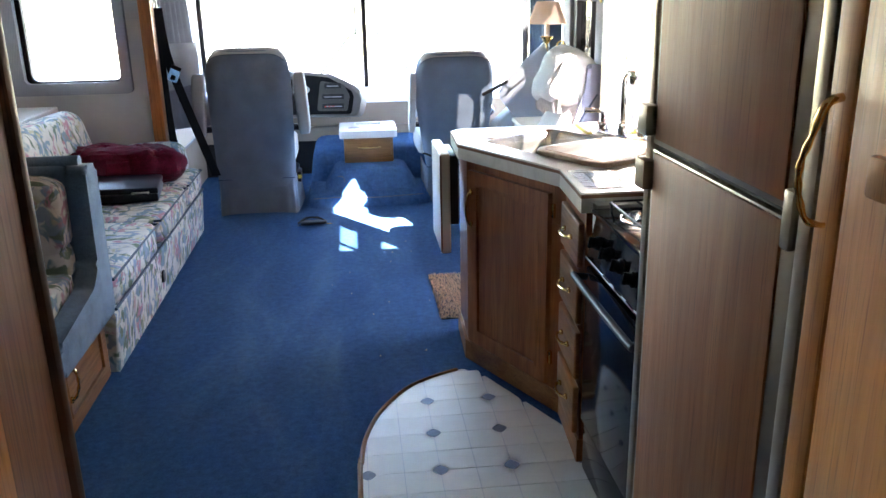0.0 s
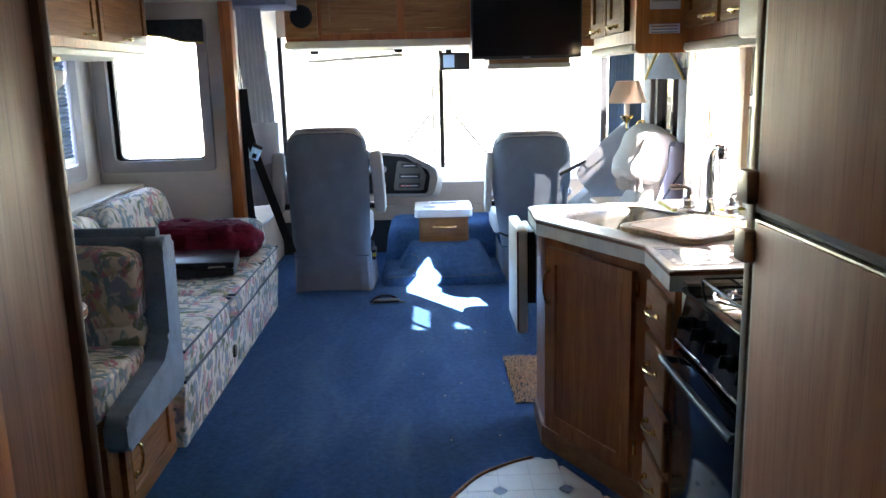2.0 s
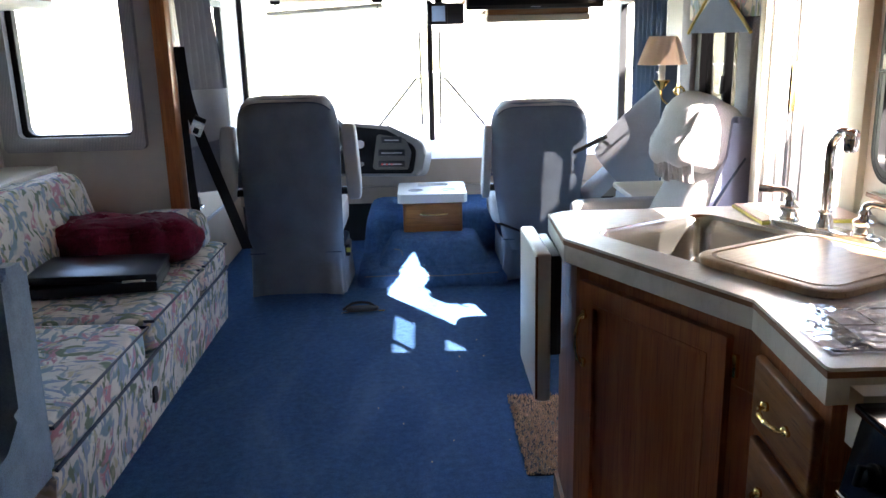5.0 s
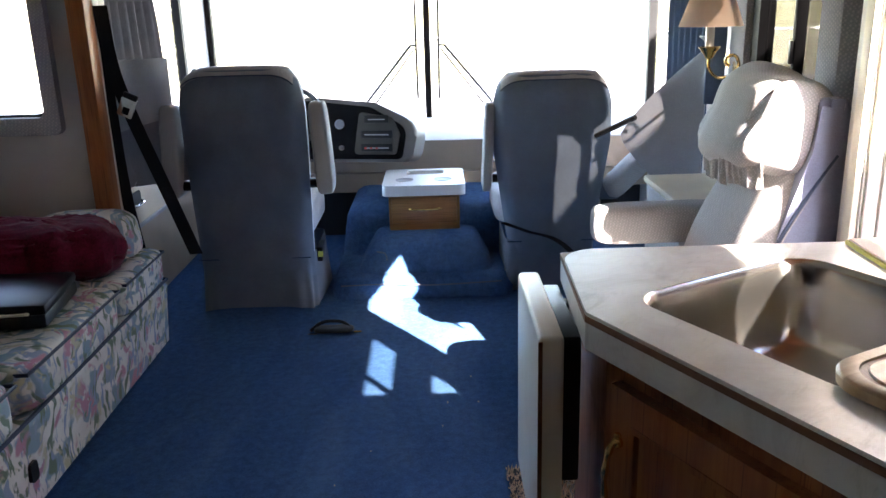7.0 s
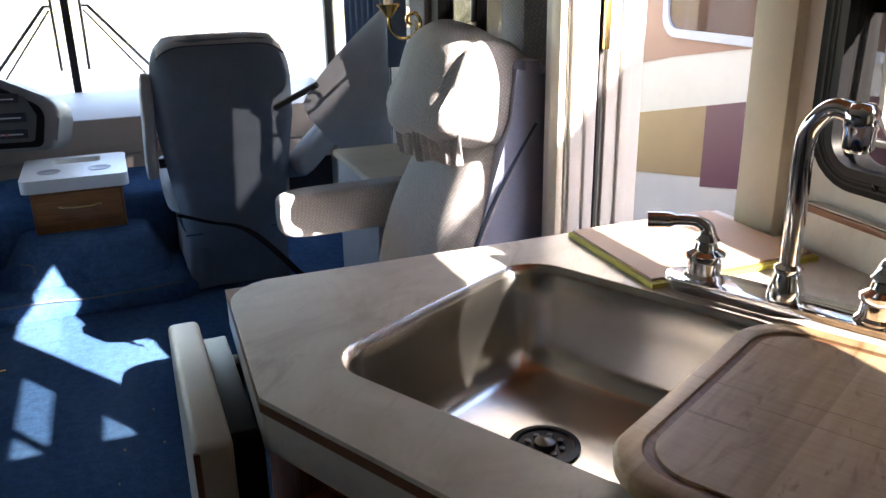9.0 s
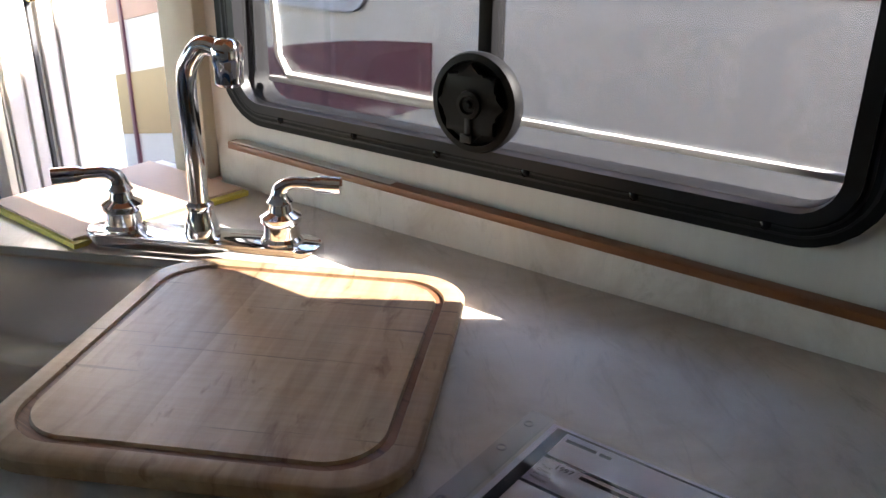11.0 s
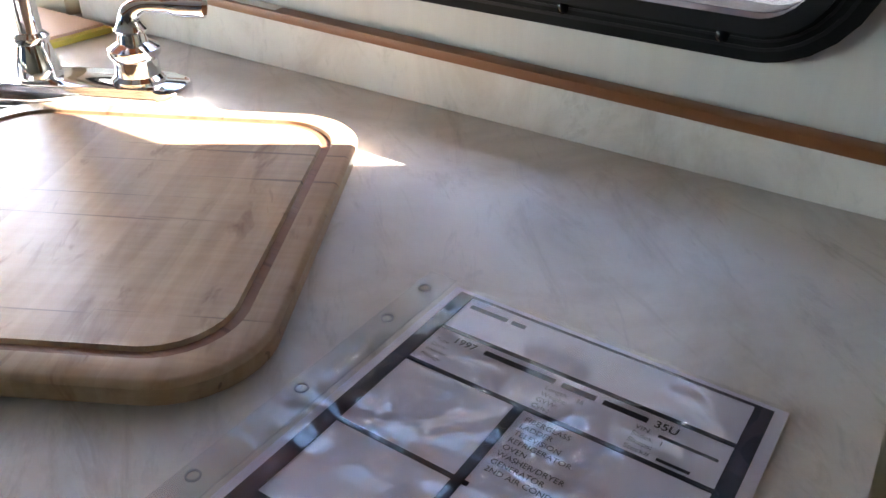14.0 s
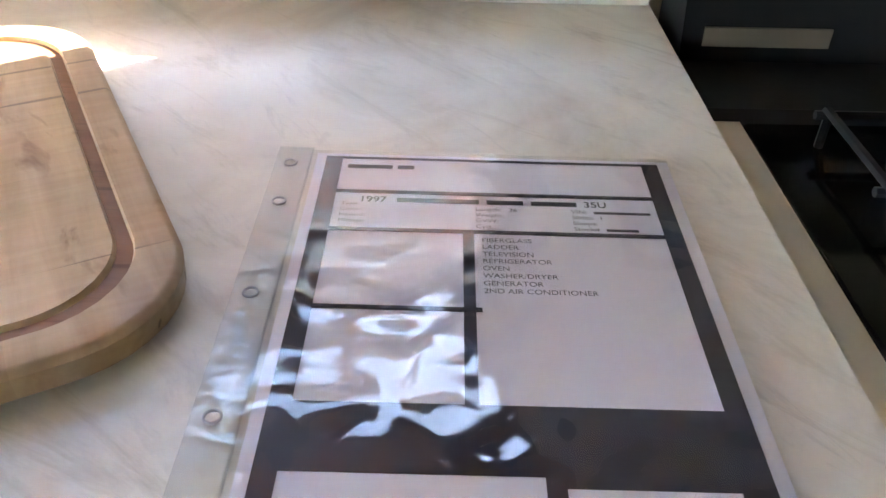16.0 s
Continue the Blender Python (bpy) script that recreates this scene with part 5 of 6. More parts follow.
of2 = overhead("overhead_cabinet", "oak overhead cabinet behind the television", 0.185, 1.26, 5.85, 6.9, 1.60, ((0.22, 0.7, 0.5), (0.74, 1.22, 0.5)), 's')
part("tv_shelf", boxbm(0.27, 0.80, 5.72, 5.9, 1.50, 1.55, bevel=0.006), OAK_X, of2)
part("shelf_rail", boxbm(0.265, 0.805, 5.71, 5.9, 1.465, 1.499, bevel=0.008), CREAM_PAINT, of2)
og = overhead("overhead_cabinet", "oak overhead cabinet over the peninsula", 0.587, WR - 0.001, 3.215, 3.92, 1.52, ((3.60, 3.88, 0.5), (3.29, 3.57, 0.5)), 'w')
part("light_rail", boxbm(0.575, 0.640, 3.215, 3.93, 1.49, 1.519, bevel=0.01), CREAM_PAINT, og)
ep = part("end_panel", prismbm(rounded([(0.585, 1.485, 0.02), (0.775, 1.485, 0.02), (0.775, 2.0), (0.585, 2.0)], 0.0), 'y', 3.195, 3.214), ORANGE_WOOD, og, "honey-coloured end panel with two notices")
for z0, z1 in ((1.63, 1.685), (1.55, 1.582)):
    nt_ = part("notice", boxbm(0.63, 0.735, 3.192, 3.1948, z0, z1), PAPER, ep, "white printed notice")
    for k in range(3):
        part("text_line", boxbm(0.637, 0.728, 3.1912, 3.1919, z1 - 0.010 - k * 0.010, z1 - 0.006 - k * 0.010), GREY_PLASTIC if k else ORANGE_WOOD, nt_)
og2 = overhead("overhead_cabinet", "oak overhead cabinet over the galley worktop", 0.762, WR - 0.001, 2.47, 3.194, 1.52, ((2.85, 3.17, 0.8), (2.50, 2.82, 0.5)), 'w')
part("light_rail", boxbm(0.745, 0.805, 2.47, 3.19, 1.485, 1.519, bevel=0.012), CREAM_PAINT, og2)
hd = thing("range_hood", (0.85, 2.15, 1.5), "almond range hood above the cooker", "range hood")
part("shell", boxbm(0.66, 1.095, 1.88, 2.465, 1.50, 1.62, bevel=0.012), CREAM_PAINT, hd)
part("filter", boxbm(0.70, 1.0, 1.95, 2.40, 1.494, 1.4995), STEEL, hd)
part("cabinet", boxbm(0.72, 1.095, 1.87, 2.465, 1.625, CZ - 0.004, bevel=0.006), OAK, hd)

# television, monitor, visors
tv = thing("television", (0.5, 5.6, 1.52), "black flat-screen television hung above the passenger seat", "television")
part("case", boxbm(0.155, 0.855, 5.62, 5.68, 1.525, 1.95, bevel=0.010), BLACK, tv)
part("screen", boxbm(0.168, 0.842, 5.614, 5.6205, 1.545, 1.938), BLACK_GLOSS, tv)
part("badge", boxbm(0.48, 0.53, 5.6125, 5.6139, 1.532, 1.536), GREY_PLASTIC, tv)
part("bracket", boxbm(0.42, 0.58, 5.68, 5.86, 1.62, 1.86, bevel=0.006), BLACK, tv)
mo = thing("camera_monitor", (0.1, 6.8, 1.47), "small black rear-view monitor hung at the windshield", "monitor")
part("case", boxbm(-0.02, 0.21, 6.79, 6.87, 1.475, 1.61, bevel=0.012), BLACK, mo)
part("hood", boxbm(-0.03, 0.10, 6.75, 6.79, 1.475, 1.61, bevel=0.006), BLACK, mo)
part("screen", boxbm(0.0, 0.085, 6.745, 6.7495, 1.495, 1.59), plain("pale_lcd", (0.45, 0.60, 0.80), 0.2, relief=0), mo, "pale blue screen")
part("bracket", boxbm(0.02, 0.07, 6.8, 6.85, 1.61, 1.64, bevel=0.004), BLACK, mo)
for x0, x1, tilt, z in ((-1.0, -0.3, 3.0, 1.575), (0.3, 0.78, 0.0, 1.535)):
    vi = thing("sun_visor", ((x0 + x1) / 2, 6.7, z), "cream sun visor folded up under the cabinet", "sun visor", "sun visors")
    cx = (x0 + x1) / 2
    part("pad", moved(boxbm(x0, x1, 6.45, 6.75, z - 0.012, z + 0.012, bevel=0.010), Matrix.Translation((cx, 6.6, z)) @ Matrix.Rotation(radians(-tilt), 4, 'Y') @ Matrix.Translation((-cx, -6.6, -z))), CREAM_PAINT, vi)
    for x in (x0 + 0.03, x1 - 0.06):
        part("pivot", boxbm(x, x + 0.06, 6.44, 6.47, z + 0.03, z + 0.062, bevel=0.004), BLACK, vi)
        part("rod", tubebm([(x + 0.03, 6.455, z + 0.035), (x + 0.03, 6.455, z)], 0.004, 6), BLACK, vi)


# ---- sofa and dinette ----
def sofa():
    s = thing("sofa", (-1.5, 4.4, 0), "floral cotton sofa with navy piping and a roll back", "sofa")
    part("base", prismbm(rounded([(-1.95, 0.01), (-1.125, 0.01), (-1.105, 0.275, 0.02), (-1.95, 0.275)], 0.0), 'y', 3.35, 5.41, bevel=0.012), FLORAL, s)
    part("base_piping", tubebm([(-1.106, 3.36, 0.280), (-1.106, 5.41, 0.280), (-1.5, 5.415, 0.280)], 0.007, 6), PIPING, s)
    for y0, y1 in ((3.33, 4.18), (4.185, 4.93), (4.935, 5.42)):
        c = (( -1.80 - 1.095) / 2, (y0 + y1) / 2, 0.352)
        q = part("seat_cushion", puffbm(c, (0.352, (y1 - y0) / 2, 0.075), 0.22, nu=40, nv=14, wob=0.006), FLORAL2, s)
        loop = [(-1.098 if a else -1.76, y, 0.405) for a, y in ((0, y0 + 0.015), (1, y0 + 0.03), (1, y1 - 0.03), (0, y1 - 0.015))]
        part("piping", tubebm(loop, 0.006, 6), PIPING, q)
    for y0, y1 in ((3.33, 4.35), (4.36, 5.38)):
        M = Matrix.Translation((-1.82, (y0 + y1) / 2, 0.60)) @ Matrix.Rotation(radians(-14), 4, 'Y')
        part("back_cushion", puffbm((0, 0, 0), (0.13, (y1 - y0) / 2, 0.22), 0.42, m=M, nu=40, nv=18, wob=0.02), FLORAL, s)
    part("release_tab", prismbm(rect(4.16, 4.20, 0.10, 0.16, 0.012), 'x', -1.13, -1.106), BLACK, s, "black release cut-out")


sofa()
ar = solid("bolster_cushion", puffbm((-1.36, 5.30, 0.50), (0.20, 0.10, 0.10), 0.5, wob=0.01), FLORAL, "floral bolster cushion at the end of the sofa", "cushion")
bm = bmesh.new()
puff(bm, (0, 0, 0), (0.34, 0.23, 0.115), 0.72, m=Matrix.Translation((-1.47, 5.02, 0.53)) @ Matrix.Rotation(radians(-8), 4, 'X') @ Matrix.Rotation(radians(12), 4, 'Z'), nu=72, nv=40, wob=0.05)
for vv in bm.verts:
    vv.co += Vector((noise.noise(vv.co * 60), noise.noise(vv.co * 60 + Vector((5, 0, 0))), noise.noise(vv.co * 60 + Vector((0, 9, 0))))) * 0.012
solid("plush_pillow", bm, MAROON, "fluffy maroon pillow lying on the sofa", "pillow")
cs = thing("black_case", (-1.46, 4.62, 0.42), "flat black zipped case lying on the sofa", "case")
CM = Matrix.Translation((-1.43, 4.62, 0.435)) @ Matrix.Rotation(radians(8), 4, 'Z')
part("lower_shell", moved(boxbm(-0.25, 0.25, -0.17, 0.17, 0.0, 0.045, bevel=0.012), CM), BLACK, cs)
part("lid", moved(boxbm(-0.25, 0.25, -0.17, 0.17, 0.050, 0.085, bevel=0.012), CM @ Matrix.Rotation(radians(2), 4, 'Y')), BLACK, cs)
part("handle", tubebm([CM @ Vector(p) for p in smooth_path([(0.2, -0.17, 0.05), (0.2, -0.20, 0.06), (0.13, -0.20, 0.06), (0.13, -0.17, 0.05)])], 0.005, 6), CREAM_PAINT, cs)


def bench():
    b = thing("dinette_bench", (-1.5, 3.05, 0), "floral dinette bench with blue velvet edging on an oak base", "bench")
    part("base", boxbm(-2.15, -1.165, 2.72, 3.325, 0.0, 0.355, bevel=0.004), OAK_X, b)
    M = Matrix(((0, -1, 0, -1.162), (1, 0, 0, 2.80), (0, 0, 1, 0.03), (0, 0, 0, 1)))
    dr_ = panel_door(b, M, 0.50, 0.27, arch=0.05, mat=OAK_Y)
    pull(M @ Vector((0.075, -0.022, 0.17)), (0, 0.35, 1), (1, 0, 0), dr_, L=0.1)
    # velvet side: an L-shaped padded edge
    L = rounded([(2.72, 0.29, 0.02), (3.33, 0.29, 0.02), (3.345, 0.875, 0.03), (3.215, 0.885, 0.03), (3.20, 0.52, 0.06), (3.12, 0.455, 0.05), (2.72, 0.405, 0.03)], 0.02, 5)
    part("side_panel", prismbm(L, 'x', -1.17, -1.095, bevel=0.019, seg=3), VELVET, b, "padded blue velvet side edge")
    part("back_shell", boxbm(-2.15, -1.171, 3.235, 3.345, 0.30, 0.885, bevel=0.03, seg=3), VELVET, b)
    part("seat_cushion", puffbm((-1.66, 2.965, 0.44), (0.487, 0.25, 0.075), 0.2, nu=40, nv=14, wob=0.006), FLORAL2, b)
    part("back_cushion", puffbm((-1.66, 3.19, 0.715), (0.487, 0.075, 0.145), 0.28, nu=40, nv=16, wob=0.008), FLORAL, b)
    part("back_roll", puffbm((-1.66, 3.19, 0.545), (0.487, 0.065, 0.085), 0.4, nu=40, nv=16, wob=0.006), FLORAL, b)
    part("top_roll", tubebm([(-2.15, 3.28, 0.89), (-1.13, 3.28, 0.89)], 0.024, 10), VELVET, b)


bench()
tb = thing("dinette_table", (-1.75, 2.35, 0), "white laminate dinette table with rounded corner", "table")
part("top", prismbm(rounded([(-2.19, 1.95), (-1.235, 1.95, 0.08), (-1.235, 2.95, 0.11), (-2.19, 2.95)], 0.0, 6), 'z', 0.70, 0.735, bevel=0.004), WHITE_LAM, tb)
part("edge_strip", ringbm(rounded([(-2.19, 1.95, 0.01), (-1.233, 1.948, 0.08), (-1.233, 2.952, 0.11), (-2.19, 2.952, 0.01)], 0.0, 6), rounded([(-2.17, 1.97, 0.01), (-1.25, 1.97, 0.07), (-1.25, 2.93, 0.10), (-2.17, 2.93, 0.01)], 0.0, 6), 'z', 0.708, 0.728), OAK_Y, tb)
part("leg", tubebm([(-1.75, 2.35, 0), (-1.75, 2.35, 0.70)], 0.035, 16), CHROME, tb)

dl = thing("dome_lamp", (-1.95, 4.0, 1.4), "brass ceiling lamp with frosted glass bowl under the cabinet", "lamp")
part("canopy", lathebm([(0.075, 0.0), (0.075, -0.02), (0.03, -0.028), (0.028, -0.05)][::-1], (-1.98, 4.42, 1.563)), BRASS, dl)
part("bowl", lathebm([(0.012, -0.165), (0.05, -0.155), (0.085, -0.12), (0.095, -0.07), (0.092, -0.068), (0.02, -0.06)], (-1.98, 4.42, 1.563)), FROST, dl)
part("finial", lathebm([(0.004, -0.20), (0.010, -0.19), (0.007, -0.18), (0.02, -0.168), (0.018, -0.163)], (-1.98, 4.42, 1.563)), BRASS, dl)


# ---- captain's chairs ----
def captain_chair(cx, cy, top, turn, label, low_half, raised=True):
    """Seen from behind: a tall cloth back that narrows downwards, a patterned top band, folded-up armrests, a skirt to the floor."""
    c = thing("captains_chair", (cx, cy + 0.3, 0), label, "chair", "captain's chairs")
    R = Matrix.Translation((cx, cy, 0)) @ Matrix.Rotation(radians(turn), 4, 'Z')
    z0 = 0.20

    def half(z):
        v = min(1.0, max(0.0, (z - z0) / (top - z0)))
        w = low_half + (0.272 - low_half) * min(1.0, v / 0.62) ** 0.85
        return w - 0.030 * max(0.0, (v - 0.80) / 0.20) ** 1.6

    def back_shape(u, v):
        # rounded top corners, soft belly, edges wrapped forward
        z = z0 + (top - 0.012 - z0) * v
        q = 2 * u - 1
        x = q * half(z)
        y = 0.012 - 0.055 * v + 0.020 * q * q + 0.055 * abs(q) ** 9 + (0.035 * ((v - 0.9) / 0.1) ** 2 if v > 0.9 else 0)
        y += 0.006 * noise.noise((u * 5, v * 7, cx))
        z -= 0.050 * abs(q) ** 6 * v ** 9
        return R @ Vector((x, y, z))
    part("back_cover", sheetbm(back_shape, 34, 40, 0.004), SEATCLOTH, c)
    # the front of the back and its side gussets
    bm = bmesh.new()
    loops = []
    for k in range(25):
        v = k / 24
        z = z0 + (top - 0.004 - z0) * v
        w = half(z) - 0.006 - (0.03 * ((v - 0.93) / 0.07) ** 2 if v > 0.93 else 0)
        d = 0.075 - (0.03 * ((v - 0.9) / 0.1) ** 2 if v > 0.9 else 0)
        yc = 0.125 - 0.050 * v
        loops.append([bm.verts.new(R @ Vector((x, y, z - 0.03 * abs(x / 0.27) ** 6 * v ** 8))) for x, y in rect(-w, w, yc - d + 0.02, yc + d, min(0.045, d * 0.8), 4)])
    for a, b in zip(loops, loops[1:]):
        for i in range(len(a)):
            bm.faces.new((a[i], a[(i + 1) % len(a)], b[(i + 1) % len(a)], b[i]))
    bm.faces.new(loops[0][::-1])
    bm.faces.new(loops[-1])
    bmesh.ops.recalc_face_normals(bm, faces=bm.faces)
    part("backrest", bm, SASH, c)
    wt_ = half(top) - 0.012

    def band(u, v):
        q = 2 * u - 1
        return R @ Vector((q * wt_ * (1 + 0.04 * (1 - v)), -0.026 + 0.013 * q * q + 0.06 * (1 - abs(1 - v)) + 0.06 * v * v, top - 0.034 + 0.034 * math.sin(min(1, v * 1.6) * math.pi / 2) - 0.044 * abs(q) ** 6))
    part("top_band", sheetbm(band, 24, 8, 0.006), DIAMOND, c, "patterned cloth band over the top")
    seam = [R @ Vector((q * wt_ * 1.04, -0.034 + 0.013 * q * q, top - 0.034 - 0.044 * abs(q) ** 6)) for q in np.linspace(-1, 1, 24)]
    part("seam", tubebm(seam, 0.0028, 6), PIPING, c)
    part("seat", puffbm((0, 0.36, 0.41), (0.26, 0.28, 0.085), 0.28, m=R, nu=36, nv=14), DIAMOND, c)
    sw = 0.262 if raised else 0.215

    def skirt(u, v):
        a = 2 * math.pi * u

        def p(q, e):
            return math.copysign(abs(q) ** e, q)
        ruffle = (0.009 * math.sin(a * 5 + 0.7) + 0.005 * math.sin(a * 13)) * (1 - v)
        return R @ Vector(((sw + 0.010 * (1 - v) + ruffle) * p(math.cos(a), 0.28), 0.29 + (0.262 + ruffle) * p(math.sin(a), 0.28), 0.012 + 0.25 * v + 0.008 * math.sin(a * 3) * (1 - v)))
    part("skirt", sheetbm(skirt, 96, 8, 0.004), SEATCLOTH, c)
    part("skirt_seam", tubebm([R @ Vector((q * sw, 0.020, 0.262)) for q in np.linspace(-0.97, 0.97, 12)], 0.003, 6), PIPING, c)
    if not raised:
        AM = R @ Matrix.Translation((0.40, 0.17, 0.565)) @ Matrix.Rotation(radians(-48), 4, 'Z') @ Matrix.Rotation(radians(24), 4, 'X')
        arm = part("armrest", puffbm((0, 0, 0), (0.045, 0.19, 0.055), 0.4, m=AM, nu=24, nv=16), DIAMOND, c)
        part("button", lathebm([(0.017, 0.0), (0.017, 0.004), (0.010, 0.006)], (0, 0, 0), 16, AM @ Matrix.Translation((-0.046, -0.05, 0.0)) @ Matrix.Rotation(-math.pi / 2, 4, 'Y')), SEATSIDE, arm)
        part("arm_bracket", moved(boxbm(0.20, 0.335, 0.07, 0.15, 0.44, 0.53, bevel=0.02), R), SEATCLOTH, c)
    for sd_ in ((-1, 1) if raised else (-1,)):
        xo = 0.332 if raised else 0.292
        rx_ = 0.040 if raised else 0.024
        am = R @ Matrix.Translation((sd_ * xo, 0.075, top * 0.675)) @ Matrix.Rotation(radians(-3 * sd_), 4, 'Y')
        part("armrest", puffbm((0, 0, 0), (rx_, 0.062, 0.205), 0.34, m=am, nu=28, nv=20, wob=0.004), DIAMOND, c)
        part("arm_pivot", tubebm([R @ Vector((sd_ * 0.24, 0.09, top * 0.53)), R @ Vector((sd_ * (xo - 0.02), 0.09, top * 0.53))], 0.022, 10), BLACK, c)
    return c


captain_chair(-0.803, 5.70, 1.118, 0, "slate blue captain's chair with patterned armrests folded up", 0.258)
pc = captain_chair(0.567, 5.86, 1.052, 0, "slate blue passenger captain's chair crossed by a lap belt", 0.190, False)
tag = thing("seat_tag", (-0.53, 5.83, 0.22), "yellow tag on the black seat switch panel", "tag")
part("panel", boxbm(-0.545, -0.515, 5.85, 5.99, 0.20, 0.27, bevel=0.006), BLACK, tag)
part("label", boxbm(-0.535, -0.512, 5.846, 5.852, 0.225, 0.25), YELLOW, tag)


def lounge_chair():
    M = Matrix.Translation((0.880, 4.50, 0)) @ Matrix.Rotation(radians(92), 4, 'Z')   # local +y is where it faces
    c = thing("lounge_chair", (0.93, 4.5, 0), "blue-grey swivel armchair with diamond-weave cloth and gathered head cover", "armchair")
    part("pedestal", moved(boxbm(-0.20, 0.20, -0.15, 0.2, 0.0, 0.25, bevel=0.03), M), SEATSIDE, c)
    part("seat", puffbm((0, 0.13, 0.36), (0.25, 0.30, 0.10), 0.3, m=M, nu=36, nv=14), DIAMOND, c)
    # the back: a velour shell, and a woven front that curls round it
    shell = rounded([(-0.20, 0.25), (0.02, 0.25), (0.00, 0.50), (-0.07, 0.75), (-0.135, 0.95), (-0.150, 1.09, 0.02), (-0.235, 1.085, 0.03), (-0.25, 0.70)], 0.03, 4)
    sh = part("back_shell", moved(prismbm(shell, 'x', -0.235, 0.235, bevel=0.03, seg=4), M), SEATSIDE, c, "blue-grey velour back")

    def front(u, v):
        q = 2 * u - 1
        z = 0.34 + 0.60 * v
        wide = 0.250 - 0.018 * v
        lean = 0.055 - 0.215 * v + 0.06 * math.sin(v * math.pi)
        return M @ Vector((q * wide, lean + 0.045 * (1 - abs(q) ** 3.2) - 0.055 * abs(q) ** 8, z))
    part("backrest", sheetbm(front, 30, 26, 0.02), DIAMOND, c)
    for sd_ in (-1, 1):
        edge_ = [M @ Vector((sd_ * (0.244 - 0.012 * v), 0.012 - 0.215 * v + 0.06 * math.sin(v * math.pi), 0.34 + 0.60 * v)) for v in np.linspace(0, 1, 16)]
        part("piping", tubebm(edge_, 0.006, 6), PIPING, sh)
    HM = M @ Matrix.Translation((0, -0.105, 1.005)) @ Matrix.Rotation(radians(16), 4, 'X')
    bm = bmesh.new()
    puff(bm, (0, 0, 0), (0.222, 0.118, 0.150), 0.66, m=None, nu=48, nv=28, wob=0.006)
    for v in bm.verts:
        # fuller towards the lower front, creased along the crown
        v.co.y += 0.045 * max(0.0, -v.co.z / 0.15) * (1 if v.co.y > 0 else 0)
        v.co.z += 0.010 * math.sin(v.co.x * 21) * (v.co.z / 0.15)
        v.co += Vector((0, 0.006, 0.004)) * math.sin(v.co.x * 95 + 6 * v.co.z) * (1 if abs(v.co.x) > 0.15 else 0.15)
    hc = part("head_cover", moved(bm, HM), DIAMOND, c, "pale head cover")
    bm = bmesh.new()

    def gather(u, v):
        q = 2 * u - 1
        fold = (0.006 * math.sin(u * 62 + 2.2 * math.sin(u * 17)) + 0.0035 * math.sin(u * 141 + 4 * v)) * (0.25 + 0.75 * v)
        drop = 0.105 * (0.72 + 0.28 * math.cos(q * 1.5)) + 0.004 * math.sin(u * 23)
        return HM @ Vector((q * (0.205 - 0.015 * v), 0.120 - 0.055 * abs(q) ** 3 + fold - 0.035 * v, -0.095 - drop * v))
    sheet(bm, gather, 180, 10, 0.003)
    part("gathered_skirt", bm, DIAMOND, hc)
    for sd_, zz in ((-1, 0.59), (1, 0.635)):
        part("armrest", puffbm((sd_ * 0.295, 0.10, zz), (0.048, 0.225, 0.066), 0.35, m=M, nu=24, nv=16), DIAMOND, c)
    return c


lounge_chair()

# ---- cab: engine cover, console, dash ----
eh = thing("engine_cover", (0, 6.5, 0), "carpeted blue engine cover hump between the seats", "engine cover")
def mound(levels):
    """A soft-edged hump: rounded outlines (x0, x1, y0, y1, z, radius) joined from the floor up."""
    bm = bmesh.new()
    rows = [[bm.verts.new((x, y, z)) for x, y in rect(x0, x1, y0, y1, r, 6)] for x0, x1, y0, y1, z, r in levels]
    for a, b in zip(rows, rows[1:]):
        for i in range(len(a)):
            bm.faces.new((a[i], a[(i + 1) % len(a)], b[(i + 1) % len(a)], b[i]))
    bm.faces.new(rows[-1])
    bm.faces.new(rows[0][::-1])
    bmesh.ops.recalc_face_normals(bm, faces=bm.faces)
    return bm


part("hump", mound([(-0.48, 0.50, 6.24, 7.1, 0.0, 0.10), (-0.475, 0.495, 6.25, 7.1, 0.10, 0.10), (-0.46, 0.48, 6.28, 7.09, 0.22, 0.10), (-0.45, 0.47, 6.31, 7.08, 0.285, 0.10), (-0.43, 0.45, 6.34, 7.06, 0.32, 0.09), (-0.40, 0.42, 6.38, 7.03, 0.337, 0.08), (-0.36, 0.38, 6.44, 7.0, 0.343, 0.06)]), CARPET, eh)
part("toe_step", mound([(-0.49, 0.40, 5.86, 6.4, 0.001, 0.09), (-0.492, 0.402, 5.858, 6.4, 0.04, 0.09), (-0.48, 0.39, 5.87, 6.4, 0.075, 0.09), (-0.46, 0.37, 5.895, 6.38, 0.098, 0.08), (-0.42, 0.33, 5.93, 6.36, 0.106, 0.06)]), CARPET, eh)
part("front_step", mound([(-0.37, 0.30, 5.925, 6.5, 0.09, 0.07), (-0.35, 0.285, 5.945, 6.5, 0.13, 0.07), (-0.30, 0.24, 6.00, 6.5, 0.21, 0.06), (-0.285, 0.225, 6.02, 6.5, 0.232, 0.055), (-0.26, 0.20, 6.055, 6.49, 0.243, 0.05), (-0.22, 0.16, 6.10, 6.47, 0.246, 0.04)]), CARPET, eh)
bm = bmesh.new()
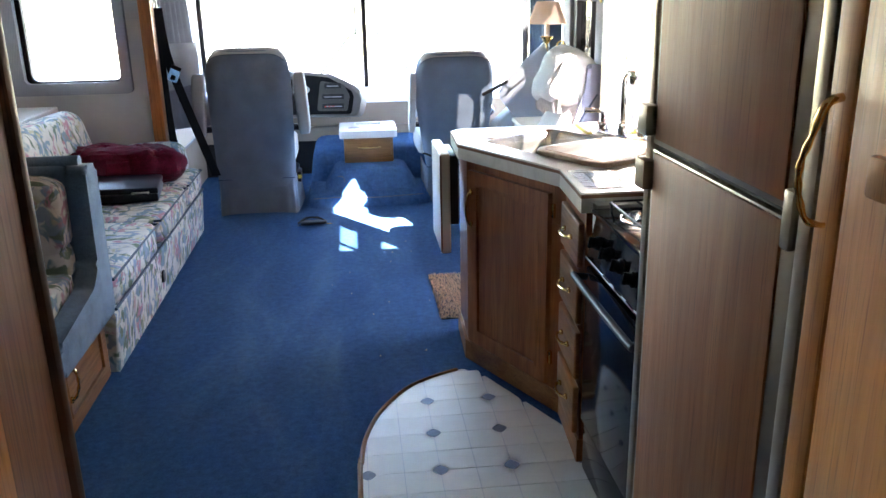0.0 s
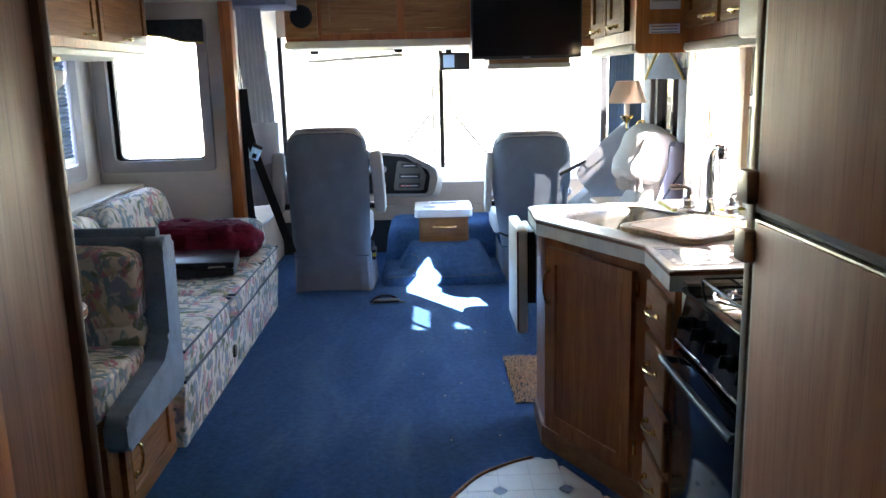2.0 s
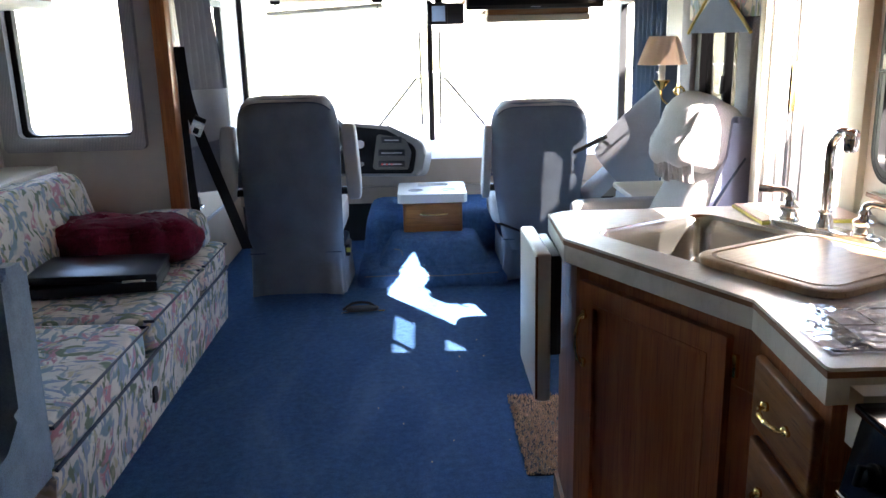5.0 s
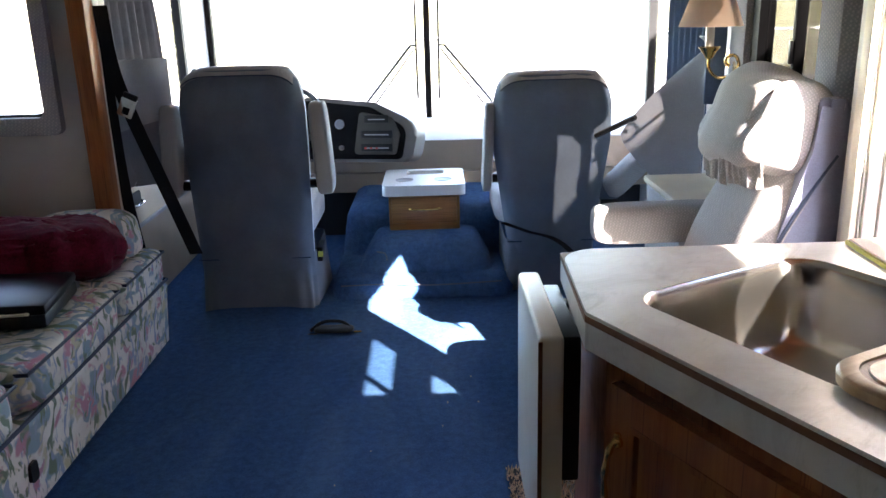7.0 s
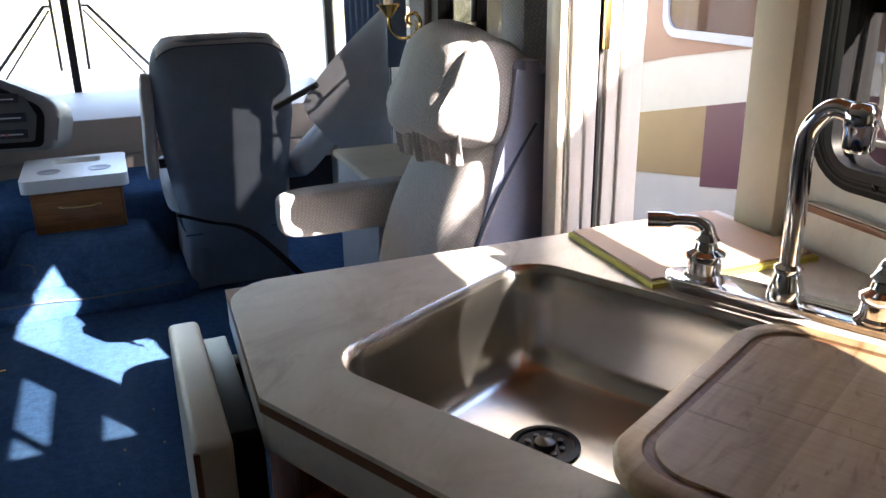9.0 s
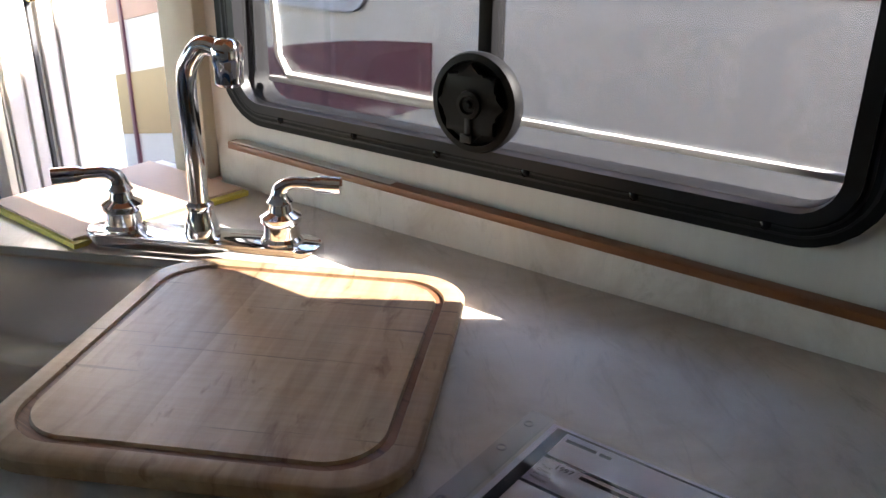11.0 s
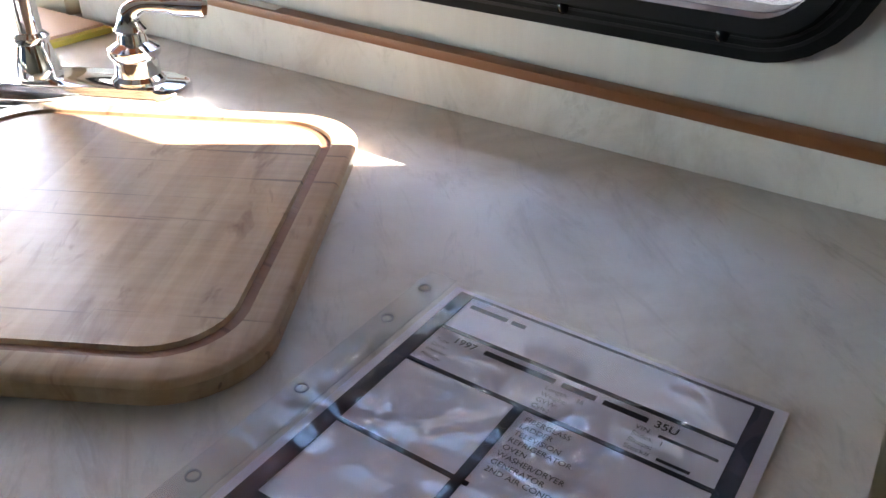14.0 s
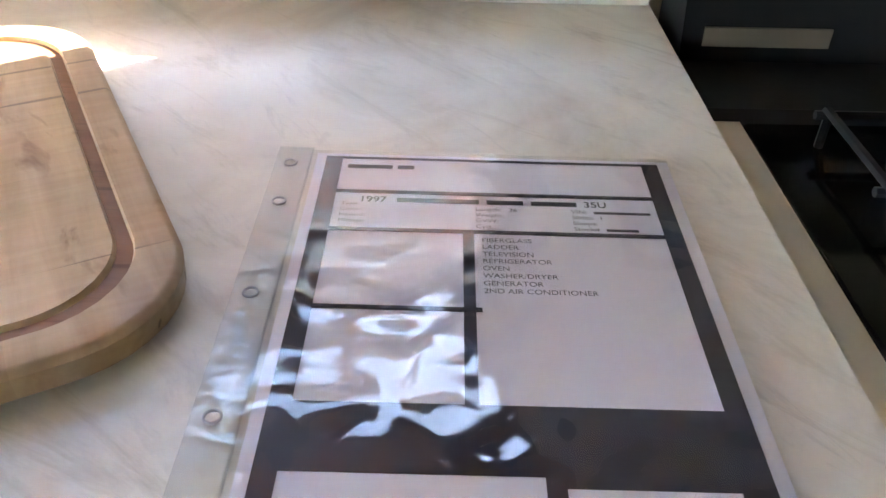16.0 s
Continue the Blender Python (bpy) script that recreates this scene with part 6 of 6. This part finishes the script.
for pts in (((-0.44, 5.862, 0.07), (-0.2, 5.858, 0.075), (0.0, 5.858, 0.065), (0.33, 5.862, 0.075)), ((-0.27, 5.985, 0.2), (-0.23, 5.98, 0.19), (-0.22, 5.965, 0.16))):
    tube(bm, smooth_path(pts), 0.003, 5)
part("frayed_seam", bm, fabric("frayed_thread", (0.10, 0.11, 0.13)), eh)
dc = thing("drink_console", (-0.03, 6.35, 0.245), "small oak drawer box with white cup-holder tray", "console")
part("box", boxbm(-0.215, 0.145, 6.20, 6.60, 0.2465, 0.43, bevel=0.006), OAK_X, dc)
df = part("drawer_front", boxbm(-0.200, 0.130, 6.185, 6.199, 0.285, 0.42, bevel=0.004), OAK_X, dc)
pull((-0.03, 6.184, 0.36), (1, 0, 0), (0, -1, 0), df, L=0.14)
tray = slab_with_hole(rect(-0.245, 0.175, 6.168, 6.60, 0.03), rect(-0.13, 0.07, 6.45, 6.56, 0.02), 0.431, 0.485)
part("tray", tray, WHITE_PL, dc, "white plastic tray", smooth=False)
for x in (-0.135, 0.065):
    part("cup_hole", lathebm([(0.045, 0), (0.047, 0.0015), (0.040, 0.0005), (0.038, -0.004)][::-1], (x, 6.31, 0.4855), 24), GREY_PLASTIC, dc)

ds = thing("dashboard", (0, 7.1, 0.3), "beige vinyl dashboard running under the windshield", "dashboard")
part("top", prismbm([(6.86, 0.60), (6.95, 0.635), (7.44, 0.655), (7.44, 0.58), (6.9, 0.55)], 'x', WL + 0.01, WR2 + 0.03, bevel=0.008), DASHTOP, ds)
part("face", prismbm([(6.87, 0.42), (6.86, 0.595), (6.99, 0.595), (6.99, 0.42)], 'x', WL + 0.01, WR2 + 0.03, bevel=0.012), BEIGE, ds)
part("lower_rail", prismbm([(6.885, 0.30), (6.875, 0.412), (7.0, 0.412), (7.0, 0.30)], 'x', WL + 0.01, WR2 + 0.03, bevel=0.014), BEIGE, ds)
part("kick_panel", boxbm(WL + 0.01, WR2 + 0.02, 7.04, 7.42, 0.0, 0.42), RUBBER, ds)
for x in (0.36, 0.98):
    part("vent", lathebm([(0.035, 0), (0.035, 0.012), (0.026, 0.016), (0.022, 0.006), (0.004, 0.005)], (0, 0, 0), 24, Matrix.Translation((x, 6.868, 0.50)) @ Matrix.Rotation(math.pi / 2, 4, 'X')), CHROME, ds)
ip = thing("instrument_pod", (-0.4, 6.6, 0.5), "dark instrument pod with vents, radio and switches", "instrument panel")
PM = Matrix.Translation((-0.345, 6.50, 0.55)) @ Matrix.Rotation(radians(-9), 4, 'Z') @ Matrix.Rotation(radians(-10), 4, 'X')
part("housing", moved(prismbm(rounded([(-0.62, 0.0, 0.02), (0.25, 0.0, 0.05), (0.29, 0.20, 0.09), (0.05, 0.315, 0.05), (-0.30, 0.345, 0.05), (-0.62, 0.33, 0.04)], 0.0, 6), 'y', 0.0, 0.28, bevel=0.02, seg=3), PM), POD_RIM, ip)
part("fascia", moved(prismbm(rounded([(-0.60, 0.015, 0.02), (0.20, 0.015, 0.03), (0.225, 0.18, 0.07), (0.03, 0.29, 0.04), (-0.30, 0.325, 0.04), (-0.60, 0.31, 0.03)], 0.0, 6), 'y', -0.012, 0.0, bevel=0.006), PM), BLACK_MATTE, ip)
rd = part("radio_panel", moved(prismbm(rounded([(-0.06, 0.04), (0.17, 0.04), (0.19, 0.15), (0.15, 0.235), (-0.03, 0.265)], 0.02, 4), 'y', -0.02, -0.012), PM), plain("charcoal_plastic", (0.060, 0.056, 0.052), 0.55, spec=0.2), ip)
for z0, x0, x1 in ((0.205, 0.0, 0.13), (0.125, -0.02, 0.15), (0.055, -0.02, 0.15)):
    part("slot", moved(boxbm(x0, x1, -0.026, -0.0205, z0, z0 + 0.042, bevel=0.004), PM), BLACK, rd)
    part("slot_bar", moved(boxbm(x0 + 0.02, x1 - 0.02, -0.029, -0.0265, z0 + 0.016, z0 + 0.022), PM), GREY_PLASTIC, rd)
RED = plain("red_switch", (0.45, 0.03, 0.02), 0.4)
for k in range(3):
    part("switch", moved(boxbm(0.0 + k * 0.03, 0.012 + k * 0.03, -0.031, -0.0265, 0.068, 0.078), PM), RED, rd)
part("gauge", lathebm([(0.026, 0.0), (0.026, 0.008), (0.021, 0.010), (0.0195, 0.004), (0.003, 0.004)], (0, 0, 0), 24, PM @ Matrix.Translation((-0.14, -0.012, 0.20)) @ Matrix.Rotation(math.pi / 2, 4, 'X')), GREY_PLASTIC, ip, "grey-ringed round gauge")
part("small_knob", lathebm([(0.014, 0.0), (0.013, 0.012), (0.003, 0.014)], (0, 0, 0), 14, PM @ Matrix.Translation((-0.13, -0.012, 0.075)) @ Matrix.Rotation(math.pi / 2, 4, 'X')), POD_RIM, ip)
stw = thing("steering_wheel", (-0.75, 6.4, 0.75), "black steering wheel behind the driver's chair", "steering wheel")
WM = Matrix.Translation((-0.755, 6.36, 0.815)) @ Matrix.Rotation(radians(42), 4, 'X')
part("rim", tubebm([WM @ Vector((0.205 * math.cos(a), 0.205 * math.sin(a), 0)) for a in np.linspace(0, 2 * math.pi, 40, endpoint=False)], 0.014, 8, closed=True), BLACK, stw)
part("hub", lathebm([(0.06, -0.03), (0.06, 0.01), (0.04, 0.02)], (0, 0, 0), 20, WM), BLACK, stw)
bm = bmesh.new()
for a in (0.2, 2.94, 4.71):
    tube(bm, [WM @ Vector((0.05 * math.cos(a), 0.05 * math.sin(a), 0)), WM @ Vector((0.2 * math.cos(a), 0.2 * math.sin(a), 0))], 0.012, 8)
part("spokes", bm, BLACK, stw)
part("column", tubebm([WM @ Vector((0, 0, -0.02)), (-0.72, 6.72, 0.52)], 0.03, 10), BLACK, stw)


# ---- curtains, belts, lamp ----
def drape(fn_x, fn_y, z0, z1, folds, amp, nu=70, nv=16):
    """A gathered curtain between z0 and z1; fn_x, fn_y give its line for u in 0 to 1 at height v."""
    def f(u, v):
        w = amp * math.sin(u * folds * 2 * math.pi + 0.6 * math.sin(v * 5)) * (0.6 + 0.4 * abs(math.sin(v * 2.5 + 1)))
        return (fn_x(u, v) + w, fn_y(u, v) + w * 0.5, z0 + (z1 - z0) * v)
    return sheetbm(f, nu, nv, 0.003)


cu = thing("cab_curtain", (-1.25, 5.75, 0.6), "grey gathered cab curtain tied back beside the driver", "curtain", "cab curtains")
part("upper_cloth", drape(lambda u, v: -1.31 + 0.17 * u * (0.72 + 0.28 * (1 - v)), lambda u, v: 5.66 + 0.16 * u, 0.98, 1.88, 6, 0.013), CURTAIN, cu)
part("lower_cloth", drape(lambda u, v: -1.32 + 0.26 * u * (1.05 - 0.35 * v), lambda u, v: 5.66 + 0.16 * u, 0.62, 0.98, 6, 0.018), CURTAIN, cu)
bm = bmesh.new()
sheet(bm, lambda u, v: (-1.325 + 0.205 * u, 5.625 + 0.17 * u + 0.02 * math.sin(u * 6), 0.86 + 0.30 * v + 0.05 * u * (1 - v)), 16, 6, 0.006)
part("tie_band", bm, SASH, cu, "pale grey tie band")


def belt(name, pts, w, label):
    b = thing(name, pts[-1], label, "seat belt", "seat belts")
    sp_ = smooth_path(pts, 6)
    bm = bmesh.new()
    n = len(sp_)
    sheet(bm, lambda u, v: Vector(sp_[round(u * (n - 1))]) + Vector((w * (v - 0.5), 0.012 * (v - 0.5), 0)), n - 1, 1, 0.003)
    part("webbing", bm, WEBBING, b, smooth=False)
    return b


db = belt("seat_belt", [(-1.285, 5.56, 1.38), (-1.27, 5.56, 1.15), (-1.235, 5.60, 0.95), (-1.15, 5.66, 0.62), (-1.06, 5.70, 0.30)], 0.055, "black driver's seat belt hanging with metal tongue")
bk = thing("belt_tongue", (-1.24, 5.58, 0.95), "chrome seat belt tongue with dark slot", "buckle")
BKM = Matrix.Translation((-1.235, 5.572, 0.975)) @ Matrix.Rotation(radians(25), 4, 'Y')
part("plate", moved(ringbm(rect(-0.032, 0.032, -0.04, 0.04, 0.008), rect(-0.014, 0.014, -0.03, 0.0, 0.004), 'y', -0.004, 0.004), BKM), CHROME, bk)
part("cap", moved(boxbm(-0.03, 0.03, -0.009, 0.009, 0.036, 0.06, bevel=0.004), BKM), BLACK, bk)
belt("seat_belt", [(-1.30, 5.58, 1.38), (-1.30, 5.57, 1.0), (-1.29, 5.58, 0.6), (-1.25, 5.60, 0.2), (-1.24, 5.60, 0.04)], 0.045, "black seat belt strap along the door post")
belt("lap_belt", [(0.33, 5.80, 0.38), (0.45, 5.845, 0.32), (0.62, 5.845, 0.25), (0.84, 5.80, 0.0)], 0.03, "black lap belt behind the passenger chair")

cd = thing("cab_door", (WL, 6.2, 0), "beige driver's door panel with a chrome handle", "door panel")
part("panel", boxbm(WL + 0.001, WL + 0.04, 5.62, 6.95, 0.02, 0.64, bevel=0.012), BEIGE, cd)
part("jamb", boxbm(WL + 0.001, WL + 0.07, 5.56, 5.62, 0.0, 1.76, bevel=0.006), WHITE_PL, cd)
part("trim_line", boxbm(WL + 0.041, WL + 0.05, 5.70, 6.9, 0.40, 0.42, bevel=0.003), GREY_PLASTIC, cd)
part("handle_cup", prismbm(rect(5.74, 5.86, 0.50, 0.57, 0.02), 'x', WL + 0.041, WL + 0.047), BLACK, cd)
part("handle", tubebm(smooth_path([(WL + 0.045, 5.75, 0.515), (WL + 0.065, 5.77, 0.515), (WL + 0.065, 5.84, 0.52), (WL + 0.045, 5.855, 0.52)]), 0.006, 8), CHROME, cd)
cw = thing("window_5", (WL, 6.4, 0.62), "driver's side window in black frame", "window", kind="structure")
part("frame", ringbm(rect(5.95, 6.95, 0.62, 1.66, 0.02), rect(5.99, 6.91, 0.66, 1.62, 0.02), 'x', WL - 0.045, WL + 0.006), BLACK_FRAME, cw)
part("slider_bar", boxbm(WL - 0.03, WL + 0.004, 6.40, 6.43, 0.66, 1.62), BLACK_FRAME, cw)
part("pane", boxbm(WL - 0.02, WL - 0.015, 5.97, 6.93, 0.64, 1.64), GLASS, cw)
cw2 = thing("window_6", (WR2, 6.55, 0.7), "passenger side window in black frame", "window", kind="structure")
part("frame", ringbm(rect(6.1, 7.0, 0.70, 1.62, 0.02), rect(6.14, 6.96, 0.74, 1.58, 0.02), 'x', WR2 - 0.006, WR2 + 0.045), BLACK_FRAME, cw2)
part("pane", boxbm(WR2 + 0.015, WR2 + 0.02, 6.12, 6.98, 0.72, 1.60), GLASS, cw2)

rc = thing("cab_curtain", (1.15, 5.7, 0.6), "blue gathered curtain with pale sash beside the passenger", "curtain", "cab curtains")
part("upper_cloth", drape(lambda u, v: 1.235 - 0.10 * u, lambda u, v: 5.82 + 0.28 * u, 0.55, 1.6, 7, 0.012), CURTAIN_B, rc)
bm = bmesh.new()
sheet(bm, lambda u, v: (1.17 - 0.31 * (1 - abs(2 * v - 0.75) ** 1.3) * u * (1 if v < 0.99 else 0.1) + 0.02 * math.sin(u * 5), 5.62 + 0.10 * u, 0.53 + 0.66 * v + 0.0 * u), 14, 18, 0.006)
part("sash", bm, SASH, rc, "pale grey tie-back sash")
part("dark_tie", boxbm(1.155, 1.235, 5.585, 5.60, 0.92, 1.27, bevel=0.005), CURTAIN_B, rc)
part("tie_cord", tubebm([(0.90, 5.70, 0.86), (0.76, 5.85, 0.76)], 0.012, 6), WEBBING, rc)

la = thing("wall_lamp", (1.07, 5.3, 1.1), "brass wall lamp with pleated peach shade", "lamp")
bm = bmesh.new()
n = 96
rows = []
for r, z in ((0.115, 1.245), (0.113, 1.25), (0.098, 1.29), (0.080, 1.34), (0.064, 1.375)):
    rows.append([bm.verts.new((1.07 + (r + 0.0018 * (i % 2)) * math.cos(2 * math.pi * i / n), 5.30 + (r + 0.0018 * (i % 2)) * math.sin(2 * math.pi * i / n), z)) for i in range(n)])
for a, b in zip(rows, rows[1:]):
    for i in range(n):
        bm.faces.new((a[i], a[(i + 1) % n], b[(i + 1) % n], b[i]))
bmesh.ops.solidify(bm, geom=list(bm.faces), thickness=0.002)
part("shade", bm, SHADE, la, "peach pleated shade")
part("candle_tube", lathebm([(0.016, 1.17), (0.016, 1.25), (0.008, 1.29)], (1.07, 5.30, 0)), WHITE_PL, la)
part("cup", lathebm([(0.008, 1.125), (0.014, 1.13), (0.03, 1.155), (0.042, 1.17), (0.036, 1.172)], (1.07, 5.30, 0)), BRASS, la)
part("scroll", tubebm(smooth_path([(1.07, 5.30, 1.13), (1.075, 5.30, 1.085), (1.11, 5.30, 1.055), (1.16, 5.30, 1.065), (1.185, 5.30, 1.10), (1.17, 5.30, 1.135), (1.14, 5.30, 1.13), (1.135, 5.30, 1.11), (1.15, 5.30, 1.10)], 5), 0.006, 8), BRASS, la)
part("wall_plate", lathebm([(0.04, 0), (0.04, 0.008), (0.02, 0.014)], (0, 0, 0), 20, Matrix.Translation((WR2 - 0.001, 5.64, 1.1)) @ Matrix.Rotation(-math.pi / 2, 4, 'Y')), BRASS, la)
part("wall_arm", tubebm([(1.17, 5.30, 1.08), (WR2 - 0.01, 5.56, 1.1), (WR2 - 0.005, 5.64, 1.1)], 0.006, 8), BRASS, la)
cb = thing("side_console", (1.05, 5.2, 0), "grey-blue side console with a lidded top", "console")
part("body", boxbm(0.90, WR2 - 0.005, 4.98, 5.46, 0.0, 0.62, bevel=0.012), SASH, cb)
part("lid", boxbm(0.885, WR2 - 0.005, 4.97, 5.47, 0.625, 0.655, bevel=0.012), CREAM_PAINT, cb)

# ---- floor clutter ----
mt = thing("door_mat", (0.33, 4.02, 0), "bristly tan coir door mat on the blue carpet", "door mat")
part("backing", boxbm(0.225, 0.62, 3.72, 4.32, 0.001, 0.008), RUBBER, mt)
bm = bmesh.new()
for k in range(5200):
    x, y = random.uniform(0.22, 0.62), random.uniform(3.715, 4.325)
    h, d, e = random.uniform(0.012, 0.022), random.uniform(-0.006, 0.006), random.uniform(-0.006, 0.006)
    w = 0.0022
    a = [bm.verts.new(p) for p in ((x - w, y, 0.007), (x + w, y - w, 0.007), (x, y + w, 0.007), (x + d, y + e, h))]
    for t3 in ((0, 1, 3), (1, 2, 3), (2, 0, 3)):
        bm.faces.new([a[q] for q in t3])
part("bristles", bm, COIR, mt, smooth=False)["kind"] = "stuff"
ky = thing("key_pouch", (-0.42, 5.46, 0), "black strap key pouch with a brass clip lying on the carpet", "key pouch")
bm = bmesh.new()
puff(bm, (-0.37, 5.44, 0.014), (0.085, 0.035, 0.013), 0.6, wob=0.008)
part("pouch", bm, BLACK, ky)
part("strap", tubebm(smooth_path([(-0.47, 5.43, 0.012), (-0.42, 5.47, 0.035), (-0.34, 5.47, 0.035), (-0.29, 5.44, 0.012)]), 0.008, 6), WEBBING, ky)
part("clip", boxbm(-0.285, -0.25, 5.42, 5.432, 0.002, 0.008, bevel=0.002), BRASS, ky)
part("key", boxbm(-0.48, -0.44, 5.405, 5.42, 0.002, 0.005, bevel=0.001), CHROME, ky)
for ch in ky.children:
    ch.matrix_parent_inverse = Matrix.Translation((-0.06, 0.02, 0)) @ ch.matrix_parent_inverse
bm = bmesh.new()
for k in range(12):
    x, y = random.uniform(-0.35, 0.2), random.uniform(3.3, 5.0)
    puff(bm, (x, y, 0.004), (random.uniform(0.002, 0.004),) * 2 + (0.003,), 0.9, nu=6, nv=4)
solid("carpet_crumbs", bm, BEIGE, "pale crumbs scattered on the carpet", "crumbs", "stuff")

# ---- floor tiles: squares with clipped corners round slate diamonds ----
PX, PY, X0, Y0 = 0.2305, 0.2295, 0.085, 2.4825


def inside(x, y):
    if x > 0.62 or y > 3.2 or y < 0.7:
        return False
    if y > 2.64 and x > 0.56 - 0.5 * (y - 2.66):
        return False
    for (xa, ya), (xb, yb) in zip(edge, edge[1:]):
        if min(ya, yb) <= y <= max(ya, yb) and ya != yb:
            return x > xa + (xb - xa) * (y - ya) / (yb - ya) + 0.004
    return False


def tile_mesh():
    bm = bmesh.new()
    h, q, g = PX / 4, 0.0, 0.0012
    prism(bm, [(-h + g, -h + g), (h - g, -h + g), (h - g, h - g), (-h + g, h - g)], 'z', 0.0035, 0.0052)
    me = bpy.data.meshes.new("tile")
    bm.to_mesh(me)
    bm.free()
    me.materials.append(VINYL)
    return me


def diamond_mesh():
    bm = bmesh.new()
    r = 0.026
    pts = []
    for k in range(16):
        a = math.pi * k / 8
        pts.append((r * math.copysign(abs(math.cos(a)) ** 1.4, math.cos(a)), r * math.copysign(abs(math.sin(a)) ** 1.4, math.sin(a))))
    prism(bm, pts, 'z', 0.0045, 0.0060)
    me = bpy.data.meshes.new("diamond_inset")
    bm.to_mesh(me)
    bm.free()
    me.materials.append(TILE_BLUE)
    return me


tm, dm = tile_mesh(), diamond_mesh()
for j in range(-8, 8):
    for i in range(-4, 8):
        x, y = X0 + (i + 0.5) * PX / 2, Y0 + (j + 0.5) * PY / 2
        if all(inside(x + a * PX * 0.23, y + b * PY * 0.23) for a in (-1, 1) for b in (-1, 1)):
            t = new("tile", tm)
            t.location, t.parent = (x, y, 0), vin
        else:
            # a tile cut along the curved carpet edge
            h = PX / 4 - 0.0012
            left, right = [], []
            for k in range(7):
                yy = y - h + 2 * h * k / 6
                row = [x - h + 2 * h * q / 24 for q in range(25)]
                row = [xx for xx in row if inside(xx, yy)]
                if len(row) > 2:
                    left.append((row[0] - x, yy - y))
                    right.append((row[-1] - x, yy - y))
            if len(left) > 1:
                bm = bmesh.new()
                prism(bm, left[::-1] + right, 'z', 0.0035, 0.0052)
                t = part("tile", bm, VINYL, vin, smooth=False)
                t.location = (x, y, 0)
for j in range(-4, 4):
    for i in range(-2, 4):
        x, y = X0 + i * PX, Y0 + j * PY
        if inside(x - 0.02, y) and inside(x + 0.02, y):
            t = new("diamond_inset", dm)
            t.location, t.parent = (x, y, 0), vin
